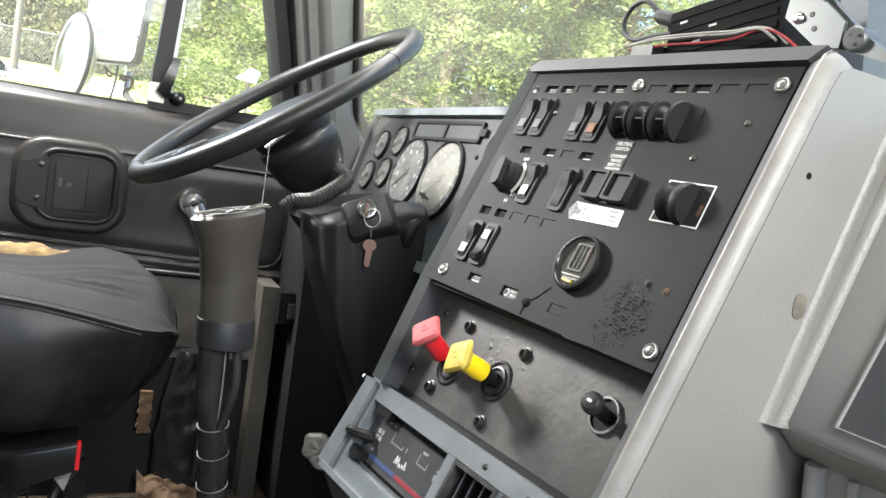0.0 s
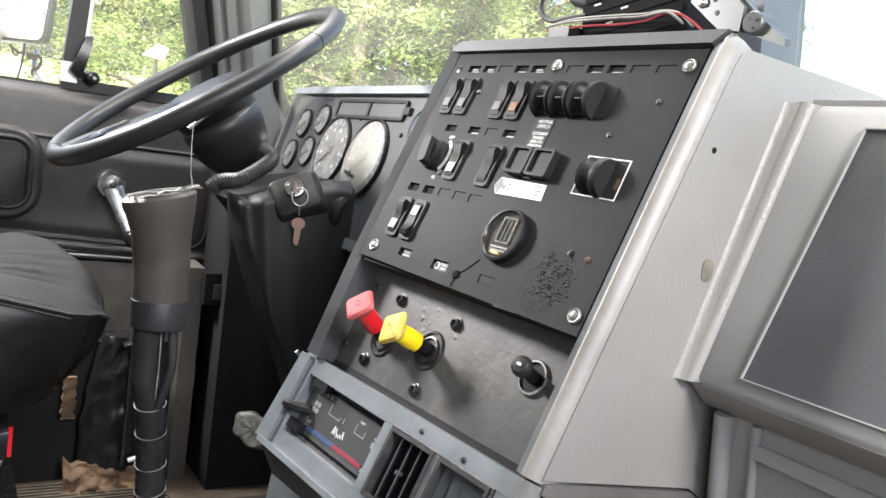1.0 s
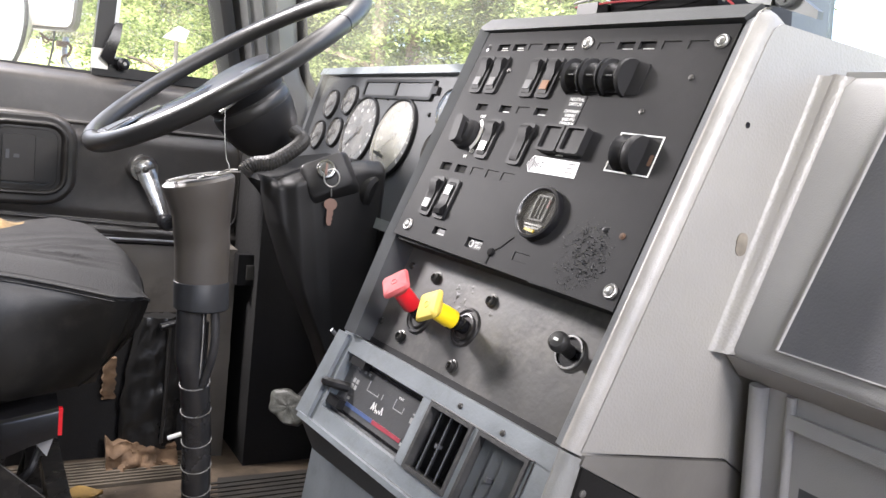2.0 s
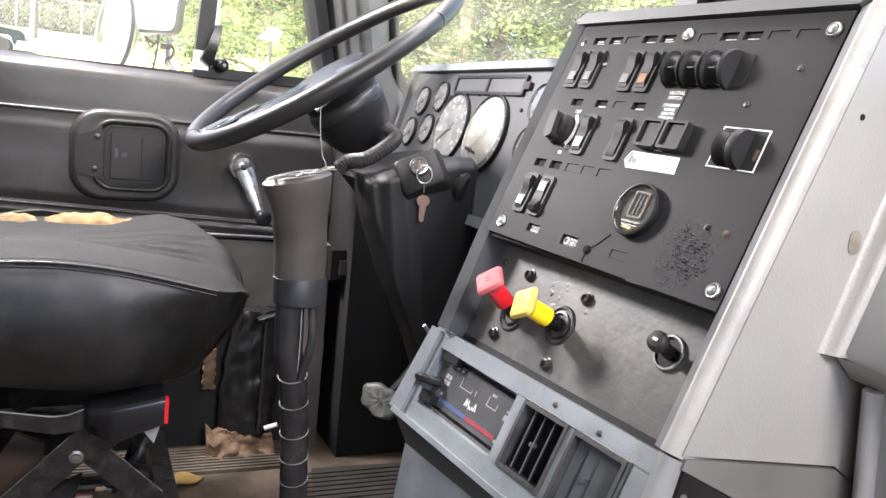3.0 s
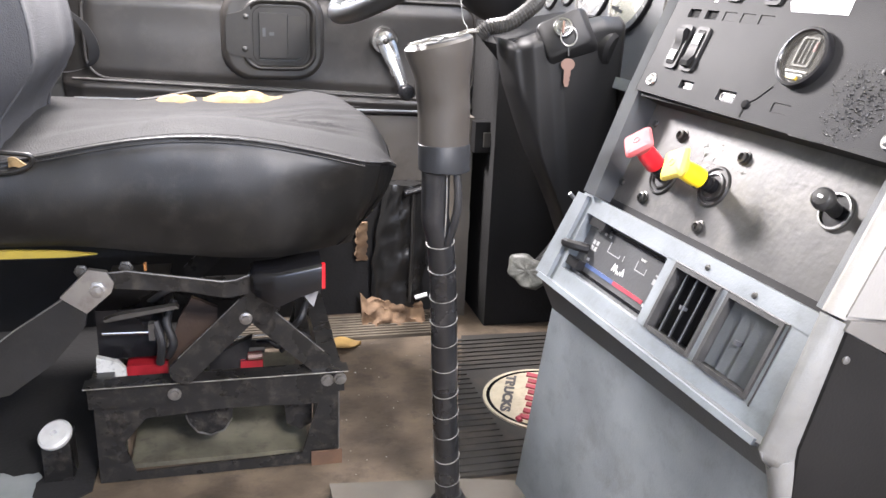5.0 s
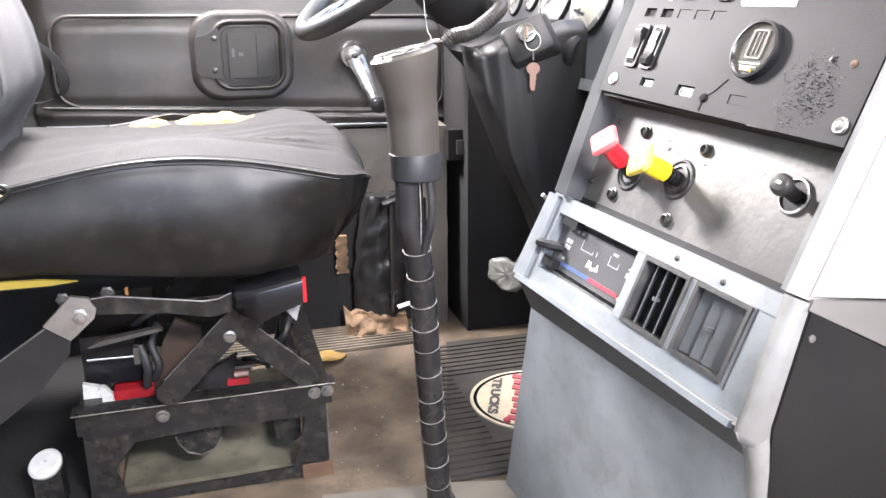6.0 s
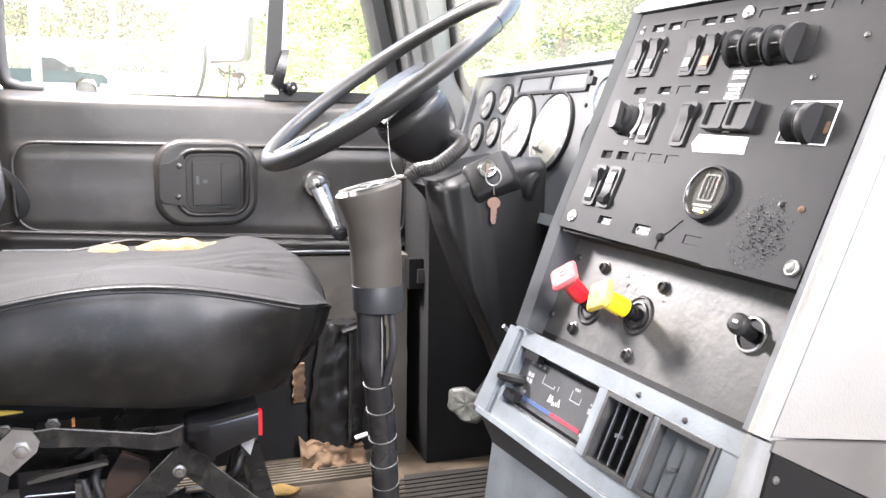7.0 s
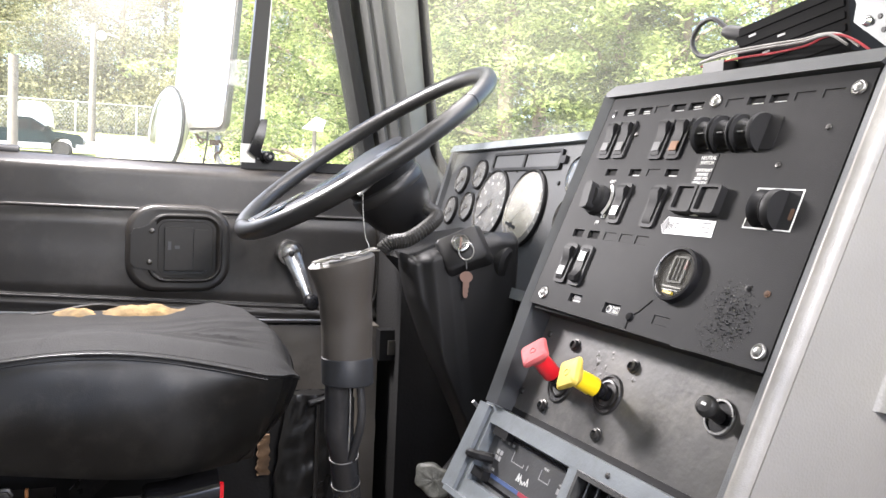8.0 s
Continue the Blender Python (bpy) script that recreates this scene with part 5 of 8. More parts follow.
box(rd, (0.062, -0.2235, -0.030), (0.120, -0.2190, -0.0294))
part("cold_scale", bl, M_BLUE, heat, "blue half of the temperature scale")
part("hot_scale", rd, M_REDINK, heat, "red half of the temperature scale")
for lo_, hi_ in (((0.028, -0.196), (0.052, -0.195)), ((0.028, -0.196), (0.0288, -0.184)), ((0.052, -0.196), (0.0528, -0.192)), ((0.060, -0.196), (0.0608, -0.190)), ((0.085, -0.197), (0.103, -0.196)), ((0.085, -0.197), (0.0858, -0.186)), ((0.103, -0.197), (0.1038, -0.190)),
                 ((0.010, -0.181), (0.014, -0.178)), ((0.020, -0.181), (0.024, -0.178)), ((-0.006, -0.181), (0.000, -0.179)), ((0.120, -0.200), (0.127, -0.194)), ((0.121, -0.191), (0.126, -0.189)), ((-0.004, -0.196), (0.001, -0.191)), ((0.003, -0.196), (0.008, -0.191)), ((-0.004, -0.203), (0.001, -0.198)), ((0.003, -0.203), (0.008, -0.198)), ((-0.001, -0.216), (0.004, -0.213)), ((0.121, -0.225), (0.126, -0.2215))):
    part("scale_mark", box(B(), (*lo_, -0.030), (*hi_, -0.0295)), M_FADED, heat)
words("vent_word", "VENT", 0.004, Matrix.Translation((0.093, -0.1835, -0.0296)), M_INK, heat)
lg = B()
for k, (a, b, c_) in enumerate(((0.050, -0.207, 0.0016), (0.056, -0.207, 0.0012), (0.062, -0.2085, 0.0012), (0.068, -0.2075, 0.0012), (0.074, -0.207, 0.0014))):
    a = 0.061 + (a - 0.062) * 0.75
    tube(lg, [(a - 0.0014, b - 0.0036, -0.0292), (a, b + (0.0045 if k in (0, 1, 4) else 0.0005), -0.0292), (a + 0.003, b - 0.003, -0.0292)], c_ * 0.5, 6)
part("maker_mark", lg, M_INK, heat, "white script maker's mark as plain strokes")
for (u, v, du) in ((-0.012, -0.172, 0.030), (-0.024, -0.225, 0.026)):
    nb = B()
    box(nb, (u, v - 0.0055, -0.031), (u + du, v + 0.0055, -0.019), 0.003)
    part("slider_knob", nb, M_BLACK, heat, "black slider knob")
tgl = B()
tube(tgl, curve_pts([(-0.036, -0.211, -0.020), (-0.024, -0.209, -0.008), (-0.012, -0.207, -0.012), (-0.004, -0.204, -0.028)], 5), [0.005] * 6 + [0.0055] * 5 + [0.006] * 5, 8)
part("lever_nub", tgl, M_BLACK, heat, "black control lever")


def vent(u0, u1, v0, v1, tilt, n, label):
    g = B()
    ring(g, [(u0 - 0.004, v0 - 0.004), (u1 + 0.004, v0 - 0.004), (u1 + 0.004, v1 + 0.004), (u0 - 0.004, v1 + 0.004)], [(u0, v0), (u1, v0), (u1, v1), (u0, v1)], -0.034, -0.0145, None, 0.001)
    vt = part("air_vent", g, M_GRIME, con, label)
    part("vent_back", box(B(), (u0, v0, -0.0355), (u1, v1, -0.0345)), M_CARPET, vt)
    for i in range(n):
        s = B()
        c = u0 + (i + 0.5) * (u1 - u0) / n
        hw = 0.48 * (u1 - u0) / n if tilt > 45 else 0.0085
        m = Matrix.Translation((c, 0, -0.0255)) @ Matrix.Rotation(radians(18 if tilt > 45 else -48), 4, "Y")
        box(s, (-min(hw, 0.0085), v0 + 0.001, -0.0007), (min(hw, 0.0085), v1 - 0.001, 0.0007), 0.0004, m, 1)
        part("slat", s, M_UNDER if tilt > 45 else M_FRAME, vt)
    box_ = B()
    box(box_, (u0 + 0.4 * (u1 - u0), (v0 + v1) / 2 - 0.002, -0.026), (u0 + 0.4 * (u1 - u0) + 0.003, (v0 + v1) / 2 + 0.002, -0.018), 0.001)
    part("vent_tab", box_, M_DARKPANEL, vt)


vent(0.160, 0.222, -0.233, -0.171, 22, 4, "open dark louvred air vent")
vent(0.239, 0.302, -0.233, -0.171, 72, 4, "closed blue-grey louvred air vent")
part("bezel_groove", tube(B(), [(0.154, -0.1660, -0.0168), (0.232, -0.1662, -0.0168), (0.310, -0.1664, -0.0168)], 0.0009, 6), M_GRIME, con, "grimy groove over the vents")
part("bezel_groove", tube(B(), [(0.310, -0.1664, -0.0168), (0.3105, -0.20, -0.0168), (0.311, -0.240, -0.0168)], 0.0008, 6), M_GRIME, con)
for u, v in ((0.196, -0.157), (0.262, -0.159)):
    part("screw", lathe(B(), [(0.0032, 0.0), (0.0026, 0.0014), (0.0, 0.0018)], Matrix.Translation((u, v, -0.017)), 10), M_BOLT, con)

# ---- passenger side of the dash ----
pd_ = thing("passenger_dash", "light grey grained dash side with a dark inset panel", "dash")
sd = B()
m_xz = Matrix(((1, 0, 0, 0), (0, 0, -1, 0), (0, 1, 0, 0), (0, 0, 0, 1)))
prism(sd, [(0.4340, 0.452), (0.5825, 0.7945), (0.588, 0.8035), (0.598, 0.8090), (0.80, 0.800), (0.80, 0.30), (0.60, 0.43)], -0.475, -0.4585, 0.0015, m_xz)
for vt_ in sd.verts:
    vt_.co.y += 0.0312 * (vt_.co.z - 0.585)
part("side_panel", sd, M_SIDE, pd_, "light grey grained side panel")
ld_ = B()
prism(ld_, [(0.413, 0.345), (0.434, 0.4405), (0.517, 0.3975), (0.80, 0.255), (0.80, 0.02), (0.428, 0.02)], -0.4585, -0.4505, 0.003, m_xz)
part("lower_side", ld_, M_LOWSIDE, pd_, "charcoal lower side panel")
part("side_band", prism(B(), [(0.4325, 0.4420), (0.4355, 0.4495), (0.60, 0.4275), (0.80, 0.2975), (0.80, 0.2570), (0.517, 0.3990)], -0.475, -0.4515, 0.001, m_xz), mat("grey_brown_band", (0.13, 0.125, 0.115), 0.55, var=0.25, scale=8), pd_, "grey-brown band under the side panel")
part("screw", lathe(B(), [(0.0034, 0.0), (0.003, 0.0015), (0.0, 0.0022)], Matrix.Translation((0.437, 0.4508, 0.4190)) @ Matrix.Rotation(radians(90), 4, "X"), 14), M_SCREW, pd_)
part("side_hole", lathe(B(), [(0.0028, 0.0), (0.0024, 0.0005), (0.0, 0.0005)], Matrix.Translation((0.571, 0.4626, 0.722)) @ Matrix.Rotation(radians(90), 4, "X"), 16), M_GLOSS, pd_)
part("worn_spot", prism(B(), rrect(0.583, -0.622, 0.013, 0.020, 0.006, 4), 0.0, 0.0008, 0, Matrix.Translation((0, 0.4595, 0)) @ Matrix.Rotation(radians(90), 4, "X") @ Matrix.Diagonal((1, -1, 1, 1))), mat("rubbed_brown_patch", (0.17, 0.15, 0.12), 0.7, var=0.3, scale=60), pd_, "rubbed brown spot")


def dash_x(z):
    return 0.573 + (z - 0.53) * 0.373


# sloping fascia with a rounded fold
fa = B()
secs = []
for z in (0.528, 0.535, 0.60, 0.70, 0.765, 0.776, 0.782):
    x = dash_x(z) + (0.006 if z < 0.53 else 0) + (0.010 if z > 0.77 else 0) + (0.012 if z > 0.78 else 0)
    sec = [(x + 0.034, 0.472, z), (x + 0.024, 0.460, z)]
    for a in range(0, 91, 15):
        r = 0.016
        sec.append((x + r - r * math.sin(radians(a)), 0.460 - r + r * math.cos(radians(a)) - 0.004, z))
    sec += [(x, 0.30, z), (x, -0.53, z), (x + 0.10, -0.53, z), (x + 0.10, 0.472, z)]
    secs.append(sec)
loft(fa, secs)
part("fascia", fa, M_FASCIA, pd_, "light grey sloping fascia", smooth=50)
part("fascia_rib", tube(B(), [(dash_x(z) + 0.0035, 0.4520, z) for z in np.linspace(0.530, 0.772, 12)], 0.0100, 14), M_SIDE, pd_, "pale rounded rib along the fascia edge", smooth=80)
fil = B()
loft(fil, [[(dash_x(z) + dx, y + 0.0312 * (z - 0.585) * (y > 0.4530), z) for dx, y in ((-0.014, 0.4588), (-0.0100, 0.4574), (-0.0080, 0.4540), (-0.0064, 0.4495), (-0.0036, 0.4450), (0.0035, 0.4418), (0.0120, 0.4428), (0.0120, 0.4680), (-0.014, 0.4680))] for z in np.linspace(0.530, 0.774, 14)])
part("fascia_fillet", fil, M_SIDE, pd_, "soft moulded fold into the fascia", smooth=60)
tp = B()
box(tp, (0.672, -0.53, 0.760), (0.80, 0.452, 0.779), 0.006)
part("fascia_top", tp, M_FASCIA, pd_, smooth=40)
slope = Matrix.Translation((dash_x(0.65) - 0.001, 0, 0.65)) @ Matrix.Rotation(math.atan(0.373), 4, "Y")
fr = B()
ring(fr, [(-0.1132, 0.4024), (-0.1132, -0.50), (0.1102, -0.50), (0.1102, 0.3874)], [(-0.112, 0.401), (-0.112, -0.49), (0.109, -0.49), (0.109, 0.386)], -0.002, 0.004, slope @ Matrix(((0, 0, -1, 0), (0, 1, 0, 0), (1, 0, 0, 0), (0, 0, 0, 1))), 0.001)
part("inset_frame", fr, M_FASCIA, pd_, "pale frame of the inset panel")
ins = B()
prism(ins, [(-0.112, 0.401), (-0.112, -0.49), (0.109, -0.49), (0.109, 0.386)], -0.002, 0.0012, 0, slope @ Matrix(((0, 0, -1, 0), (0, 1, 0, 0), (1, 0, 0, 0), (0, 0, 0, 1))))
part("inset_panel", ins, M_DARKPANEL, pd_, "dark charcoal inset panel")
under = B()
loft(under, [[(0.577, y, 0.528), (0.598, y, 0.508), (0.66, y, 0.504), (0.70, y, 0.528)] for y in (0.452, -0.53)])
part("under_ledge", under, M_FASCIA, pd_, "grey ledge under the fascia")
lowp = B()
loft(lowp, [[(0.602, y, 0.508), (0.632, y, 0.25), (0.70, y, 0.25), (0.70, y, 0.508)] for y in (0.430, -0.53)])
part("lower_fascia", lowp, M_FASCIA, pd_, "grey lower fascia")
rim = B()
for y, w in ((0.430, 0.016), (0.398, 0.008)):
    tube(rim, [(0.600, y, 0.506), (0.618, y, 0.36), (0.630, y, 0.25)], w * 0.55, 8)
box(rim, (0.598, -0.53, 0.480), (0.610, 0.398, 0.492), 0.003)
part("lower_frame", rim, M_FASCIA, pd_, smooth=50)
pocket = B()
loft(pocket, [[(0.606, y, 0.478), (0.630, y, 0.25), (0.640, y, 0.25), (0.640, y, 0.478)] for y in (0.385, -0.53)])
part("lower_pocket", pocket, M_FRAME, pd_, "dark lower pocket panel")

# ---- steering wheel and column ----
M_PADGREY = mat("horn_pad_grey", (0.019, 0.0188, 0.0187), 0.52, bump=0.1, grain=500, var=0.2)
WC = Vector((0.361, 1.310, 0.7555))
WN = Vector((-0.587, -0.028, 0.809)).normalized()
wx = Vector((0, 1, 0)).cross(WN).normalized()
wy = WN.cross(wx)
wm = Matrix((wx, wy, WN)).transposed().to_4x4()
wm.translation = WC
wheel = thing("steering_wheel", "large black steering wheel with silver-topped spokes", "steering wheel", wm)
R = 0.2365
rimb = B()
segs = 96
pts = []
for i in range(segs):
    a = 2 * math.pi * i / segs
    pts.append((R * math.cos(a), R * math.sin(a), 0))
tube(rimb, pts, 0.0142, 16, True)
rim_ = part("rim", rimb, M_RIM, wheel, "worn black rim", smooth=80)
for ang in (-58, 172):
    c = Vector((R * math.cos(radians(ang)), R * math.sin(radians(ang)), 0))
    t = Vector((-math.sin(radians(ang)), math.cos(radians(ang)), 0))
    part("rim_joint", tube(B(), [c - t * 0.0012, c + t * 0.0012], 0.0147, 16), M_GLOSS, rim_, "joint line in the rim")
for ang in (180, -72):
    sp = B()
    e1 = Vector((math.cos(radians(ang)), math.sin(radians(ang)), 0))
    e2 = Vector((-e1.y, e1.x, 0))
    secs = []
    for r, w_, z, th in ((0.030, 0.030, -0.020, 0.010), (0.09, 0.024, -0.016, 0.009), (0.16, 0.020, -0.008, 0.007), (0.205, 0.028, -0.002, 0.006), (0.232, 0.046, 0.0, 0.005)):
        w_ *= 1.20 if ang == 180 else 0.8
        c = e1 * r + Vector((0, 0, z))
        secs.append([c + e2 * a * w_ + Vector((0, 0, b * th)) for a, b in ((-1, -0.6), (1, -0.6), (1, 0.2), (0.7, 0.8), (-0.7, 0.8), (-1, 0.2))])
    loft(sp, secs)
    spk = part("spoke", sp, M_GLOSS, wheel, "silver-topped spoke" if ang == 180 else "black spoke", smooth=50)
    if ang == 180:
        for nm, mt, rows, lab in (("spoke_plate", M_CRANK, ((0.125, 0.010, -0.0030), (0.160, 0.013, 0.0004), (0.182, 0.026, 0.0032), (0.222, 0.036, 0.0056)), "bright plate on the spoke"),
                                  ("spoke_pocket", M_BLACK, ((0.172, 0.010, 0.0030), (0.188, 0.016, 0.0048), (0.212, 0.022, 0.0062)), "black pocket in the spoke plate")):
            inl = B()
            loft(inl, [[e1 * r + Vector((0, 0, z)) + e2 * a * w_ + Vector((0, 0, b)) for a, b in ((-1, -0.002), (1, -0.002), (1, 0.0012), (-1, 0.0012))] for r, w_, z in rows])
            part(nm, inl, mt, spk, lab)
hubp = B()
prism(hubp, rrect(0.0, 0.0, 0.108, 0.124, 0.045, 6), -0.045, -0.014, 0.010, None, 3, 0.84)
hub = part("horn_pad", hubp, M_PADGREY, wheel, "grey-black horn pad", smooth=50)
for k in range(4):
    part("pad_groove", box(B(), (-0.027 + 0.017 * k, -0.038, -0.0145), (-0.024 + 0.017 * k, 0.038, -0.0136), 0.0004), M_GLOSS, hub)
hl = B()
ring(hl, rrect(0.0, 0.0, 0.082, 0.096, 0.036, 6), rrect(0.0, 0.0, 0.079, 0.093, 0.034, 6), -0.0145, -0.0132)
part("pad_line", hl, M_ARM, hub, "thin bright line on the pad")

col = thing("steering_column", "black steering column with bell cover and ribbed cable conduit", "steering column")
bell_m = frame_to(WC, WC - WN)[0]
part("bell_cover", lathe(B(), [(0.040, 0.010), (0.064, 0.014), (0.069, 0.022), (0.0685, 0.034), (0.0640, 0.056), (0.0612, 0.060), (0.0628, 0.063), (0.0645, 0.074), (0.0630, 0.094), (0.0575, 0.118), (0.0480, 0.138), (0.037, 0.152), (0.028, 0.154)], bell_m, 40), M_BLACK, col, "black bell-shaped cover", smooth=35)
part("cover_ring", lathe(B(), [(0.0630, 0.0635), (0.0652, 0.066), (0.0658, 0.078), (0.0640, 0.082)], bell_m, 40), M_RIM, col, "glossy band round the cover")
part("column_tube", lathe(B(), [(0.031, 0.145), (0.031, 0.190), (0.034, 0.193), (0.034, 0.40)], bell_m, 28), M_FRAME, col, "grey column neck")
clip_ = B()
tube(clip_, curve_pts([WC + Vector((0.040, -0.058, -0.020)), WC + Vector((0.005, -0.075, -0.045)), WC + Vector((-0.025, -0.07, -0.075))], 6), 0.0035, 8)
part("signal_stalk", clip_, M_STEEL, col, "thin metal stalk under the wheel")
cond = curve_pts([(0.352, 1.150, 0.600), (0.362, 1.145, 0.612), (0.392, 1.150, 0.618), (0.425, 1.160, 0.637), (0.446, 1.178, 0.653), (0.444, 1.21, 0.664)], 14)
part("conduit", tube(B(), cond, [0.0118 if i % 2 else 0.0092 for i in range(len(cond))], 12), mat("conduit_grey_black", (0.03, 0.029, 0.027), 0.5, dirt=(0.12, 0.11, 0.10), dirt_amount=0.5, scale=30), col, "ribbed black cable conduit", smooth=20)
shr = B()
prism(shr, [(0.384, 0.588), (0.392, 0.597), (0.408, 0.600), (0.470, 0.626), (0.515, 0.634), (0.530, 0.600), (0.552, 0.42), (0.575, 0.20), (0.555, 0.20), (0.515, 0.38), (0.460, 0.50), (0.405, 0.566)], -1.25, -1.118, 0.012, m_xz, 4)
M_SHROUD = mat("satin_black_shroud", (0.0115, 0.0113, 0.0115), 0.48, bump=0.05, grain=500, spec=0.32, dirt=(0.02, 0.019, 0.018), dirt_amount=0.3)
shroud = part("shroud", shr, M_CARPET, col, "black moulded column shroud", smooth=50)
SHROUD_LEFT = [(0.20, 0.530), (0.35, 0.470), (0.435, 0.428), (0.535, 0.388), (0.575, 0.378), (0.60, 0.376)]
SHROUD_TOP = [(0.34, 0.590), (0.372, 0.600), (0.392, 0.596), (0.412, 0.604), (0.45, 0.618), (0.515, 0.634), (0.55, 0.634)]


def lin(tab, x):
    for (xa, va), (xb, vb) in zip(tab, tab[1:]):
        if x <= xb:
            return va + (vb - va) * max(0.0, (x - xa) / (xb - xa))
    return tab[-1][1]


def shroud_side(u, v):
    """Moulded near side of the shroud: two soft folds that run down and forwards."""
    z = 0.30 + 0.30 * v
    x0 = lin(SHROUD_LEFT, z)
    x = x0 + (0.552 - x0) * u ** 1.2
    z += (lin(SHROUD_TOP, x) - 0.60) * smoothstep(0.75, 1.0, v)
    c1 = 0.404 + 0.16 * max(0.0, 0.60 - z)
    c2 = c1 + 0.036
    fade = smoothstep(0.30, 0.48, z)
    y = 1.088 + 0.012 * fade * smoothstep(c1 + 0.008, c1 - 0.012, x) - 0.006 * fade * smoothstep(c2 - 0.010, c2 + 0.010, x)
    y += 0.035 * max(0.0, 1 - u / 0.14) ** 2.2 + 0.020 * smoothstep(0.955, 1.0, v) ** 2 + 0.02 * max(0.0, (u - 0.93) / 0.07) ** 2
    return Vector((x, y + 0.0015 * noise.noise(Vector((x * 20, 0, z * 14))), z))


part("shroud_cover", sheet(B(), shroud_side, 90, 60, (0, 0.012, 0)), M_SHROUD, col, "moulded shroud side with soft folds", smooth=70)
ign = B()
ig_c = Vector((0.4505, 1.082, 0.6195))
ig_n = Vector((-0.42, -0.86, 0.28)).normalized()
# turn the face so that its own y is up
ig_u = (Vector((0, 0, 1)) - ig_n * ig_n.z).normalized()
ig_r = ig_u.cross(ig_n)
ig_m = Matrix((ig_r, ig_u, ig_n)).transposed().to_4x4()
ig_m.translation = ig_c
rot_ = Matrix.Translation((-0.007, -0.006, 0)) @ Matrix.Rotation(radians(26), 4, "Z")
loft(ign, [rr3(0.010, -0.010, 0.082, 0.072, 0.010, -0.085), rr3(0.008, -0.008, 0.072, 0.060, 0.009, -0.014), rr3(0.006, -0.006, 0.064, 0.052, 0.008, -0.003), rr3(0.006, -0.006, 0.060, 0.048, 0.008, 0.0)], ig_m @ rot_)
igb = part("ignition_block", ign, M_SHROUD, col, "black ignition housing", smooth=60)
lk = B()
lathe(lk, [(0.0145, 0.0), (0.0145, 0.003), (0.0125, 0.006), (0.0100, 0.0065), (0.0098, 0.004), (0.0065, 0.004), (0.0060, 0.0065), (0.0, 0.0065)], ig_m @ Matrix.Translation((0.0, -0.002, 0)), 28)
part("ignition_lock", lk, M_CRANK, igb, "bright ignition lock")
stub = B()
cyl(stub, (0.500, 1.13, 0.600), (0.533, 1.085, 0.588), 0.026, 0.026, 24, 0.005)
part("switch_stub", stub, M_SHROUD, col, "round black switch housing")
keys = thing("key_ring", "worn brass key on a steel ring in the ignition lock", "key")
kc = ig_c + ig_n * 0.014 + Vector((0.010, 0, -0.016))
hd3 = B()
box(hd3, (-0.0012, -0.010, 0.004), (0.0012, 0.006, 0.020), 0.0008, ig_m @ Matrix.Translation((0.001, -0.003, 0)))
part("key_head", hd3, M_BRASS, keys)
rg = B()
tube(rg, [kc + Vector((0.0100 * math.cos(a), -0.004 * math.cos(a), 0.0125 * math.sin(a))) for a in np.linspace(0, 2 * math.pi, 33)[:-1]], 0.0011, 8, True)
part("steel_ring", rg, M_STEEL, keys)
k2 = kc + Vector((0.001, -0.002, -0.029))
ch = B()
tube(ch, [kc + Vector((0, -0.001, -0.013)), k2 + Vector((0, 0, 0.003))], 0.0014, 8)
part("ring_link", ch, M_BOLT, keys)
bk = B()
km = Matrix.Translation(k2) @ Matrix.Scale(0.84, 4) @ Matrix(((0.93, 0, 0.36, 0), (-0.36, 0, 0.93, 0), (0, 1, 0, 0), (0, 0, 0, 1)))
head = [(0.0112 * math.cos(radians(a)), -0.010 + 0.0100 * math.sin(radians(a))) for a in range(-62, 243, 20)]
prism(bk, head + [(-0.0052, -0.0195), (-0.0052, -0.040), (-0.0025, -0.046), (0.0025, -0.046), (0.0042, -0.041), (0.0030, -0.038), (0.0052, -0.035), (0.0038, -0.031), (0.0056, -0.027), (0.0052, -0.0195)], -0.001, 0.001, 0.0004, km, 1)
part("key_blade", bk, M_BRASS, keys, "worn brass key", smooth=None)

# ---- gear lever with a taped grip ----
gl_ = thing("gear_lever", "gear lever with a taupe taped grip and black wrapped shaft", "gear lever")


def oval(x0, x1, z, tilt=0.0, depth=None, n=20, y=0.86):
    cx, rx = (x0 + x1) / 2, (x1 - x0) / 2
    ry = depth if depth else rx * 0.9
    return [(cx + rx * math.cos(2 * math.pi * i / n), y + ry * math.sin(2 * math.pi * i / n), z + tilt * rx * math.cos(2 * math.pi * i / n)) for i in range(n)]


grip = B()
loft(grip, [oval(0.2025, 0.2590, 0.500), oval(0.2020, 0.2585, 0.505), oval(0.2005, 0.2580, 0.530), oval(0.1992, 0.2575, 0.5465), oval(0.1985, 0.2570, 0.5475), oval(0.1960, 0.2560, 0.570, 0.05), oval(0.1905, 0.2570, 0.588, 0.14), oval(0.1845, 0.2575, 0.603, 0.22), oval(0.1835, 0.2570, 0.609, 0.24), oval(0.1870, 0.2535, 0.612, 0.24)])
part("grip", grip, M_TAPE, gl_, "taupe taped grip with a flared top", smooth=40)
cap_ = B()
loft(cap_, [oval(0.1870, 0.2537, 0.6118, 0.24), oval(0.1885, 0.2520, 0.6136, 0.24), oval(0.2000, 0.2420, 0.6150, 0.24)])
part("grip_top", cap_, M_RUBBER, gl_, "dark wrapped top of the grip", smooth=40)
band = B()
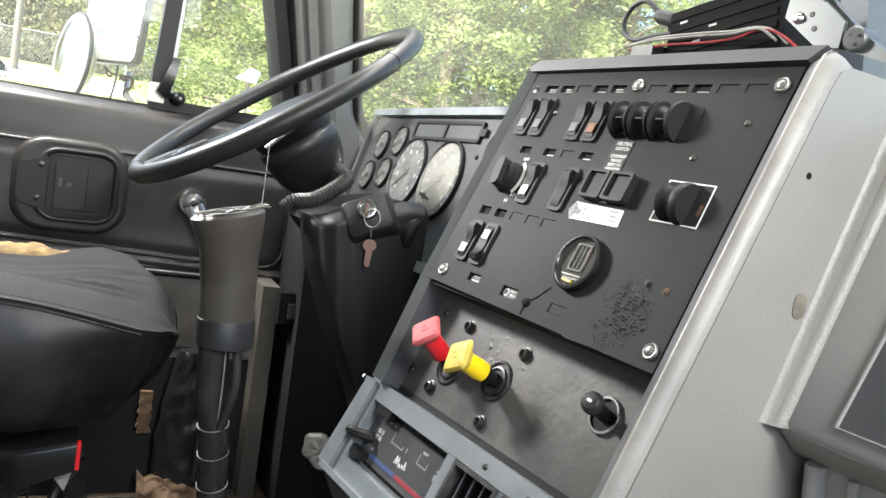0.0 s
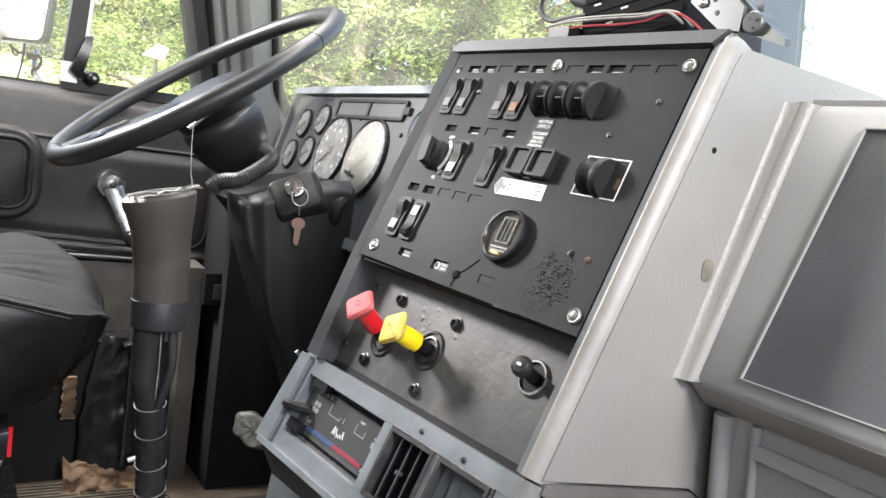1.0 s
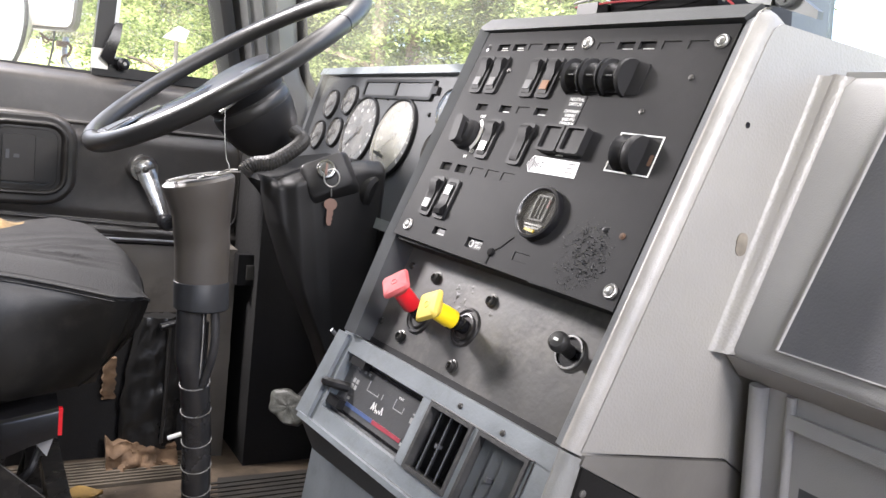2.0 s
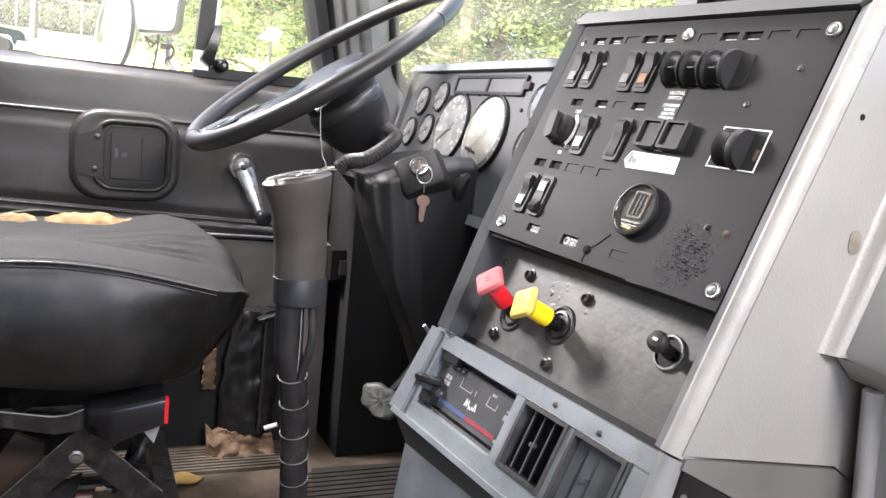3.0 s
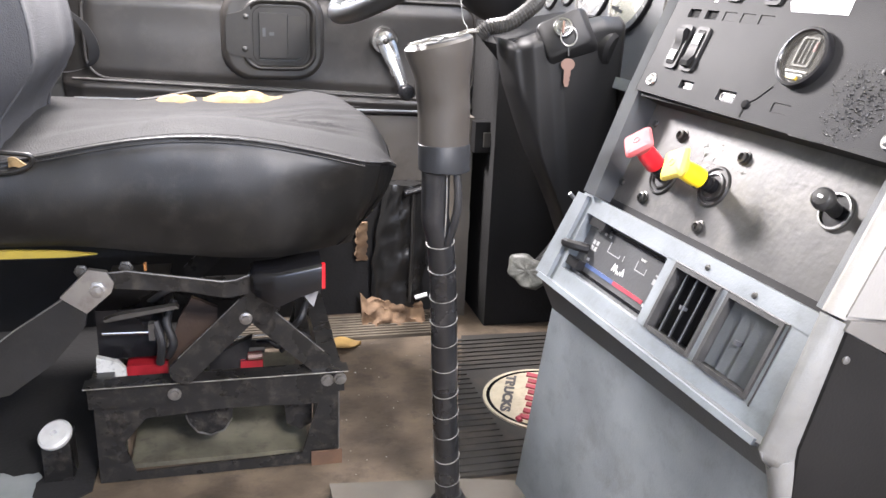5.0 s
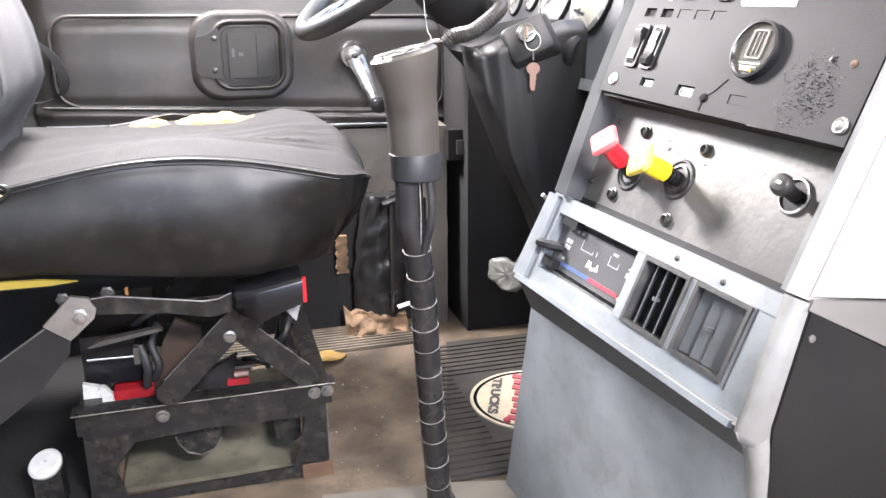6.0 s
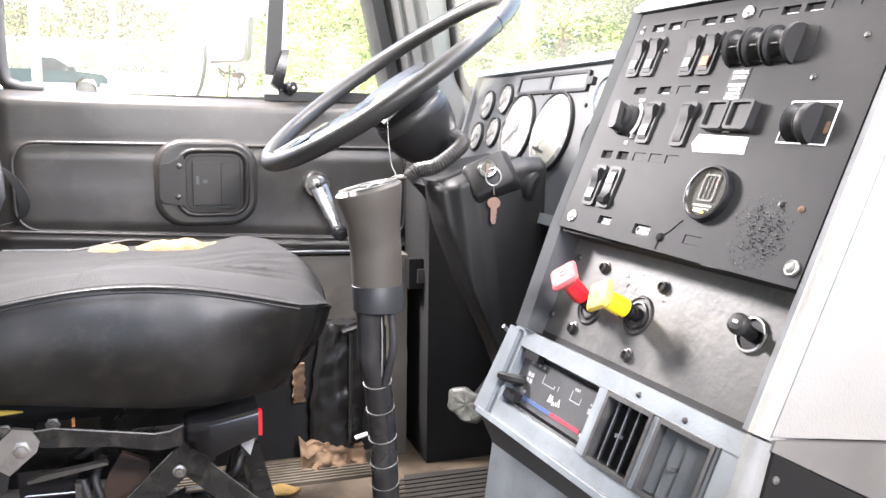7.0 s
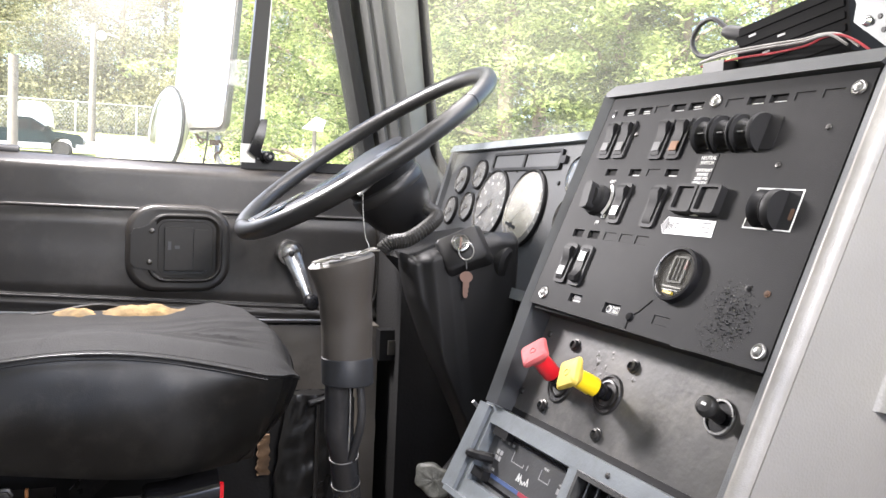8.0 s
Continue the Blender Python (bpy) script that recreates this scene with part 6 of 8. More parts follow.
loft(band, [oval(0.2050, 0.2600, 0.4715), oval(0.2030, 0.2615, 0.473), oval(0.2015, 0.2600, 0.501), oval(0.2030, 0.2590, 0.5025)])
part("grip_band", band, M_TAPEDARK, gl_, "dark shiny tape band", smooth=40)
foil = B()
rnd = random.Random(5)
for k in range(4):
    pts = []
    for i in range(9):
        t = i / 8
        x = 0.186 + 0.070 * t
        pts.append((x, 0.838 + 0.006 * k + 0.004 * rnd.uniform(-1, 1), 0.606 + 0.245 * (x - 0.2215) + 0.0085 + 0.003 * rnd.random()))
    tube(foil, pts, 0.0007 if k else 0.0010, 6)
part("cut_tape_edge", foil, M_STEEL, gl_, "bright frayed tape edge on top of the grip")
shaft = B()
ctr = [(0.2285, 0.475), (0.2300, 0.42), (0.2305, 0.394), (0.2365, 0.339), (0.2420, 0.25), (0.2480, 0.15), (0.2550, 0.05), (0.2580, 0.0)]
sp_ = curve_pts([(x, 0.86, z) for x, z in ctr], 6)
tube(shaft, [p - Vector((0.006 * smoothstep(0.39, 0.42, p.z), 0, 0)) for p in sp_], 0.0158, 18)
part("shaft", shaft, M_WRAP, gl_, "black wrapped shaft", smooth=60)
for z0, z1, dx, r in ((0.475, 0.392, -0.0005, 0.0008), (0.475, 0.388, 0.011, 0.0048)):
    cb = B()
    tube(cb, curve_pts([(0.2325 + dx, 0.846, z0), (0.2325 + dx * 1.1, 0.842, (z0 + z1) / 2), (0.2325 + dx * 0.3, 0.846, z1)], 6), r, 10)
    part("loose_hose", cb, M_WRAP if r > 0.003 else M_TAPEEDGE, gl_, smooth=60)


def shaft_x(z):
    for (xa, za), (xb, zb) in zip(ctr, ctr[1:]):
        if zb <= z <= za:
            return xa + (xb - xa) * (za - z) / (za - zb)
    return 0.23


z = 0.388
i = 0
while z > 0.03:
    rg = B()
    pts = [(shaft_x(z) + 0.0161 * math.cos(a), 0.86 + 0.0161 * math.sin(a), z - 0.0042 * math.cos(a + 2.2)) for a in np.linspace(0, 2 * math.pi, 25)[:-1]]
    tube(rg, pts, 0.0005 if i % 3 else 0.0007, 5, True)
    part("tape_edge", rg, M_TAPEEDGE, gl_)
    z -= 0.0310 + 0.004 * math.sin(i * 1.7)
    i += 1
part("boot", lathe(B(), [(0.030, 0.0), (0.028, 0.010), (0.020, 0.022), (0.0165, 0.030)], Matrix.Translation((0.2575, 0.86, 0.022)), 24), M_RUBBER, gl_, "black rubber boot at the floor")
M_STRING = mat("dull_grey_string", (0.05, 0.055, 0.048), 0.7)
cord = thing("string", "thin pale string hanging from the column to the lever", "string")
part("strand", tube(B(), curve_pts([(0.332, 1.20, 0.690), (0.318, 1.14, 0.655), (0.290, 1.02, 0.628), (0.262, 0.90, 0.624), (0.250, 0.862, 0.618)], 8), 0.0006, 6), M_STRING, cord)

# ---- pedal ----
pe = thing("brake_pedal", "worn grey brake pedal pad on a black arm", "pedal")
pn = Vector((-0.62, -0.66, 0.42)).normalized()
pu = (Vector((0.25, 0, 1)) - pn * pn.dot(Vector((0.25, 0, 1)))).normalized()
pm = Matrix((pu.cross(pn), pu, pn)).transposed().to_4x4()
pm.translation = (0.537, 1.37, 0.156)
pb = B()
secs = []
for s, w in ((0.90, -0.009), (1.0, -0.004), (1.0, 0.001), (0.93, 0.0045), (0.72, 0.006), (0.45, 0.0050), (0.15, 0.0065)):
    secs.append([pm @ Vector((s * (0.045 + 0.004 * math.sin(3 * a) + 0.003 * math.cos(5 * a)) * math.cos(a), s * (0.031 + 0.004 * math.cos(2 * a + 1) + 0.002 * math.sin(7 * a)) * math.sin(a), w + 0.003 * noise.noise(Vector((3 * math.cos(a), 3 * math.sin(a), s * 5))))) for a in np.linspace(0, 2 * math.pi, 41)[:-1]])
loft(pb, secs)
part("pad", pb, mat("worn_pedal_rubber", (0.070, 0.072, 0.064), 0.5, var=0.5, scale=30, bump=0.6, grain=120, dirt=(0.16, 0.155, 0.14), dirt_amount=0.7), pe, smooth=50)
part("arm", tube(B(), curve_pts([(0.548, 1.375, 0.158), (0.60, 1.40, 0.20), (0.66, 1.40, 0.30), (0.70, 1.40, 0.40)], 6), 0.010, 8), M_BLACK, pe)
brk = B()
tube(brk, curve_pts([(0.455, 1.02, 0.40), (0.47, 1.02, 0.385), (0.485, 1.02, 0.372)], 4), 0.003, 6)
wr = thing("loose_wire", "short bright wire end under the console", "wire")
part("wire_end", brk, M_GALV, wr)

# ---- driver's seat ----
seat = thing("driver_seat", "worn black vinyl and charcoal fabric truck seat with torn cushion", "seat")


def interp(tab, x):
    if x <= tab[0][0]:
        return tab[0][1]
    for (xa, va), (xb, vb) in zip(tab, tab[1:]):
        if x <= xb:
            t = (x - xa) / (xb - xa)
            t = t * t * (3 - 2 * t)
            return va + (vb - va) * t
    return tab[-1][1]


EDGE = [(-0.36, 0.452), (-0.171, 0.469), (-0.108, 0.477), (-0.034, 0.481), (0.03, 0.477), (0.083, 0.467), (0.132, 0.456), (0.196, 0.443)]
FRONT = [(1.0, 0.165), (1.004, 0.178), (1.012, 0.190), (1.03, 0.203), (1.08, 0.221), (1.25, 0.232), (1.4, 0.212), (1.5, 0.168)]


EDGE_FIT = np.polyfit([p[0] for p in EDGE], [p[1] for p in EDGE], 4)


def top_z(x, y):
    e = float(np.polyval(EDGE_FIT, x))
    t = (y - 1.0) / 0.5
    z = e + (0.462 - e) * smoothstep(0.15, 0.75, t)
    z += 0.012 * math.exp(-((t - 0.16) / 0.13) ** 2) * smoothstep(-0.3, 0.0, x)
    z += 0.016 * smoothstep(0.02, 0.16, x) * smoothstep(0.10, 0.45, t)
    z += smoothstep(0.0, 0.2, t) * (0.0014 * noise.noise(Vector((x * 28, y * 9, 0.3))) + 0.0035 * noise.noise(Vector((x * 9, y * 14, 5))))
    z -= smoothstep(0.02, 0.12, t) * 0.003 * math.exp(-((y - 1.13 - 0.5 * (x + 0.07)) / 0.012) ** 2) * smoothstep(-0.1, 0.0, x) + smoothstep(0.02, 0.12, t) * 0.0025 * math.exp(-((x + 0.11 - 0.08 * (y - 1.0)) / 0.006) ** 2)
    for y0, sl, wd, dp in ((1.115, 0.10, 0.006, 0.0022), (1.150, 0.16, 0.005, 0.0026), (1.195, 0.22, 0.007, 0.0024), (1.255, 0.14, 0.006, 0.0020), (1.33, 0.05, 0.008, 0.0020)):
        yc = y0 + sl * (x - 0.05) + 0.008 * noise.noise(Vector((x * 11, y0 * 9, 2)))
        z += 1.9 * dp * (math.exp(-((y - yc) / wd) ** 2) - 0.8 * math.exp(-((y - yc - 1.6 * wd) / wd) ** 2)) * smoothstep(-0.12, 0.02, x) * smoothstep(0.21, 0.13, x)
    return z


def cush_top(u, v):
    y = 1.0 + 0.5 * v ** 1.3
    xf = interp(FRONT, y)
    x = -0.36 + (xf + 0.36) * (1 - (1 - u) ** 1.35)
    z = top_z(x, y)
    t = (y - 1.0) / 0.5
    z -= 0.032 * smoothstep(0.80, 1.0, u) ** 3.4 * smoothstep(0.0, 0.25, t)
    z -= 0.02 * smoothstep(0.94, 1.0, t) ** 2
    return Vector((x, y, z))


ct = B()
sheet(ct, cush_top, 110, 130, (0, 0, -0.004))
part("cushion_top", ct, M_FABRIC, seat, "charcoal woven fabric cushion top", smooth=60)
# outline of the cushion: near side, rounded corner, front
rim_path = [Vector((x, 1.0, 0)) for x in np.linspace(-0.36, 0.165, 70)] + [Vector((interp(FRONT, y), y, 0)) for y in list(np.linspace(1.002, 1.04, 12)) + list(np.linspace(1.05, 1.5, 28))]


def edge_at(p):
    t = (p.y - 1.0) / 0.5
    return top_z(p.x, p.y) - 0.032 * smoothstep(0.0, 0.25, t) - 0.02 * smoothstep(0.94, 1.0, t) ** 2


cs = B()
rows_ = []
for i, p in enumerate(rim_path):
    a_, b_ = rim_path[max(0, i - 1)], rim_path[min(len(rim_path) - 1, i + 1)]
    d_ = (b_ - a_).normalized()
    out = Vector((d_.y, -d_.x, 0))
    front = smoothstep(0.05, 0.195, p.x) * 1.0
    zt = edge_at(p) - 0.001
    zb = 0.352 - 0.024 * smoothstep(-0.22, 0.03, p.x)
    col_ = []
    for j in range(27):
        v = j / 26
        z = zb + (zt - zb) * v
        off = 0.014 * (1 - 0.75 * front) * math.sin(math.pi * min(1.0, v * 1.04)) ** 0.75 - 0.062 * front * (1 - v) ** 1.3 - 0.006 * (1 - v) ** 6
        q_ = p + out * (off + 0.0035 * noise.noise(Vector((p.x * 13, p.y * 13, z * 18))))
        col_.append(cs.verts.new((q_.x, q_.y, z)))
    rows_.append(col_)
for i in range(len(rows_) - 1):
    for j in range(26):
        cs.faces.new((rows_[i][j], rows_[i + 1][j], rows_[i + 1][j + 1], rows_[i][j + 1]))
part("cushion_side", cs, M_SEATBLACK, seat, "black vinyl cushion side with dusty scuffs", smooth=70)
pip = [(p.x, p.y - 0.0012, edge_at(p) + 0.0002) for p in rim_path[:80]]
part("piping", tube(B(), pip, 0.0015, 8), M_PIPING, seat, "thin piping along the cushion edge", smooth=80)
pip = [(p.x, p.y - 0.0032, edge_at(p) - 0.0050) for p in rim_path[:70]]
part("stitch_line", tube(B(), pip, 0.0009, 6), M_PIPING, seat, "stitched seam under the piping", smooth=80)
pip2 = [(x, 1.014, top_z(x, 1.014) - 0.0002) for x in np.linspace(-0.36, 0.15, 50)]
part("stitch_line", tube(B(), pip2, 0.0008, 6), M_FABRIC, seat, smooth=80)
pan_ = B()
box(pan_, (-0.36, 1.06, 0.318), (0.085, 1.45, 0.345), 0.008)
part("seat_pan", pan_, M_CARPET, seat, "black steel seat pan")
for x0, x1, zh, sd in ((-0.118, -0.050, 0.012, 1), (-0.045, 0.134, 0.019, 2)):
    tear = B()
    secs = []
    for i in range(41):
        t = i / 40
        x = x0 + (x1 - x0) * t
        hgt = zh * max(0.10, math.sin(math.pi * t ** (0.72 if sd == 2 else 1.0)) ** (1.0 if sd == 2 else 0.75) * (0.8 + 0.5 * noise.noise(Vector((x * 34, sd, 0)))))
        yc = 1.442 + 0.010 * noise.noise(Vector((x * 25, sd, 5)))
        sec = []
        for k in range(13):
            s = k / 12
            lump = 0.0035 * noise.noise(Vector((x * 70, s * 5, sd * 3)))
            sec.append((x + 0.003 * noise.noise(Vector((x * 50, s * 4, 8))), yc - 0.022 + 0.062 * s + lump, 0.450 + (0.012 + hgt) * math.sin(math.pi * s) ** 0.55 + lump))
        secs.append(sec)
    loft(tear, secs)
    part("torn_foam", tear, M_FOAM, seat, "exposed tan foam in a tear", smooth=35)
flap = B()
tube(flap, curve_pts([(-0.150, 1.455, 0.461), (-0.118, 1.462, 0.464), (-0.08, 1.478, 0.470), (-0.05, 1.478, 0.474), (-0.02, 1.480, 0.471)], 6), 0.0032, 6)
part("torn_flap", flap, M_SEATBLACK, seat, "torn black cover edge")
frg = B()
sheet(frg, lambda u, v: Vector((-0.240 + 0.020 * u, 0.985 - 0.002 * math.sin(3.1 * u), 0.452 + 0.011 * v * (1 - 0.6 * u * u) + 0.002 * math.sin(5 * u))), 10, 5, (0, 0.004, 0))
part("side_tear", frg, M_FOAM, seat, "small tear with tan foam in the cushion side")


part("tear_edge", tube(B(), curve_pts([(-0.252, 0.986, 0.470), (-0.236, 0.983, 0.469), (-0.216, 0.983, 0.466), (-0.218, 0.984, 0.455), (-0.236, 0.984, 0.448), (-0.255, 0.986, 0.446)], 6), 0.0028, 8), M_SEATBLACK, seat, "curled black edge of the tear", smooth=80)


def backrest(u, v):
    """Front and sides of the backrest as one rounded shell."""
    a = math.pi * (u - 0.5)
    y = 1.25 + 0.232 * math.copysign(abs(math.sin(a)) ** 0.55, a)
    z = 0.45 + 0.72 * v
    depth = 0.125 * abs(math.cos(a)) ** 0.45
    lean = -0.24 * (z - 0.5)
    x = -0.372 + depth + lean + 0.040 * math.exp(-((z - 0.63) / 0.13) ** 2) - 0.050 * smoothstep(0.56, 0.46, z)
    x += 0.010 * math.exp(-((abs(y - 1.25) - 0.15) / 0.03) ** 2) + 0.003 * noise.noise(Vector((y * 12, z * 9, 1)))
    return Vector((x, y, z))


bkr = B()
sheet(bkr, backrest, 60, 40, (-0.03, 0, 0))
part("backrest", bkr, M_BACKFAB, seat, "grey fabric backrest", smooth=60)
for ys in (1.098, 1.40):
    part("back_seam", tube(B(), [backrest(0.5 + math.asin(math.copysign((abs(ys - 1.25) / 0.232) ** (1 / 0.55), ys - 1.25)) / math.pi, k / 20) + Vector((-0.0005, 0, 0)) for k in range(21)], 0.0022, 6), M_BACKFAB, seat, smooth=80)
bks = B()
box(bks, (-0.56, 1.03, 0.40), (-0.425, 1.47, 0.74), 0.02)
part("backrest_shell", bks, M_SEATBLACK, seat)
part("yellow_tag", prism(B(), [(-0.34, 0.353), (-0.34, 0.3405), (-0.19, 0.3395), (-0.158, 0.342), (-0.20, 0.3475)], -1.004, -0.9985, 0.0005, m_xz), mat("dirty_yellow_tag", (0.27, 0.20, 0.025), 0.5, dirt=(0.12, 0.10, 0.05), dirt_amount=0.6), seat, "yellow tag strip under the cushion")

# suspension base
ba = thing("seat_base", "black greasy steel scissor suspension base under the seat", "seat base")
for y in (1.032, 1.415):
    part("frame_rail", box(B(), (-0.192, y, 0.116), (0.145, y + 0.028, 0.1480), 0.002), M_BASE, ba, "black angle-steel rail with worn edges")
for x in (-0.1905, 0.1155):
    part("frame_rail", box(B(), (x, 1.0605, 0.1185), (x + 0.028, 1.4145, 0.1460), 0.002), M_BASE, ba)
part("frame_flange", box(B(), (-0.196, 1.024, 0.1483), (0.150, 1.050, 0.1508), 0.0008), M_BASE, ba, "worn top flange")
part("worn_edge", tube(B(), [(-0.195, 1.0238, 0.1496), (-0.05, 1.0236, 0.1497), (0.149, 1.0238, 0.1496)], 0.0010, 6), M_WORN, ba, "bare metal edge of the flange")
for y, side_y in ((1.034, -1), (1.440, 1)):
    sd_ = B()
    outer = [(-0.186, 0.002), (0.138, 0.002), (0.138, 0.1155), (0.0, 0.1155), (-0.186, 0.1155), (-0.186, 0.06)]
    inner = [(-0.140, 0.014), (0.086, 0.020), (0.108, 0.098), (-0.020, 0.102), (-0.122, 0.096), (-0.152, 0.06)]
    ring(sd_, outer, inner, -(y + 0.004), -y, m_xz, 0.001)
    part("side_plate", sd_, M_BASE, ba, "black side plate with a long cut-out")
for x in (-0.180, 0.104):
    for y in (1.0392, 1.4120):
        part("leg_post", box(B(), (x, y, 0.0), (x + 0.028, y + 0.026, 0.1150), 0.003), M_BASE, ba)
part("hanging_tab", prism(B(), [(-0.076, 0.128), (-0.004, 0.128), (-0.010, 0.070), (-0.022, 0.052), (-0.040, 0.046), (-0.058, 0.052), (-0.070, 0.068)], -1.070, -1.064, 0.002, m_xz), M_BASE, ba, "black hanging bracket tab")
part("hanging_tab", prism(B(), [(0.058, 0.128), (0.102, 0.128), (0.102, 0.050), (0.086, 0.040), (0.066, 0.052)], -1.072, -1.066, 0.002, m_xz), M_BASE, ba)
part("rust_patch", box(B(), (0.098, 1.030, 0.0), (0.142, 1.033, 0.022), 0.001), M_RUST, ba, "rusty foot")
for x, z in ((-0.083, 0.131), (0.121, 0.135), (0.139, 0.136)):
    part("bolt", lathe(B(), [(0.009, 0.0), (0.009, 0.002), (0.0062, 0.0025), (0.0058, 0.007), (0.0, 0.0075)], Matrix.Translation((x, 1.031, z)) @ Matrix.Rotation(radians(90), 4, "X"), 12), M_WORN, ba)


def flat_arm(name, p, q, w, y, th, m_, label):
    p, q = Vector((p[0], 0, p[1])), Vector((q[0], 0, q[1]))
    d = (q - p).normalized()
    n_ = Vector((-d.z, 0, d.x))
    bm = B()
    pts = []
    for c, s in ((p, -1), (q, 1)):
        for a in (-60, -20, 20, 60) if s > 0 else (120, 160, 200, 240):
            k = c + (d * math.cos(radians(a)) + n_ * math.sin(radians(a))) * w
            pts.append((k.x, k.z))
    prism(bm, pts, -(y + th), -y, 0.002, m_xz)
    ob = part(name, bm, m_, ba, label)
    if y < 1.1:
        a_, b_ = (p, q) if n_.z > 0 else (q, p)
        s_ = 1 if n_.z > 0 else -1
        rnd_ = random.Random(int(1000 * abs(p.x)))
        line = [a_.lerp(b_, t) + n_ * s_ * w * 0.87 + Vector((0, y + 0.0012 + 0.0006 * rnd_.random(), 0)) for t in np.linspace(0.06, 0.97, 14)]
        part("worn_edge", tube(B(), line, [0.0005 + 0.0007 * rnd_.random() for _ in line], 6), M_WORN, ob, "bare worn edge")
    return ob


flat_arm("scissor_arm", (-0.068, 0.169), (0.020, 0.255), 0.020, 1.020, 0.007, M_BASE, "black scissor arm")
flat_arm("scissor_arm", (0.108, 0.165), (0.020, 0.250), 0.018, 1.030, 0.007, M_BASE, "black scissor arm")
flat_arm("scissor_arm", (-0.068, 0.169), (0.020, 0.255), 0.020, 1.42, 0.007, M_BASE, "black scissor arm")
flat_arm("scissor_arm", (0.108, 0.165), (0.020, 0.250), 0.018, 1.43, 0.007, M_BASE, "black scissor arm")
part("pivot_bolt", lathe(B(), [(0.0085, 0.0), (0.0085, 0.003), (0.0055, 0.004), (0.005, 0.008), (0.0, 0.0085)], Matrix.Translation((0.013, 1.019, 0.240)) @ Matrix.Rotation(radians(90), 4, "X"), 12), M_WORN, ba)
up_ = B()
prism(up_, [(0.028, 0.315), (0.095, 0.318), (0.100, 0.296), (0.062, 0.262), (0.040, 0.230), (0.012, 0.240), (0.018, 0.300)], -1.028, -1.018, 0.002, m_xz)
part("upper_bracket", up_, M_BASE, ba, "black upper bracket")
lev = B()
secs = []
for x, zt, zb, yn, yf in ((0.020, 0.3125, 0.288, 0.992, 1.012), (0.026, 0.3150, 0.284, 0.982, 1.016), (0.052, 0.3165, 0.270, 0.974, 1.018), (0.080, 0.3220, 0.283, 0.972, 1.018), (0.108, 0.3270, 0.292, 0.973, 1.014)):
    secs.append([(x, yn + 0.002, zb), (x, yn, zt - 0.006), (x, yn + 0.003, zt - 0.001), (x, yn + 0.006, zt), (x, yf - 0.004, zt + 0.006), (x, yf, zt + 0.002), (x, yf, zb)])
loft(lev, secs)
part("height_lever", lev, M_GLOSS, ba, "glossy black paddle lever", smooth=60)
part("lever_tip", box(B(), (0.1082, 0.9735, 0.294), (0.1125, 0.982, 0.326), 0.0015), M_RED, ba, "bright red end of the lever")
part("perforated_tab", prism(B(), [(0.078, 0.284), (0.111, 0.288), (0.101, 0.253)], -1.016, -1.013, 0.001, m_xz), M_GALV, ba, "pale metal tab")
part("tab_hole", cyl(B(), (0.098, 1.0131, 0.276), (0.098, 1.0121, 0.276), 0.0040, 0.0034, 8), M_BLACK, ba)
rail = B()
tube(rail, [(-0.160, 1.00, 0.316), (-0.127, 1.0, 0.3185), (-0.015, 1.0, 0.2995), (0.002, 1.0, 0.3005), (0.024, 1.0, 0.3085)], 0.0017, 8)
part("link_plate", prism(B(), [(-0.158, 0.314), (-0.127, 0.3175), (-0.015, 0.2985), (0.002, 0.2995), (0.023, 0.307), (0.019, 0.281), (-0.010, 0.277), (-0.060, 0.288), (-0.142, 0.296)], -1.006, -1.001, 0.001, m_xz), M_BASE, ba, "black link plate under the seat")
part("link_rod", rail, M_ARM, ba, "bent bright link rod")
brk_ = B()
prism(brk_, [(-0.205, 0.288), (-0.170, 0.323), (-0.150, 0.319), (-0.142, 0.304), (-0.146, 0.292), (-0.176, 0.266)], -1.006, -0.998, 0.002, m_xz)
part("arm_bracket", brk_, M_STEEL, ba, "bare steel bracket")
arm_ = B()
prism(arm_, [(-0.205, 0.283), (-0.177, 0.266), (-0.181, 0.246), (-0.221, 0.199), (-0.275, 0.160), (-0.330, 0.150), (-0.320, 0.200), (-0.262, 0.245)], -1.012, -1.004, 0.002, m_xz)
part("rear_arm", arm_, mat("dusty_black_arm", (0.010, 0.0097, 0.0093), 0.5, var=0.5, scale=14, dirt=(0.026, 0.024, 0.022), dirt_amount=0.7), ba, "dusty black rear arm")
part("worn_edge", tube(B(), [(-0.204, 1.0035, 0.2835), (-0.262, 1.0035, 0.2455), (-0.320, 1.0035, 0.2005)], 0.0009, 6), M_WORN, ba)
part("worn_edge", tube(B(), [(0.1376, 1.0338, 0.004), (0.1376, 1.0338, 0.07), (0.1376, 1.0338, 0.114)], 0.0010, 6), M_WORN, ba)
part("bracket_bolt", lathe(B(), [(0.0105, 0.0), (0.0105, 0.003), (0.0072, 0.004), (0.0066, 0.009), (0.0, 0.010)], Matrix.Translation((-0.161, 0.998, 0.297)) @ Matrix.Rotation(radians(90), 4, "X"), 6), M_STEEL, ba)
part("air_box", box(B(), (-0.186, 1.110, 0.152), (-0.098, 1.30, 0.224), 0.010), M_GLOSS, ba, "glossy black air valve box")
part("bright_rod", cyl(B(), (-0.176, 1.088, 0.200), (-0.111, 1.088, 0.198), 0.0028), M_CHROME, ba)
part("rod_clip", box(B(), (-0.116, 1.082, 0.188), (-0.108, 1.095, 0.212), 0.002), M_ARM, ba)
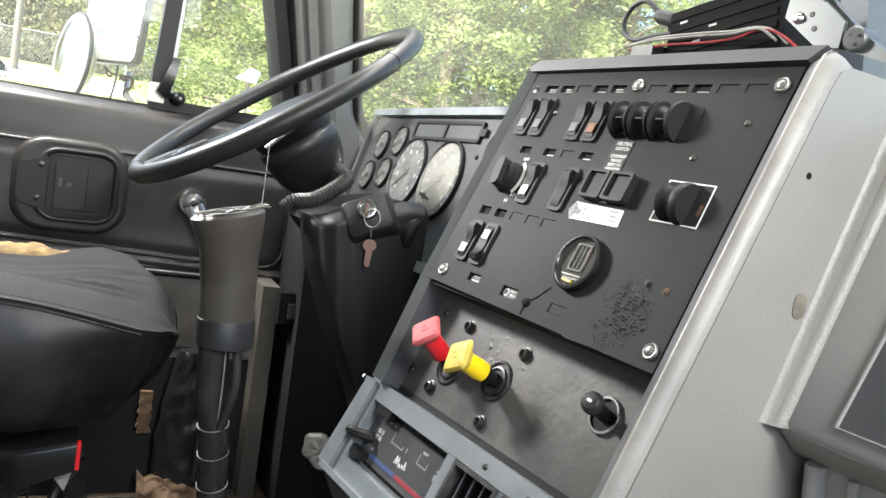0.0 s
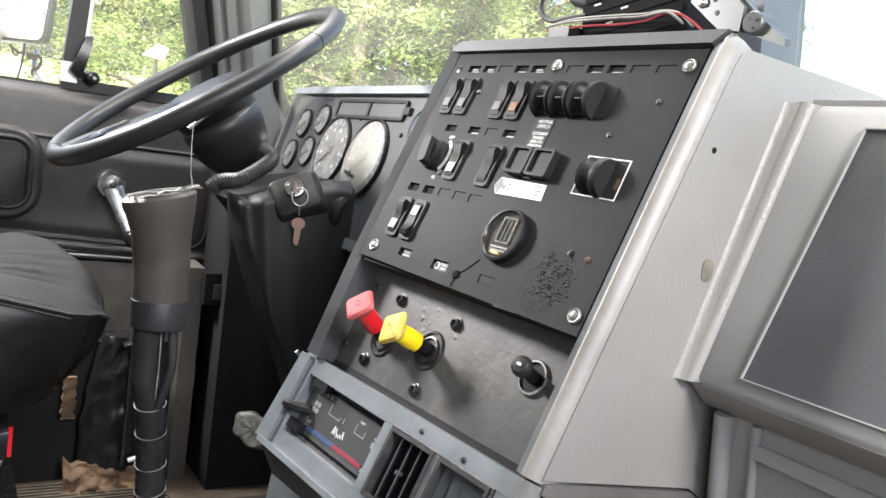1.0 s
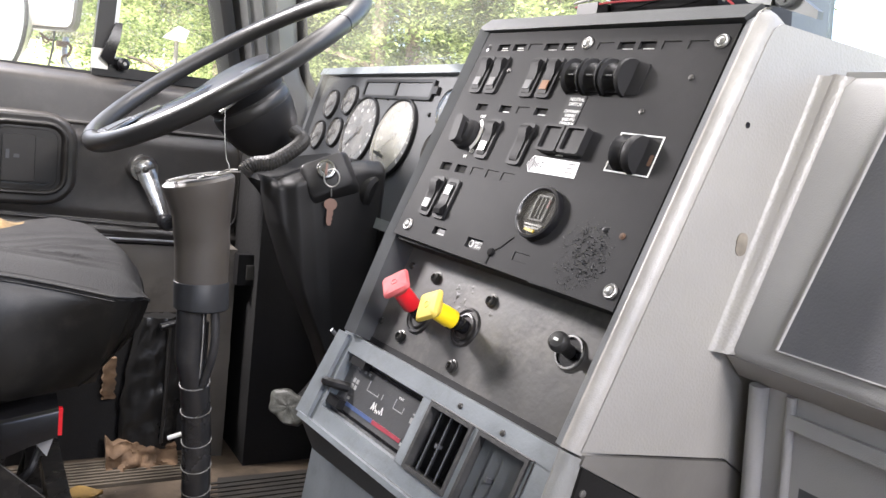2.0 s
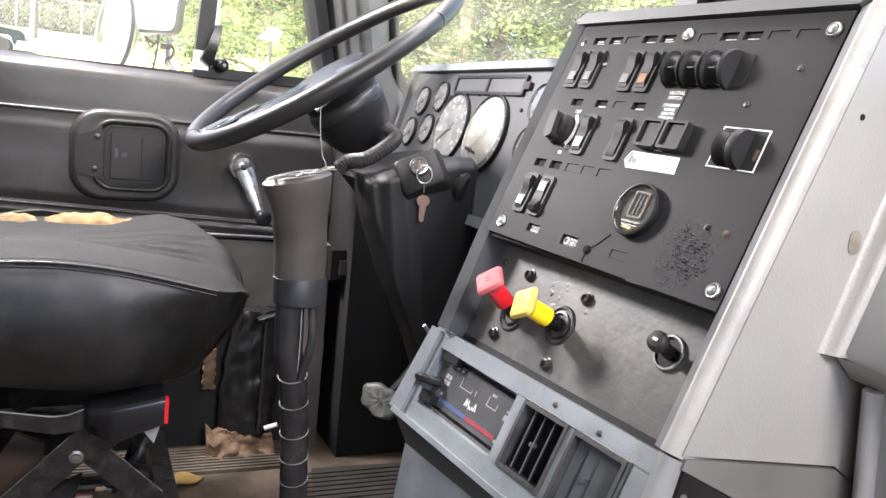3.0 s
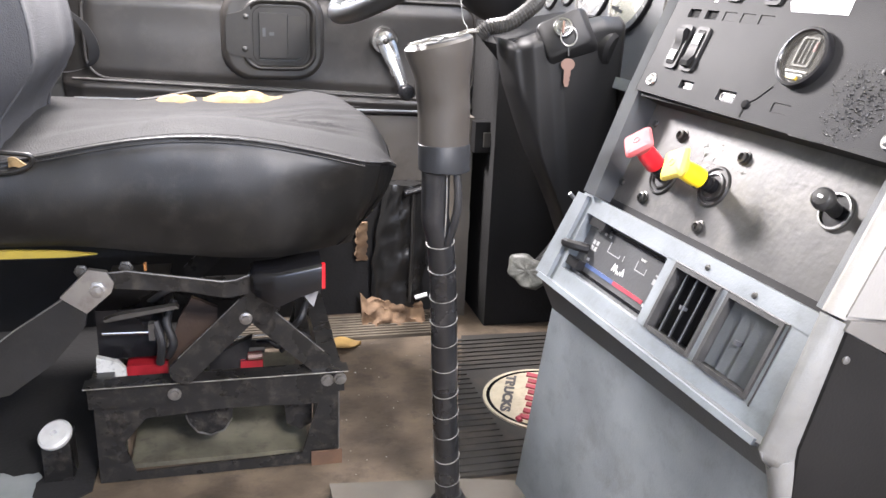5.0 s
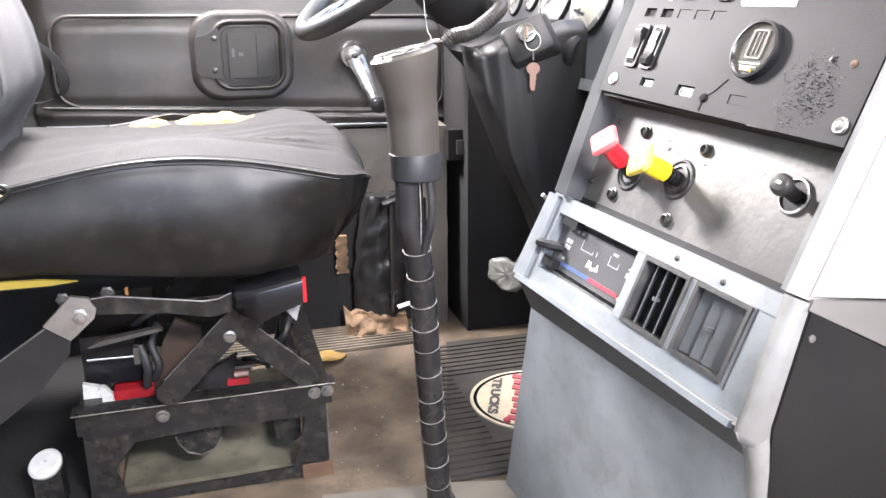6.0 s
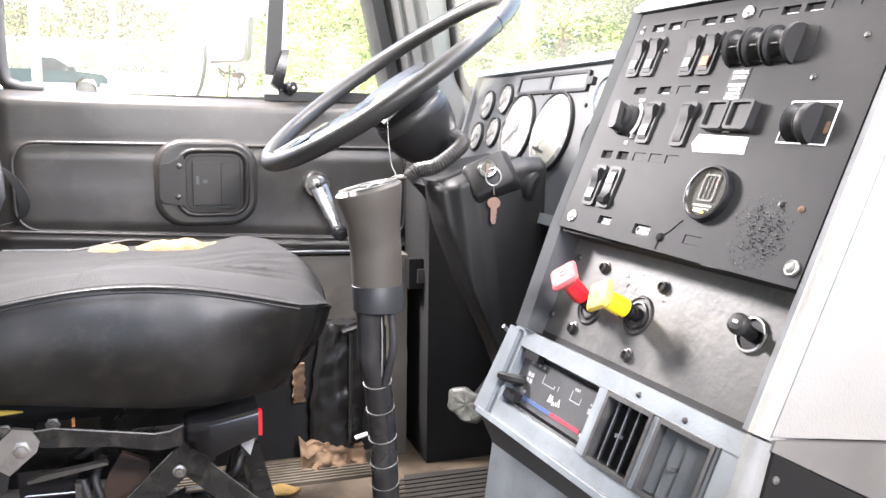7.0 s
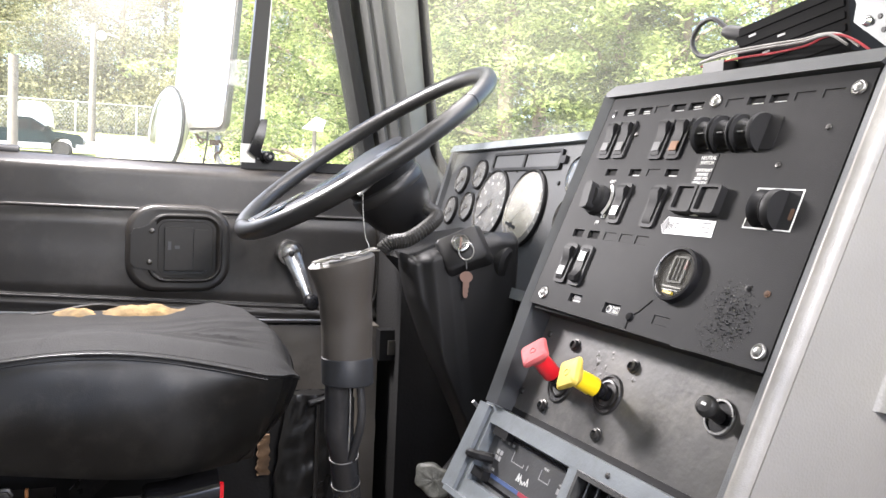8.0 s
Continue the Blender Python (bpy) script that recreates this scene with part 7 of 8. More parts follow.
part("valve_lid", prism(B(), [(-0.167, 0.234), (-0.150, 0.2405), (-0.118, 0.2445), (-0.076, 0.250), (-0.072, 0.246), (-0.118, 0.2385), (-0.165, 0.231)], -1.062, -1.050, 0.001, m_xz), M_ARM, ba, "dusty metal lid over the valve")
for x, z in ((-0.182, 0.3125), (-0.130, 0.3155)):
    part("pan_bolt", lathe(B(), [(0.009, 0.0), (0.009, 0.003), (0.006, 0.004), (0.006, 0.008), (0.0, 0.009)], Matrix.Translation((x, 1.024, z)) @ Matrix.Rotation(radians(90), 4, "X"), 6), M_ARM, ba, "grimy bolt head")
part("yellow_clip", box(B(), (-0.109, 1.020, 0.311), (-0.1055, 1.026, 0.321), 0.001), M_AMBER, ba)
part("rusty_plate", prism(B(), [(-0.060, 0.231), (-0.025, 0.214), (-0.030, 0.150), (-0.098, 0.122), (-0.098, 0.142), (-0.078, 0.202)], -1.135, -1.125, 0.002, m_xz), mat("brown_grimy_steel", (0.045, 0.027, 0.018), 0.6, var=0.4, scale=20), ba, "rust-brown plate")
part("rusty_plate", prism(B(), [(-0.040, 0.134), (0.022, 0.167), (0.006, 0.105), (-0.040, 0.105)], -1.135, -1.125, 0.002, m_xz), M_WRAP, ba)
part("red_block", box(B(), (-0.150, 1.098, 0.105), (-0.096, 1.13, 0.144), 0.006), M_DARKRED, ba, "grimy red plastic block")
part("red_block", box(B(), (0.004, 1.118, 0.100), (0.036, 1.15, 0.130), 0.004), M_DARKRED, ba, "grimy red plastic block")
part("brass_fitting", cyl(B(), (0.014, 1.116, 0.138), (0.036, 1.116, 0.139), 0.0055, 0.0055, 8, 0.001), M_BRASS, ba, "small brass fitting")
wb = B()
prism(wb, [(-0.188, 0.100), (-0.147, 0.100), (-0.149, 0.148), (-0.158, 0.160), (-0.172, 0.164), (-0.185, 0.168)], -1.090, -1.080, 0.003, m_xz)
part("white_block", wb, M_SOILED, ba, "soiled white plastic block")
rnd = random.Random(21)
spr = B()
tube(spr, [(0.055 + 0.010 * math.cos(a), 1.20 + 0.010 * math.sin(a), 0.165 + 0.0022 * a) for a in np.linspace(0, 25, 70)], 0.0018, 6)
part("coil_spring", spr, M_BOLT, ba)
hose = B()
tube(hose, curve_pts([(-0.108, 1.09, 0.212), (-0.100, 1.08, 0.185), (-0.104, 1.09, 0.150)], 6), 0.006, 8)
part("air_hose", hose, M_RUBBER, ba)
hose = B()
tube(hose, curve_pts([(0.075, 1.12, 0.175), (0.09, 1.10, 0.20), (0.10, 1.12, 0.215), (0.12, 1.2, 0.20)], 6), 0.005, 8)
part("air_hose", hose, M_RUBBER, ba)
part("tab_rim", tube(B(), [(-0.073, 1.0635, 0.080), (-0.069, 1.0635, 0.067), (-0.058, 1.0635, 0.0515), (-0.040, 1.0635, 0.0452), (-0.022, 1.0635, 0.0512), (-0.010, 1.0635, 0.069)], 0.0011, 6), M_WORN, ba, "bare rim of the hanging tab")
part("cross_rod", cyl(B(), (0.0, 1.30, 0.088), (0.090, 1.30, 0.092), 0.0022, 0.0022, 8), M_WORN, ba, "thin bright cross rod")
part("brass_elbow", tube(B(), curve_pts([(-0.100, 1.075, 0.098), (-0.090, 1.072, 0.090), (-0.078, 1.072, 0.092)], 4), 0.0055, 8), M_BRASS, ba, "grimy brass elbow")
for pts_, r_ in (((( -0.118, 1.14, 0.222), (-0.09, 1.12, 0.246), (-0.05, 1.13, 0.252), (0.0, 1.16, 0.236)), 0.0045), (((0.062, 1.10, 0.152), (0.074, 1.09, 0.170), (0.090, 1.10, 0.176), (0.104, 1.12, 0.160)), 0.0040),
                 (((-0.095, 1.11, 0.150), (-0.086, 1.10, 0.175), (-0.094, 1.11, 0.205), (-0.084, 1.13, 0.226)), 0.0060), (((0.030, 1.14, 0.150), (0.046, 1.12, 0.158), (0.060, 1.12, 0.150), (0.078, 1.15, 0.156)), 0.0035)):
    part("air_hose", tube(B(), curve_pts(pts_, 6), r_, 8), M_RUBBER, ba, smooth=80)
part("floor_pan", prism(B(), [(-0.150, 1.062), (0.098, 1.062), (0.098, 1.40), (-0.150, 1.40)], 0.003, 0.010, 0.001), mat("dusty_olive_pan", (0.105, 0.098, 0.070), 0.7, var=0.5, scale=14, bump=0.5, grain=80, dirt=(0.03, 0.027, 0.022), dirt_amount=0.8), ba, "dusty olive pan plate under the frame")
# black sheet added to make the floor under the seat dark
ul = thing("floor_dark_sheet", "black sheet added over the floor under the seat", "rubber sheet", kind="structure")
part("sheet", prism(B(), [(-0.62, 0.97), (-0.24, 0.98), (-0.195, 1.02), (-0.195, 1.26), (0.03, 1.26), (0.05, 1.445), (-0.06, 1.58), (-0.78, 1.58), (-0.78, 0.97)], 0.0, 0.004, 0.001), M_CARPET, ul)
sc = thing("torn_scrap", "pale blue-grey torn scrap of vinyl on the floor", "scrap")
part("scrap_sheet", sheet(B(), lambda u, v: Vector((-0.45 + (0.20 - 0.020 * v) * u + 0.012 * noise.noise(Vector((v * 9, 0, 2))) * u, 0.88 + 0.188 * v + 0.014 * noise.noise(Vector((u * 9, 0, 4))) * v, 0.006 + 0.003 * noise.noise(Vector((u * 7, v * 7, 1))))), 24, 16, (0, 0, 0.0015)), mat("torn_vinyl_pale", (0.20, 0.215, 0.215), 0.6, var=0.25, scale=12), sc, smooth=40)
dk = thing("white_disc", "round white plastic disc with a hole beside the seat base", "disc")
part("disc", lathe(B(), [(0.0035, 0.0), (0.021, 0.0), (0.0225, 0.003), (0.0225, 0.007), (0.019, 0.010), (0.0045, 0.010), (0.0035, 0.004)], Matrix.Translation((-0.240, 1.058, 0.066)) @ Matrix.Rotation(radians(28), 4, "X") @ Matrix.Rotation(radians(-14), 4, "Y"), 28), mat("greyed_white_plastic", (0.46, 0.46, 0.45), 0.5, var=0.15, scale=40), dk)
part("mount", box(B(), (-0.258, 1.046, 0.0), (-0.222, 1.085, 0.066), 0.006), M_BASE, dk, "black floor bracket")

# ---- floor mat with the round emblem ----
fm = thing("floor_mat", "dirty black ribbed rubber mat with a round cream emblem", "floor mat")
mb_ = B()
prism(mb_, [(0.285, 0.957), (0.40, 0.957), (0.62, 0.957), (0.66, 1.42), (0.43, 1.43), (0.405, 1.33)], 0.0, 0.005, 0.001)
part("mat_sheet", mb_, M_MAT, fm)
rb = B()
for i in range(26):
    y = 0.965 + i * 0.0175
    if 1.04 < y < 1.27:
        box(rb, (0.30 + 0.22 * max(0, y - 0.957), y, 0.005), (0.395, y + 0.007, 0.0072))
    else:
        box(rb, (0.30 + 0.22 * max(0, y - 0.957), y, 0.005), (0.60, y + 0.007, 0.0072))
part("mat_ribs", rb, M_MAT, fm, smooth=None)
em = Matrix.Translation((0.505, 1.152, 0.005))
M_CREAM = mat("cream_rubber", (0.44, 0.39, 0.29), 0.6, var=0.2, scale=20, dirt=(0.20, 0.16, 0.11), dirt_amount=0.6)
part("emblem_rim", ring(B(), rrect(0.505, 1.152, 0.217, 0.217, 0.1080, 12), rrect(0.505, 1.152, 0.206, 0.206, 0.1025, 12), 0.005, 0.0078, None, 0.0008), M_CREAM, fm, "cream rim")
part("emblem_ring", ring(B(), rrect(0.505, 1.152, 0.206, 0.206, 0.1025, 12), rrect(0.505, 1.152, 0.194, 0.194, 0.0965, 12), 0.005, 0.0072), M_GLOSS, fm)
part("emblem_disc", lathe(B(), [(0.0, 0.0), (0.097, 0.0), (0.097, 0.0026), (0.0, 0.0026)], em, 48), M_CREAM, fm, "cream emblem face")
turn_e = Matrix.Translation((0.505, 1.152, 0)) @ Matrix.Rotation(radians(-23.5), 4, "Z") @ Matrix.Translation((-0.505, -1.152, 0))
tm_ = turn_e @ Matrix(((0, 1, 0, 0.4385), (-1, 0, 0, 1.155), (0, 0, 1, 0.0078), (0, 0, 0, 1)))
words("emblem_word", "TRUCKS", 0.022, tm_, M_DARKINK, fm, 0.132, 0.0012)
for i, (y, l0, l1) in enumerate(((1.235, 0.448, 0.505), (1.212, 0.452, 0.500), (1.192, 0.450, 0.500), (1.170, 0.455, 0.498), (1.148, 0.452, 0.498), (1.126, 0.455, 0.500), (1.104, 0.452, 0.496), (1.084, 0.448, 0.500))):
    rs = B()
    tube(rs, [turn_e @ Vector(p) for p in ((l0 + 0.018, y - 0.006, 0.0082), ((l0 + l1) / 2 + 0.018, y - 0.012, 0.0082), (l1 + 0.016, y - 0.004, 0.0082))], 0.0062, 6)
    part("emblem_mark", rs, M_REDINK, fm, "red script mark as a plain stroke")
rs = tube(B(), [turn_e @ Vector(p) for p in ((0.470, 1.080, 0.0082), (0.462, 1.070, 0.0082), (0.468, 1.062, 0.0082))], 0.0044, 6)
part("emblem_mark", rs, M_REDINK, fm, "red script mark as a plain stroke")

# ---- things by the foot of the door ----
bg = thing("black_bundle", "black plastic bundle with a thin rod, propped by the door sill", "bundle")


def bag(u, v):
    a = 2 * math.pi * u
    w = 0.050 + 0.012 * math.sin(math.pi * v) - 0.016 * v
    x = 0.322 + 0.010 * v + w * math.cos(a) * (1 + 0.10 * noise.noise(Vector((math.cos(a) * 2, math.sin(a) * 2, v * 7))))
    y = 1.552 + 0.024 * math.sin(a) * (1 + 0.5 * noise.noise(Vector((math.cos(a) * 3, math.sin(a) * 3, v * 11))))
    return Vector((x, y, 0.030 + 0.258 * v))


bb = B()
n = 32
secs = [[bag(i / n, j / 24) for i in range(n)] for j in range(25)]
loft(bb, secs)
part("cover", bb, mat("black_plastic_sheet", (0.012, 0.012, 0.012), 0.3, bump=0.4, grain=60), bg, smooth=60)
part("rod", tube(B(), curve_pts([(0.342, 1.522, 0.045), (0.344, 1.518, 0.16), (0.343, 1.515, 0.275)], 4), 0.0035, 8), M_BOLT, bg)
part("clip", cyl(B(), (0.325, 1.515, 0.275), (0.362, 1.515, 0.285), 0.007, 0.006, 12, 0.002), M_GLOSS, bg)
part("white_end", tube(B(), [(0.352, 1.512, 0.058), (0.376, 1.508, 0.066)], 0.0045, 8), M_WHITE, bg, "white plastic end")
ins_ = thing("torn_insulation", "torn tan insulation hanging under the door sill", "insulation")


def torn(u, v):
    x = 0.245 + 0.13 * u
    z = 0.058 * v * (1 - 0.45 * u) * (1 + 0.55 * noise.noise(Vector((u * 4, 0, 7)))) + 0.006 * noise.noise(Vector((u * 11, v * 5, 0)))
    y = 1.535 - 0.035 * (1 - v) + 0.020 * noise.noise(Vector((u * 4, v * 3, 4))) + 0.006 * noise.noise(Vector((u * 17, v * 12, 2)))
    return Vector((x, y, max(0.003, z)))


part("flap", sheet(B(), torn, 28, 12, (0, 0.015, 0.002)), M_TAN, ins_, smooth=50)
part("strip", sheet(B(), lambda u, v: Vector((0.238 + 0.022 * u + 0.006 * noise.noise(Vector((v * 9, 0, 0))), 1.56 + 0.006 * noise.noise(Vector((v * 6, u, 3))), 0.125 + 0.080 * v)), 4, 20, (0, 0.01, 0)), M_TAN, ins_, smooth=50)
lf_ = thing("dry_leaf", "dry yellow leaf on the cab floor", "leaf")
part("blade", sheet(B(), lambda u, v: Vector((0.155 + 0.075 * u, 1.395 + 0.05 * (v - 0.5) * math.sin(math.pi * u) + 0.035 * u, 0.004 + 0.014 * abs(v - 0.5) + 0.006 * math.sin(5 * u))), 12, 6, (0, 0, 0.0012)), mat("dry_leaf_yellow", (0.24, 0.15, 0.045), 0.7, var=0.3, scale=40), lf_)
crumbs = B()
rnd = random.Random(8)
for i in range(90):
    x, y = rnd.uniform(0.0, 0.40), rnd.uniform(0.98, 1.45)
    s = rnd.uniform(0.0006, 0.0020)
    m = Matrix.Translation((x, y, 0)) @ Matrix.Rotation(rnd.uniform(0, 6.3), 4, "Z")
    put(crumbs, [(s, 0, 0), (0, s * 0.7, 0), (-s, 0, 0), (0, -s * 0.6, 0), (0, 0, s * 0.8)], [(0, 1, 4), (1, 2, 4), (2, 3, 4), (3, 0, 4)], m)
tagged(finish("floor_crumbs", crumbs, M_PALE), "pale crumbs and grit on the cab floor", "grit", kind="stuff")

# ---- two-way radio and its bracket on the console ----
ra = thing("two_way_radio", "black two-way radio with wires on the console top", "radio")
rm_ = Matrix.Translation((0.69, 0.692, 0.866)) @ Matrix.Rotation(radians(4), 4, "Z") @ Matrix.Rotation(radians(-9), 4, "X")
rb_ = B()
box(rb_, (-0.040, -0.088, -0.034), (0.045, 0.060, 0.034), 0.006, rm_)
case = part("case", rb_, M_RADIO, ra, "black ribbed metal case")
for k in range(5):
    part("case_rib", box(B(), (-0.0414, -0.083, -0.026 + 0.0125 * k), (-0.0395, 0.055, -0.019 + 0.0125 * k), 0.0015, rm_), M_RADIO, case)
for y_, z_ in ((-0.010, 0.006), (0.030, 0.0185), (0.012, -0.006)):
    part("case_mark", box(B(), (-0.0420, y_, z_), (-0.0412, y_ + 0.010, z_ + 0.0022), 0.0, rm_), M_FADED, case)
for z_ in (-0.012, 0.012):
    part("case_lug", cyl(B(), rm_ @ Vector((-0.02, 0.058, z_)), rm_ @ Vector((-0.02, 0.074, z_)), 0.010, 0.007, 12, 0.002), M_BLACK, case)
pg = B()
tube(pg, [rm_ @ Vector((-0.03, 0.050, 0.026)), rm_ @ Vector((-0.037, 0.074, 0.036)), rm_ @ Vector((-0.040, 0.080, 0.039))], [0.009, 0.0085, 0.005], 14)
part("plug", pg, M_RUBBER, ra, "black cable plug")
lp_ = B()
tube(lp_, curve_pts([rm_ @ Vector((-0.037, 0.072, 0.035)), (0.642, 0.788, 0.908), (0.640, 0.808, 0.907), (0.640, 0.821, 0.897), (0.640, 0.825, 0.885), (0.640, 0.816, 0.872), (0.640, 0.797, 0.8655), (0.640, 0.772, 0.867), (0.646, 0.745, 0.869)], 8), 0.0030, 10)
part("cable_loop", lp_, M_RUBBER, ra, "black cable loop")
RUNS = (("white wire", M_TAPEEDGE, 0.0014, ((0.799, 0.857), (0.752, 0.860), (0.689, 0.859), (0.641, 0.857), (0.613, 0.859), (0.598, 0.857), (0.580, 0.846))),
        ("red wire", M_DARKRED, 0.0013, ((0.798, 0.853), (0.732, 0.854), (0.671, 0.852), (0.633, 0.853), (0.612, 0.8575), (0.592, 0.857), (0.573, 0.849), (0.556, 0.838))),
        ("grey wire", M_PALE, 0.0012, ((0.799, 0.859), (0.753, 0.8635), (0.689, 0.8625), (0.641, 0.8605), (0.613, 0.8615), (0.590, 0.857), (0.569, 0.843))))
for k, (lab, m_, r, run) in enumerate(RUNS):
    part("wire", tube(B(), curve_pts([(0.632 + 0.002 * (k == 1) + 0.003 * (k == 2), y, z) for y, z in run], 8), r, 8), m_, ra, lab)
br = thing("radio_bracket", "light grey perforated metal bracket beside the radio", "bracket")
bp = B()
pl = [(0.600, 0.926), (0.580, 0.884), (0.582, 0.868), (0.544, 0.840), (0.518, 0.836), (0.516, 0.858), (0.543, 0.881), (0.560, 0.926)]
m_yz = Matrix(((0, 0, 1, 0), (1, 0, 0, 0), (0, 1, 0, 0), (0, 0, 0, 1)))
prism(bp, pl, 0.640, 0.644, 0.001, m_yz)
part("plate", bp, M_BRACKET, br)
bs = B()
prism(bs, [(0.542, 0.885), (0.500, 0.848), (0.470, 0.828), (0.470, 0.821), (0.510, 0.834), (0.545, 0.842)], 0.6445, 0.652, 0.001, m_yz)
part("side_strut", bs, M_BRACKET, br)
for y, z in ((0.572, 0.895), (0.566, 0.866)):
    part("screw", cyl(B(), (0.641, y, z), (0.635, y, z), 0.0055, 0.004, 12, 0.0015), M_CHROME, br)
for y, z in ((0.552, 0.868), (0.547, 0.855), (0.540, 0.88)):
    part("hole", cyl(B(), (0.6402, y, z), (0.6392, y, z), 0.0028, 0.0024, 10), M_BLACK, br)
part("mount_puck", cyl(B(), (0.66, 0.506, 0.843), (0.638, 0.503, 0.843), 0.0110, 0.0104, 20, 0.0015), M_BRACKET, br)
for y, z in ((0.507, 0.846), (0.499, 0.845), (0.502, 0.838)):
    part("hole", cyl(B(), (0.6382, y, z), (0.6372, y, z), 0.0016, 0.0014, 8), M_BLACK, br)
part("foot", box(B(), (0.632, 0.755, 0.818), (0.665, 0.792, 0.856), 0.003), M_BLACK, br, "small black foot")
part("rubber_foot", cyl(B(), (0.640, 0.800, 0.820), (0.640, 0.800, 0.839), 0.0085, 0.007, 14, 0.002), M_RUBBER, br, "black rubber foot")

# ---- outside: ground, woods, yard ----
def ground_z(x, y):
    z = interp([(-60.0, -1.2), (4.0, -1.2), (41.0, 1.62), (50.0, 3.3), (90.0, 7.0), (400.0, 12.0), (3000.0, 20.0)], y)
    z += 0.5 * smoothstep(8, 30, x) + 0.10 * noise.noise(Vector((x * 0.15, y * 0.15, 0)))
    return z


gr = B()
gx = [-3000, -600, -150, -60, -40, -30, -22, -16, -12, -8, -5, -2, 0, 2, 4, 6, 8, 10, 12, 15, 20, 26, 34, 45, 60, 100, 300, 1000, 3000]
gy = [-3000, -600, -100, -30, -10, -3, 0, 3, 5, 8, 11, 14, 17, 20, 24, 28, 32, 36, 40, 44, 48, 52, 58, 66, 80, 100, 150, 300, 800, 3000]
grid = [[gr.verts.new((x, y, ground_z(x, y))) for x in gx] for y in gy]
for j in range(len(gy) - 1):
    for i in range(len(gx) - 1):
        gr.faces.new((grid[j][i], grid[j][i + 1], grid[j + 1][i + 1], grid[j + 1][i]))
tagged(finish("ground", gr, M_GRASS, None, smooth=80), "sunlit grass and pale gravel yard rising to the woods", "ground", kind="structure")
dr = B()
sheet(dr, lambda u, v: (lambda x, y: Vector((x, y, ground_z(x, y) + 0.02)))(-14 + 17 * u + 2 * noise.noise(Vector((v * 5, 1, 0))), 3 + 44 * v), 14, 40)
tagged(finish("gravel_yard", dr, M_GRAVEL, None, smooth=80), "pale sunlit gravel yard", "gravel", kind="structure")


def tree_meshes(name, seed, height, spread, low, clumps, leaves, size, leaf_mat_, bark_mat, slim=False):
    """Trunk with limbs, and a crown of many small leaves in uneven clumps."""
    rnd = random.Random(seed)
    tk = B()
    lean = (rnd.uniform(-0.4, 0.4), rnd.uniform(-0.4, 0.4))
    r0 = height * (0.011 if slim else 0.016)
    spine = [Vector((lean[0] * t * t + 0.1 * rnd.uniform(-1, 1) * t, lean[1] * t * t + 0.1 * rnd.uniform(-1, 1) * t, -0.3 + (height * 0.93 + 0.3) * t)) for t in (0, 0.15, 0.3, 0.45, 0.6, 0.75, 0.9, 1.0)]
    tube(tk, spine, [r0 * (1 - 0.86 * t) for t in (0, 0.15, 0.3, 0.45, 0.6, 0.75, 0.9, 1.0)], 8)
    centres = []
    for i in range(34 if slim else 16):
        t = rnd.uniform(low, 0.95)
        k = min(6, int(t * 7))
        p = spine[k].lerp(spine[k + 1], t * 7 - k)
        a = rnd.uniform(0, 2 * math.pi)
        ln = spread * rnd.uniform(0.5, 1.0) * math.sin(math.pi * min(0.97, 0.25 + 0.7 * t)) ** 0.7
        tip = p + Vector((math.cos(a) * ln, math.sin(a) * ln, ln * rnd.uniform(0.0, 0.5)))
        mid = p.lerp(tip, 0.5) + Vector((0, 0, 0.08 * ln))
        tube(tk, [p, mid, tip], [r0 * 0.35 * (1 - 0.6 * t), r0 * 0.2 * (1 - 0.5 * t), r0 * 0.05], 5)
        centres += [(p.lerp(tip, s), ln * 0.32) for s in (0.45, 0.7, 0.9, 1.0)]
    me_t = bpy.data.meshes.new(name + "_trunk")
    bmesh.ops.recalc_face_normals(tk, faces=tk.faces)
    tk.to_mesh(me_t)
    tk.free()
    me_t.materials.append(bark_mat)
    rs_ = np.random.RandomState(seed)
    cs_ = []
    for _ in range(clumps):
        c, r = centres[rnd.randrange(len(centres))]
        cs_.append((c + Vector((rnd.gauss(0, 1), rnd.gauss(0, 1), rnd.gauss(0, 0.7))) * r * 0.7, rnd.uniform(0.5, 1.25)))
    n_ = clumps * leaves
    cen = np.repeat(np.array([list(c) for c, _ in cs_]), leaves, 0)
    rad = np.repeat(np.array([s for _, s in cs_]), leaves) * (0.36 if not slim else 0.85)
    pos = cen + rs_.normal(0, 1, (n_, 3)) * rad[:, None] * np.array([0.62, 0.62, 0.36])
    d1 = rs_.normal(0, 1, (n_, 3)) * np.array([1, 1, 0.45])
    d1 /= np.linalg.norm(d1, axis=1)[:, None]
    d2 = np.cross(d1, rs_.normal(0, 1, (n_, 3)) * np.array([0.5, 0.5, 1]))
    d2 /= np.linalg.norm(d2, axis=1)[:, None]
    ln = size * rs_.uniform(0.55, 1.35, n_)[:, None]
    wd = ln * rs_.uniform(0.26, 0.45, n_)[:, None]
    quad = np.stack([pos - d1 * ln, pos - d2 * wd + d1 * ln * 0.1, pos + d1 * ln, pos + d2 * wd + d1 * ln * 0.1], 1).reshape(-1, 3)
    me_c = bpy.data.meshes.new(name + "_crown")
    me_c.from_pydata(quad.tolist(), [], np.arange(4 * n_).reshape(-1, 4).tolist())
    me_c.materials.append(leaf_mat_)
    return me_t, me_c


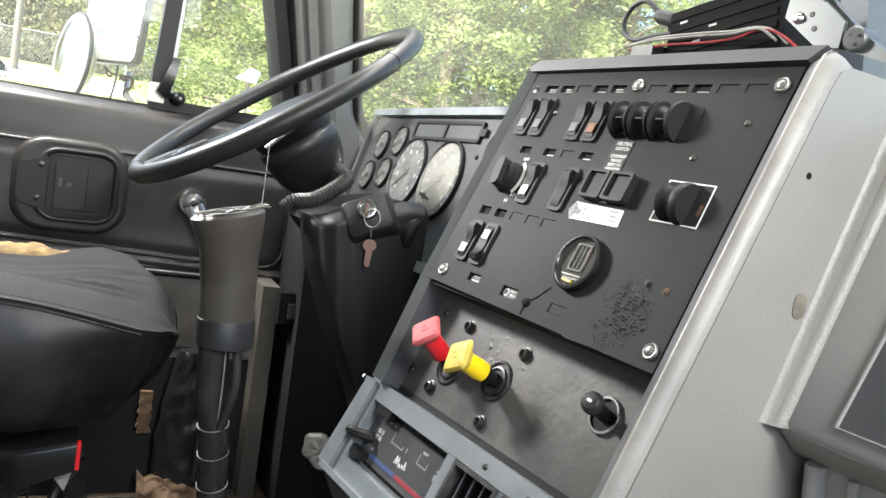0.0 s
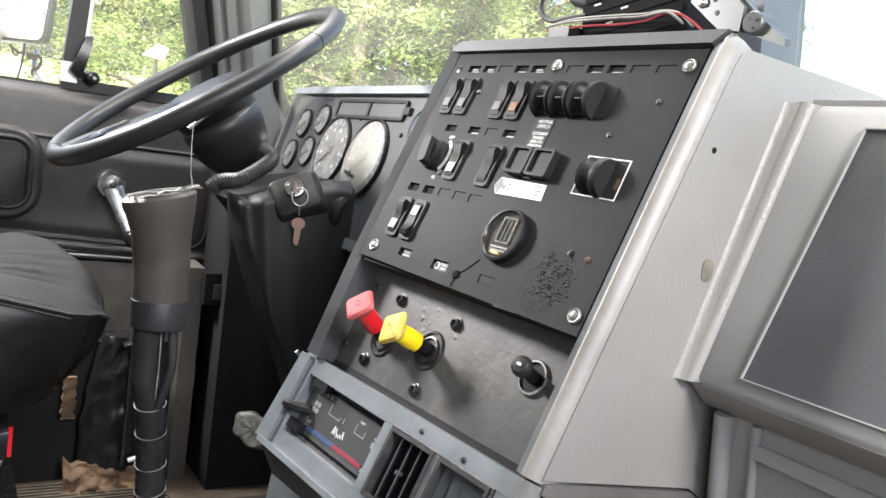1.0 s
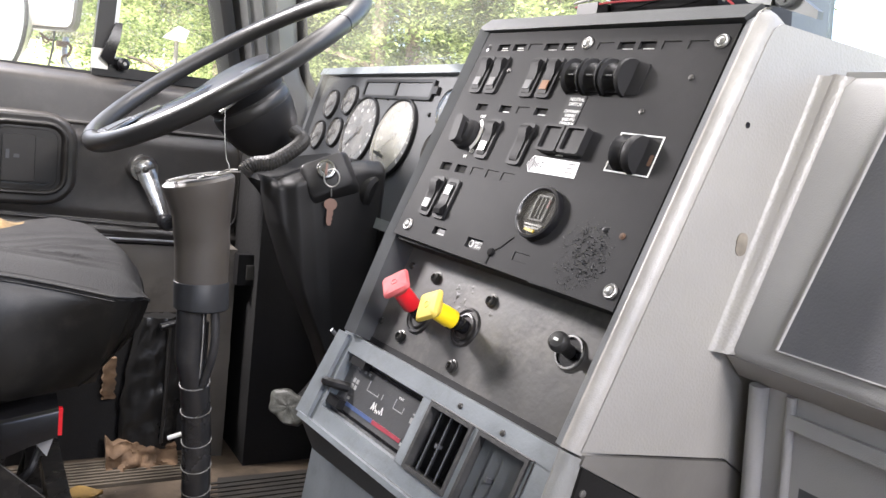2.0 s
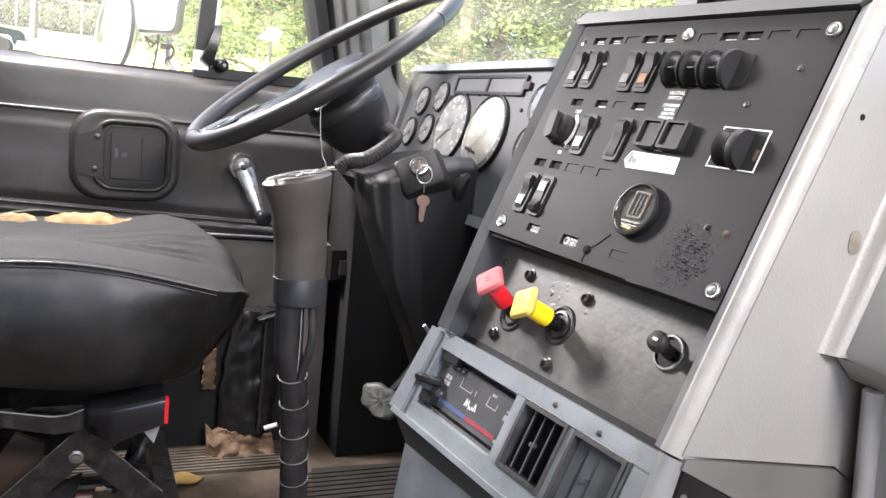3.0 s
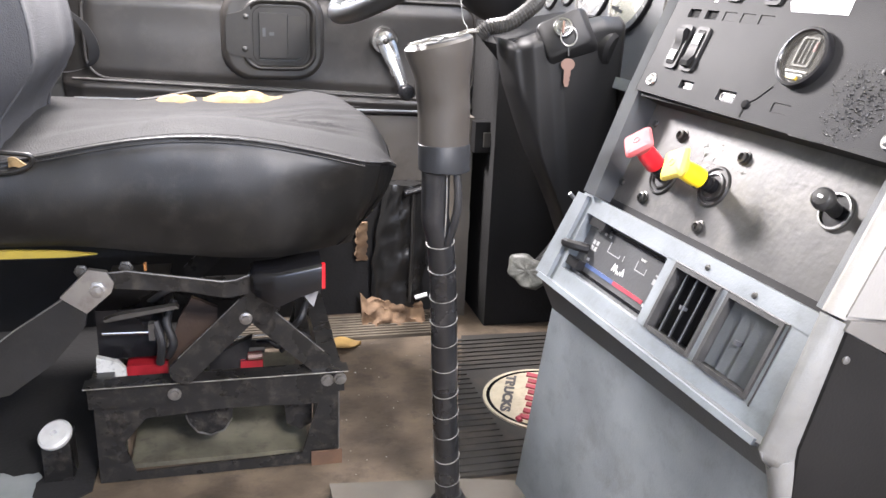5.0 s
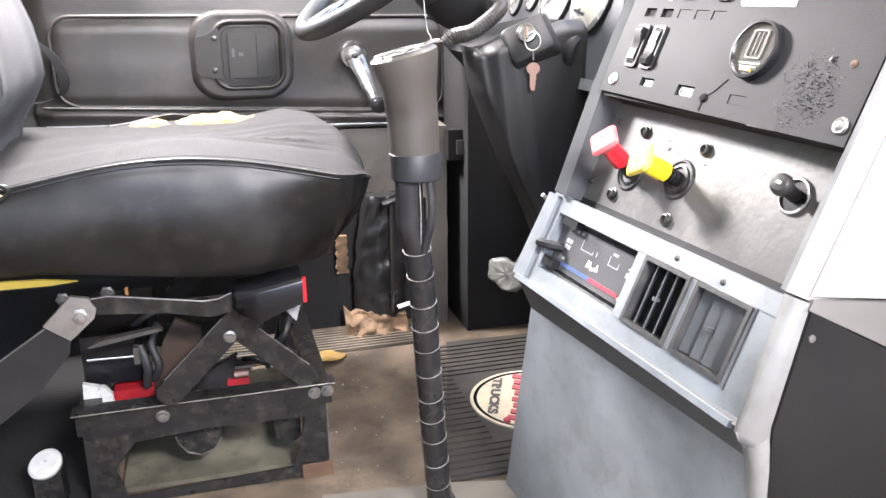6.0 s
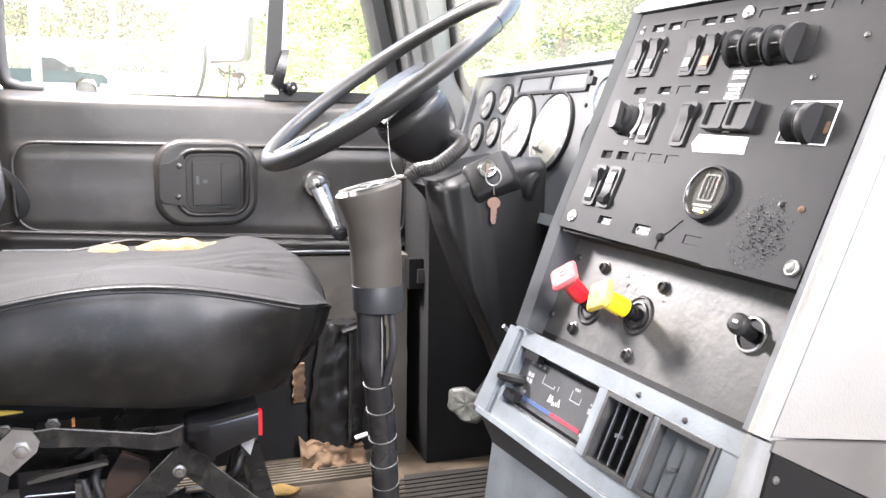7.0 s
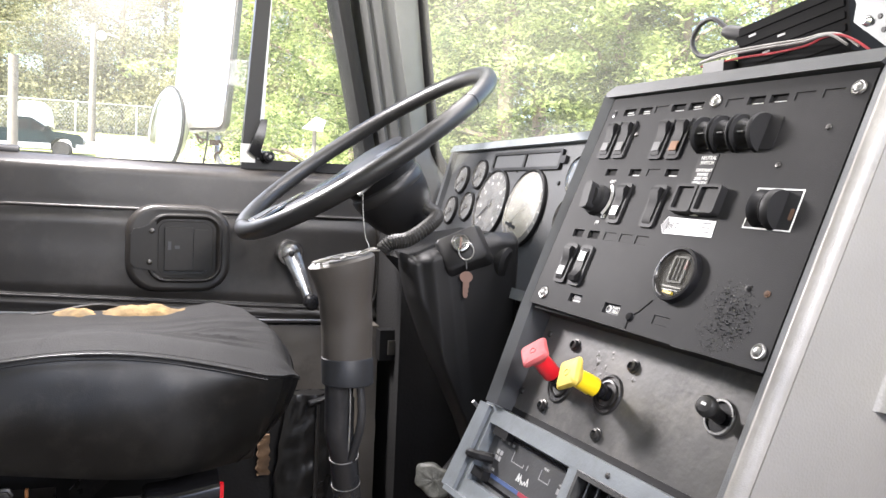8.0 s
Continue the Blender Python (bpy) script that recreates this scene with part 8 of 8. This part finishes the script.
def plant(meshes, x, y, turn, k, label, group):
    ob = thing("tree", label, "tree", Matrix.Translation((x, y, ground_z(x, y) - 0.1)) @ Matrix.Rotation(turn, 4, "Z") @ Matrix.Scale(k, 4), group)
    for nm, me in (("trunk", meshes[0]), ("crown", meshes[1])):
        o = new(nm, me)
        o.parent = ob
    return ob


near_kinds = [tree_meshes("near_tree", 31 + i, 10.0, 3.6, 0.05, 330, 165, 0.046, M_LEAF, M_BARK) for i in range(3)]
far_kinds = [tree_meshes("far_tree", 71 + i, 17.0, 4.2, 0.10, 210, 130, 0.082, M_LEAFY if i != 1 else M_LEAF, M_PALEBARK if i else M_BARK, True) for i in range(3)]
rnd = random.Random(42)
az = 15.0
k = 0
while az < 43:
    for dist in (rnd.uniform(13, 16), rnd.uniform(18.5, 23)):
        a = radians(az + rnd.uniform(-1.5, 1.5))
        plant(near_kinds[k % 3], dist * math.sin(a), dist * math.cos(a), rnd.uniform(0, 6.3), rnd.uniform(0.85, 1.2), "leafy bright green tree with branches down to the ground", "trees ahead of the truck")
        k += 1
    az += 4.4
for row, (y0, n_) in enumerate(((54, 17), (62, 15), (72, 14))):
    for i in range(n_):
        x = -34 + 58 * (i + rnd.uniform(0.2, 0.8)) / n_ + (3 if row == 1 else 0)
        plant(far_kinds[rnd.randrange(3)], x, y0 + rnd.uniform(-2.5, 2.5), rnd.uniform(0, 6.3), rnd.uniform(0.85, 1.25), "tall slim tree at the edge of the woods", "woods behind the yard")
# low brush under the trees
rs_ = np.random.RandomState(4)
bn = 90000
bx = rs_.uniform(-34, 26, bn)
by = rs_.uniform(49.0, 57, bn)
pos = np.stack([bx, by, np.array([ground_z(x, y) for x, y in zip(bx, by)]) + rs_.gamma(1.6, 1.1, bn)], 1)
d1 = rs_.normal(0, 1, (bn, 3))
d1 /= np.linalg.norm(d1, axis=1)[:, None]
d2 = np.cross(d1, rs_.normal(0, 1, (bn, 3)))
d2 /= np.linalg.norm(d2, axis=1)[:, None]
ln = rs_.uniform(0.06, 0.17, bn)[:, None]
quad = np.stack([pos - d1 * ln, pos - d2 * ln * 0.4, pos + d1 * ln, pos + d2 * ln * 0.4], 1).reshape(-1, 3)
me = bpy.data.meshes.new("brush")
me.from_pydata(quad.tolist(), [], np.arange(4 * bn).reshape(-1, 4).tolist())
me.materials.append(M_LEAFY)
tagged(new("brush", me), "low yellow-green brush at the edge of the woods", "brush", kind="stuff")

# chain-link fence with posts
fe = thing("fence", "grey chain-link fence with thin steel posts", "fence")
FY = 47.5
for i in range(15):
    x = -24 + 3.0 * i
    z = ground_z(x, FY)
    part("post", cyl(B(), (x, FY, z - 0.2), (x, FY, z + 1.75), 0.045, seg=8), M_GALV, fe)
top_r = B()
tube(top_r, [(-24 + 3.0 * i, FY, ground_z(-24 + 3.0 * i, FY) + 1.70) for i in range(15)], 0.025, 6)
part("top_rail", top_r, M_GALV, fe)
wv, wf = [], []
xs = np.arange(-24, 18, 0.16)
for dr_ in (1, -1):
    for x in xs:
        z = ground_z(x, FY)
        b_ = len(wv)
        wv += [(x, FY, z), (x + 0.010, FY, z), (x + 0.010 + dr_ * 1.2, FY + 0.01, z + 1.68), (x + dr_ * 1.2, FY + 0.01, z + 1.68)]
        wf.append((b_, b_ + 1, b_ + 2, b_ + 3))
me = bpy.data.meshes.new("wire_mesh")
me.from_pydata(wv, [], wf)
me.materials.append(M_GALV)
o = new("wire_mesh", me)
o.parent = fe
o["kind"] = "stuff"

# posts in the yard
p1 = thing("light_pole", "pale wooden pole with a small lamp arm", "pole")
z = ground_z(-2.15, 46)
part("pole", cyl(B(), (-2.15, 46, z - 0.3), (-2.10, 46, 8.55), 0.19, 0.15, 12), M_WOODPOST, p1)
part("lamp_arm", tube(B(), curve_pts([(-2.10, 46, 7.9), (-1.6, 46, 8.1), (-0.9, 46, 7.95)], 5), 0.04, 6), M_GALV, p1)
part("lamp_head", lathe(B(), [(0.10, 0.0), (0.24, 0.1), (0.26, 0.35), (0.10, 0.5)], Matrix.Translation((-1.75, 45.9, 7.7)), 14), M_GALV, p1)
p2 = thing("gate_post", "thick weathered post at the side of the yard", "post")
z = ground_z(-3.75, 30)
part("pole", cyl(B(), (-3.75, 30, z - 0.3), (-3.75, 30, 4.55), 0.16, 0.15, 12), M_WOODPOST, p2)

# tank and stand made up for a white rounded thing beyond the pickup
tk_ = thing("tank_stand_in", "white rounded shape built as a tank on an added dark stand", "tank")
z = ground_z(-4.7, 44)
part("tank", lathe(B(), [(0.02, 2.05), (0.55, 1.98), (0.86, 1.72), (0.95, 1.35), (0.95, 0.9), (0.02, 0.88)], Matrix.Translation((-4.7, 44, z + 0.15)), 24), M_WHITE, tk_)
for dx in (-0.75, 0.75):
    part("leg", box(B(), (-4.7 + dx - 0.05, 43.5, z - 0.1), (-4.7 + dx + 0.05, 43.6, z + 1.06), 0.0), M_BLACK, tk_)
    part("leg", box(B(), (-4.7 + dx - 0.05, 44.4, z - 0.1), (-4.7 + dx + 0.05, 44.5, z + 1.06), 0.0), M_BLACK, tk_)


sg = thing("white_board", "small white board standing among the bushes", "board")
part("board", prism(B(), [(1.49, 1.26), (1.62, 1.375), (1.71, 1.345), (1.675, 1.24)], -7.9, -7.85, 0.005, m_xz), M_WHITE, sg)
part("stake", cyl(B(), (1.62, 7.93, -1.1), (1.62, 7.93, 1.30), 0.02, seg=8), M_WOODPOST, sg)


# parked pickup
def pickup(x0, y0, z0):
    """Side on, nose towards +x; x0 is the front bumper."""
    ob = thing("pickup_truck", "parked teal pickup truck with silver lower body", "pickup truck", Matrix.Translation((x0, y0, z0)))
    W = 1.75

    def slab(name, prof, y_in, mat_, label="", bev=0.03, parent=None):
        bm = B()
        prism(bm, prof, y_in, W - y_in, bev, Matrix(((1, 0, 0, 0), (0, 0, 1, 0), (0, 1, 0, 0), (0, 0, 0, 1))))
        return part(name, bm, mat_, parent or ob, label)
    body = slab("body", [(-5.0, 0.55), (-5.0, 1.15), (-3.05, 1.15), (-1.25, 1.13), (-0.15, 1.02), (0.0, 0.88), (0.0, 0.52), (-0.45, 0.50), (-0.52, 0.72), (-0.75, 0.88), (-1.05, 0.88), (-1.28, 0.72), (-1.35, 0.48), (-3.4, 0.46), (-3.48, 0.70), (-3.7, 0.86), (-4.0, 0.86), (-4.22, 0.70), (-4.3, 0.50)], 0.0, M_TEAL, "teal painted body")
    slab("lower_body", [(-3.42, 0.36), (-3.40, 0.62), (-1.34, 0.62), (-1.33, 0.38)], -0.012, M_GALV, "silver lower body", 0.01)
    slab("cab", [(-3.05, 1.14), (-2.90, 1.68), (-2.60, 1.74), (-2.12, 1.72), (-1.20, 1.13)], 0.10, M_TEAL, "", 0.04)
    slab("side_window", [(-2.85, 1.18), (-2.76, 1.60), (-2.10, 1.62), (-1.42, 1.18)], 0.085, M_CARGLASS, "dark side windows", 0.01)
    slab("pillar", [(-2.22, 1.16), (-2.20, 1.66), (-2.14, 1.66), (-2.14, 1.16)], 0.08, M_TEAL, "", 0.005)
    slab("hood", [(-1.28, 1.10), (-1.20, 1.16), (-0.16, 1.05), (-0.10, 1.0)], 0.06, M_TEAL, "", 0.02)
    slab("bumper", [(-0.30, 0.42), (-0.30, 0.62), (0.06, 0.62), (0.06, 0.42)], -0.02, M_GALV, "silver front bumper", 0.03)
    slab("bed_side", [(-5.02, 0.6), (-5.02, 1.20), (-3.08, 1.20), (-3.08, 0.6)], 0.02, M_TEAL, "", 0.02)
    for wx_ in (-0.92, -3.85):
        for wy_ in (0.06, W - 0.28):
            tyre = part("wheel", lathe(B(), [(0.20, 0.0), (0.34, 0.0), (0.375, 0.03), (0.375, 0.19), (0.34, 0.22), (0.20, 0.22)], Matrix.Translation((wx_, wy_ + 0.22, 0.375)) @ Matrix.Rotation(radians(90), 4, "X"), 28), M_TYRE, ob)
            part("wheel_rim", lathe(B(), [(0.02, 0.02), (0.13, 0.03), (0.165, 0.0), (0.19, 0.02), (0.19, 0.20), (0.02, 0.19)], Matrix.Translation((wx_, wy_ + 0.215, 0.375)) @ Matrix.Rotation(radians(90), 4, "X"), 20), M_GALV, tyre)
    mr = B()
    box(mr, (-1.75, -0.20, 1.16), (-1.58, 0.02, 1.30), 0.03)
    part("wing_mirror", mr, M_BLACK, ob)
    part("headlight", box(B(), (-0.04, 0.10, 0.72), (0.03, 0.42, 0.88), 0.02), M_GALV, ob)
    part("headlight", box(B(), (-0.04, W - 0.42, 0.72), (0.03, W - 0.10, 0.88), 0.02), M_GALV, ob)
    return ob


pickup(-2.2, 40.2, 1.55)

# ---- the truck's own door mirror ----
dm_ = thing("door_mirror", "large door mirror with a round spot mirror on a tubular arm", "mirror")
mdir = Vector((-0.80, -0.58, 0.10)).normalized()
mr_ = mdir.cross(Vector((0, 0, 1))).normalized()
mu_ = mr_.cross(mdir)
mm = Matrix((mr_, mu_, mdir)).transposed().to_4x4()
mm.translation = (0.154, 2.0, 1.025)
hb = B()
prism(hb, rrect(0, 0, 0.190, 0.430, 0.022, 4), -0.014, 0.0, 0.005, mm)
part("housing", hb, M_ARM, dm_, "steel mirror housing")
part("mirror_glass", prism(B(), rrect(0, 0, 0.178, 0.418, 0.018, 4), 0.0005, 0.0025, 0, mm), M_MIRROR, dm_)
sdir = Vector((-0.94, -0.34, 0.08)).normalized()
sr_ = sdir.cross(Vector((0, 0, 1))).normalized()
mm2 = Matrix((sr_, sr_.cross(sdir), sdir)).transposed().to_4x4()
mm2.translation = (0.068, 1.985, 0.808)
part("spot_housing", lathe(B(), [(0.02, -0.034), (0.07, -0.026), (0.096, -0.008), (0.100, 0.0), (0.097, 0.003)], mm2, 32), M_STEEL, dm_, "round steel spot mirror shell")
part("spot_rim", lathe(B(), [(0.0955, 0.001), (0.0985, 0.004), (0.1015, 0.001), (0.1005, -0.004)], mm2, 32), M_RUBBER, dm_, "thin black rubber rim")
part("spot_glass", lathe(B(), [(0.0, 0.012), (0.04, 0.0105), (0.075, 0.006), (0.096, 0.0005), (0.096, -0.002), (0.0, -0.002)], mm2, 32), M_MIRROR, dm_)
part("arm", tube(B(), curve_pts([(0.188, 2.02, 0.800), (0.184, 1.995, 0.765), (0.186, 1.98, 0.747), (0.203, 1.95, 0.725), (0.235, 1.88, 0.70), (0.26, 1.80, 0.68)], 8), 0.0065, 10), M_STEEL, dm_, "thin tubular arm")
part("clamp", box(B(), (0.166, 1.976, 0.779), (0.187, 1.992, 0.791), 0.003), M_RUST, dm_, "rusty clamp")
part("clamp_bolt", cyl(B(), (0.172, 1.976, 0.785), (0.172, 1.970, 0.785), 0.0035, 0.003, 8), M_RUST, dm_)
part("clamp_strap", tube(B(), curve_pts([(0.186, 1.985, 0.791), (0.195, 1.983, 0.782), (0.194, 1.983, 0.771), (0.188, 1.985, 0.760)], 6), 0.0032, 8), M_RUST, dm_, "rusty strap")
part("brace", tube(B(), [(0.133, 1.99, 0.803), (0.150, 1.988, 0.790), (0.162, 1.986, 0.7905)], 0.0026, 8), M_RUST, dm_)
part("brace", tube(B(), curve_pts([(0.186, 1.98, 0.764), (0.178, 1.98, 0.755), (0.181, 1.98, 0.744), (0.186, 1.98, 0.742)], 6), 0.0022, 8), M_RUST, dm_)
part("hook", tube(B(), curve_pts([(0.137, 1.985, 0.802), (0.141, 1.985, 0.788), (0.147, 1.985, 0.783), (0.152, 1.985, 0.788)], 6), 0.0022, 8), M_RUST, dm_, "rusty hook")
part("wire", tube(B(), curve_pts([(0.1615, 1.985, 0.812), (0.160, 1.982, 0.781), (0.155, 1.975, 0.750), (0.149, 1.965, 0.720)], 6), 0.0024, 6), M_RUBBER, dm_)
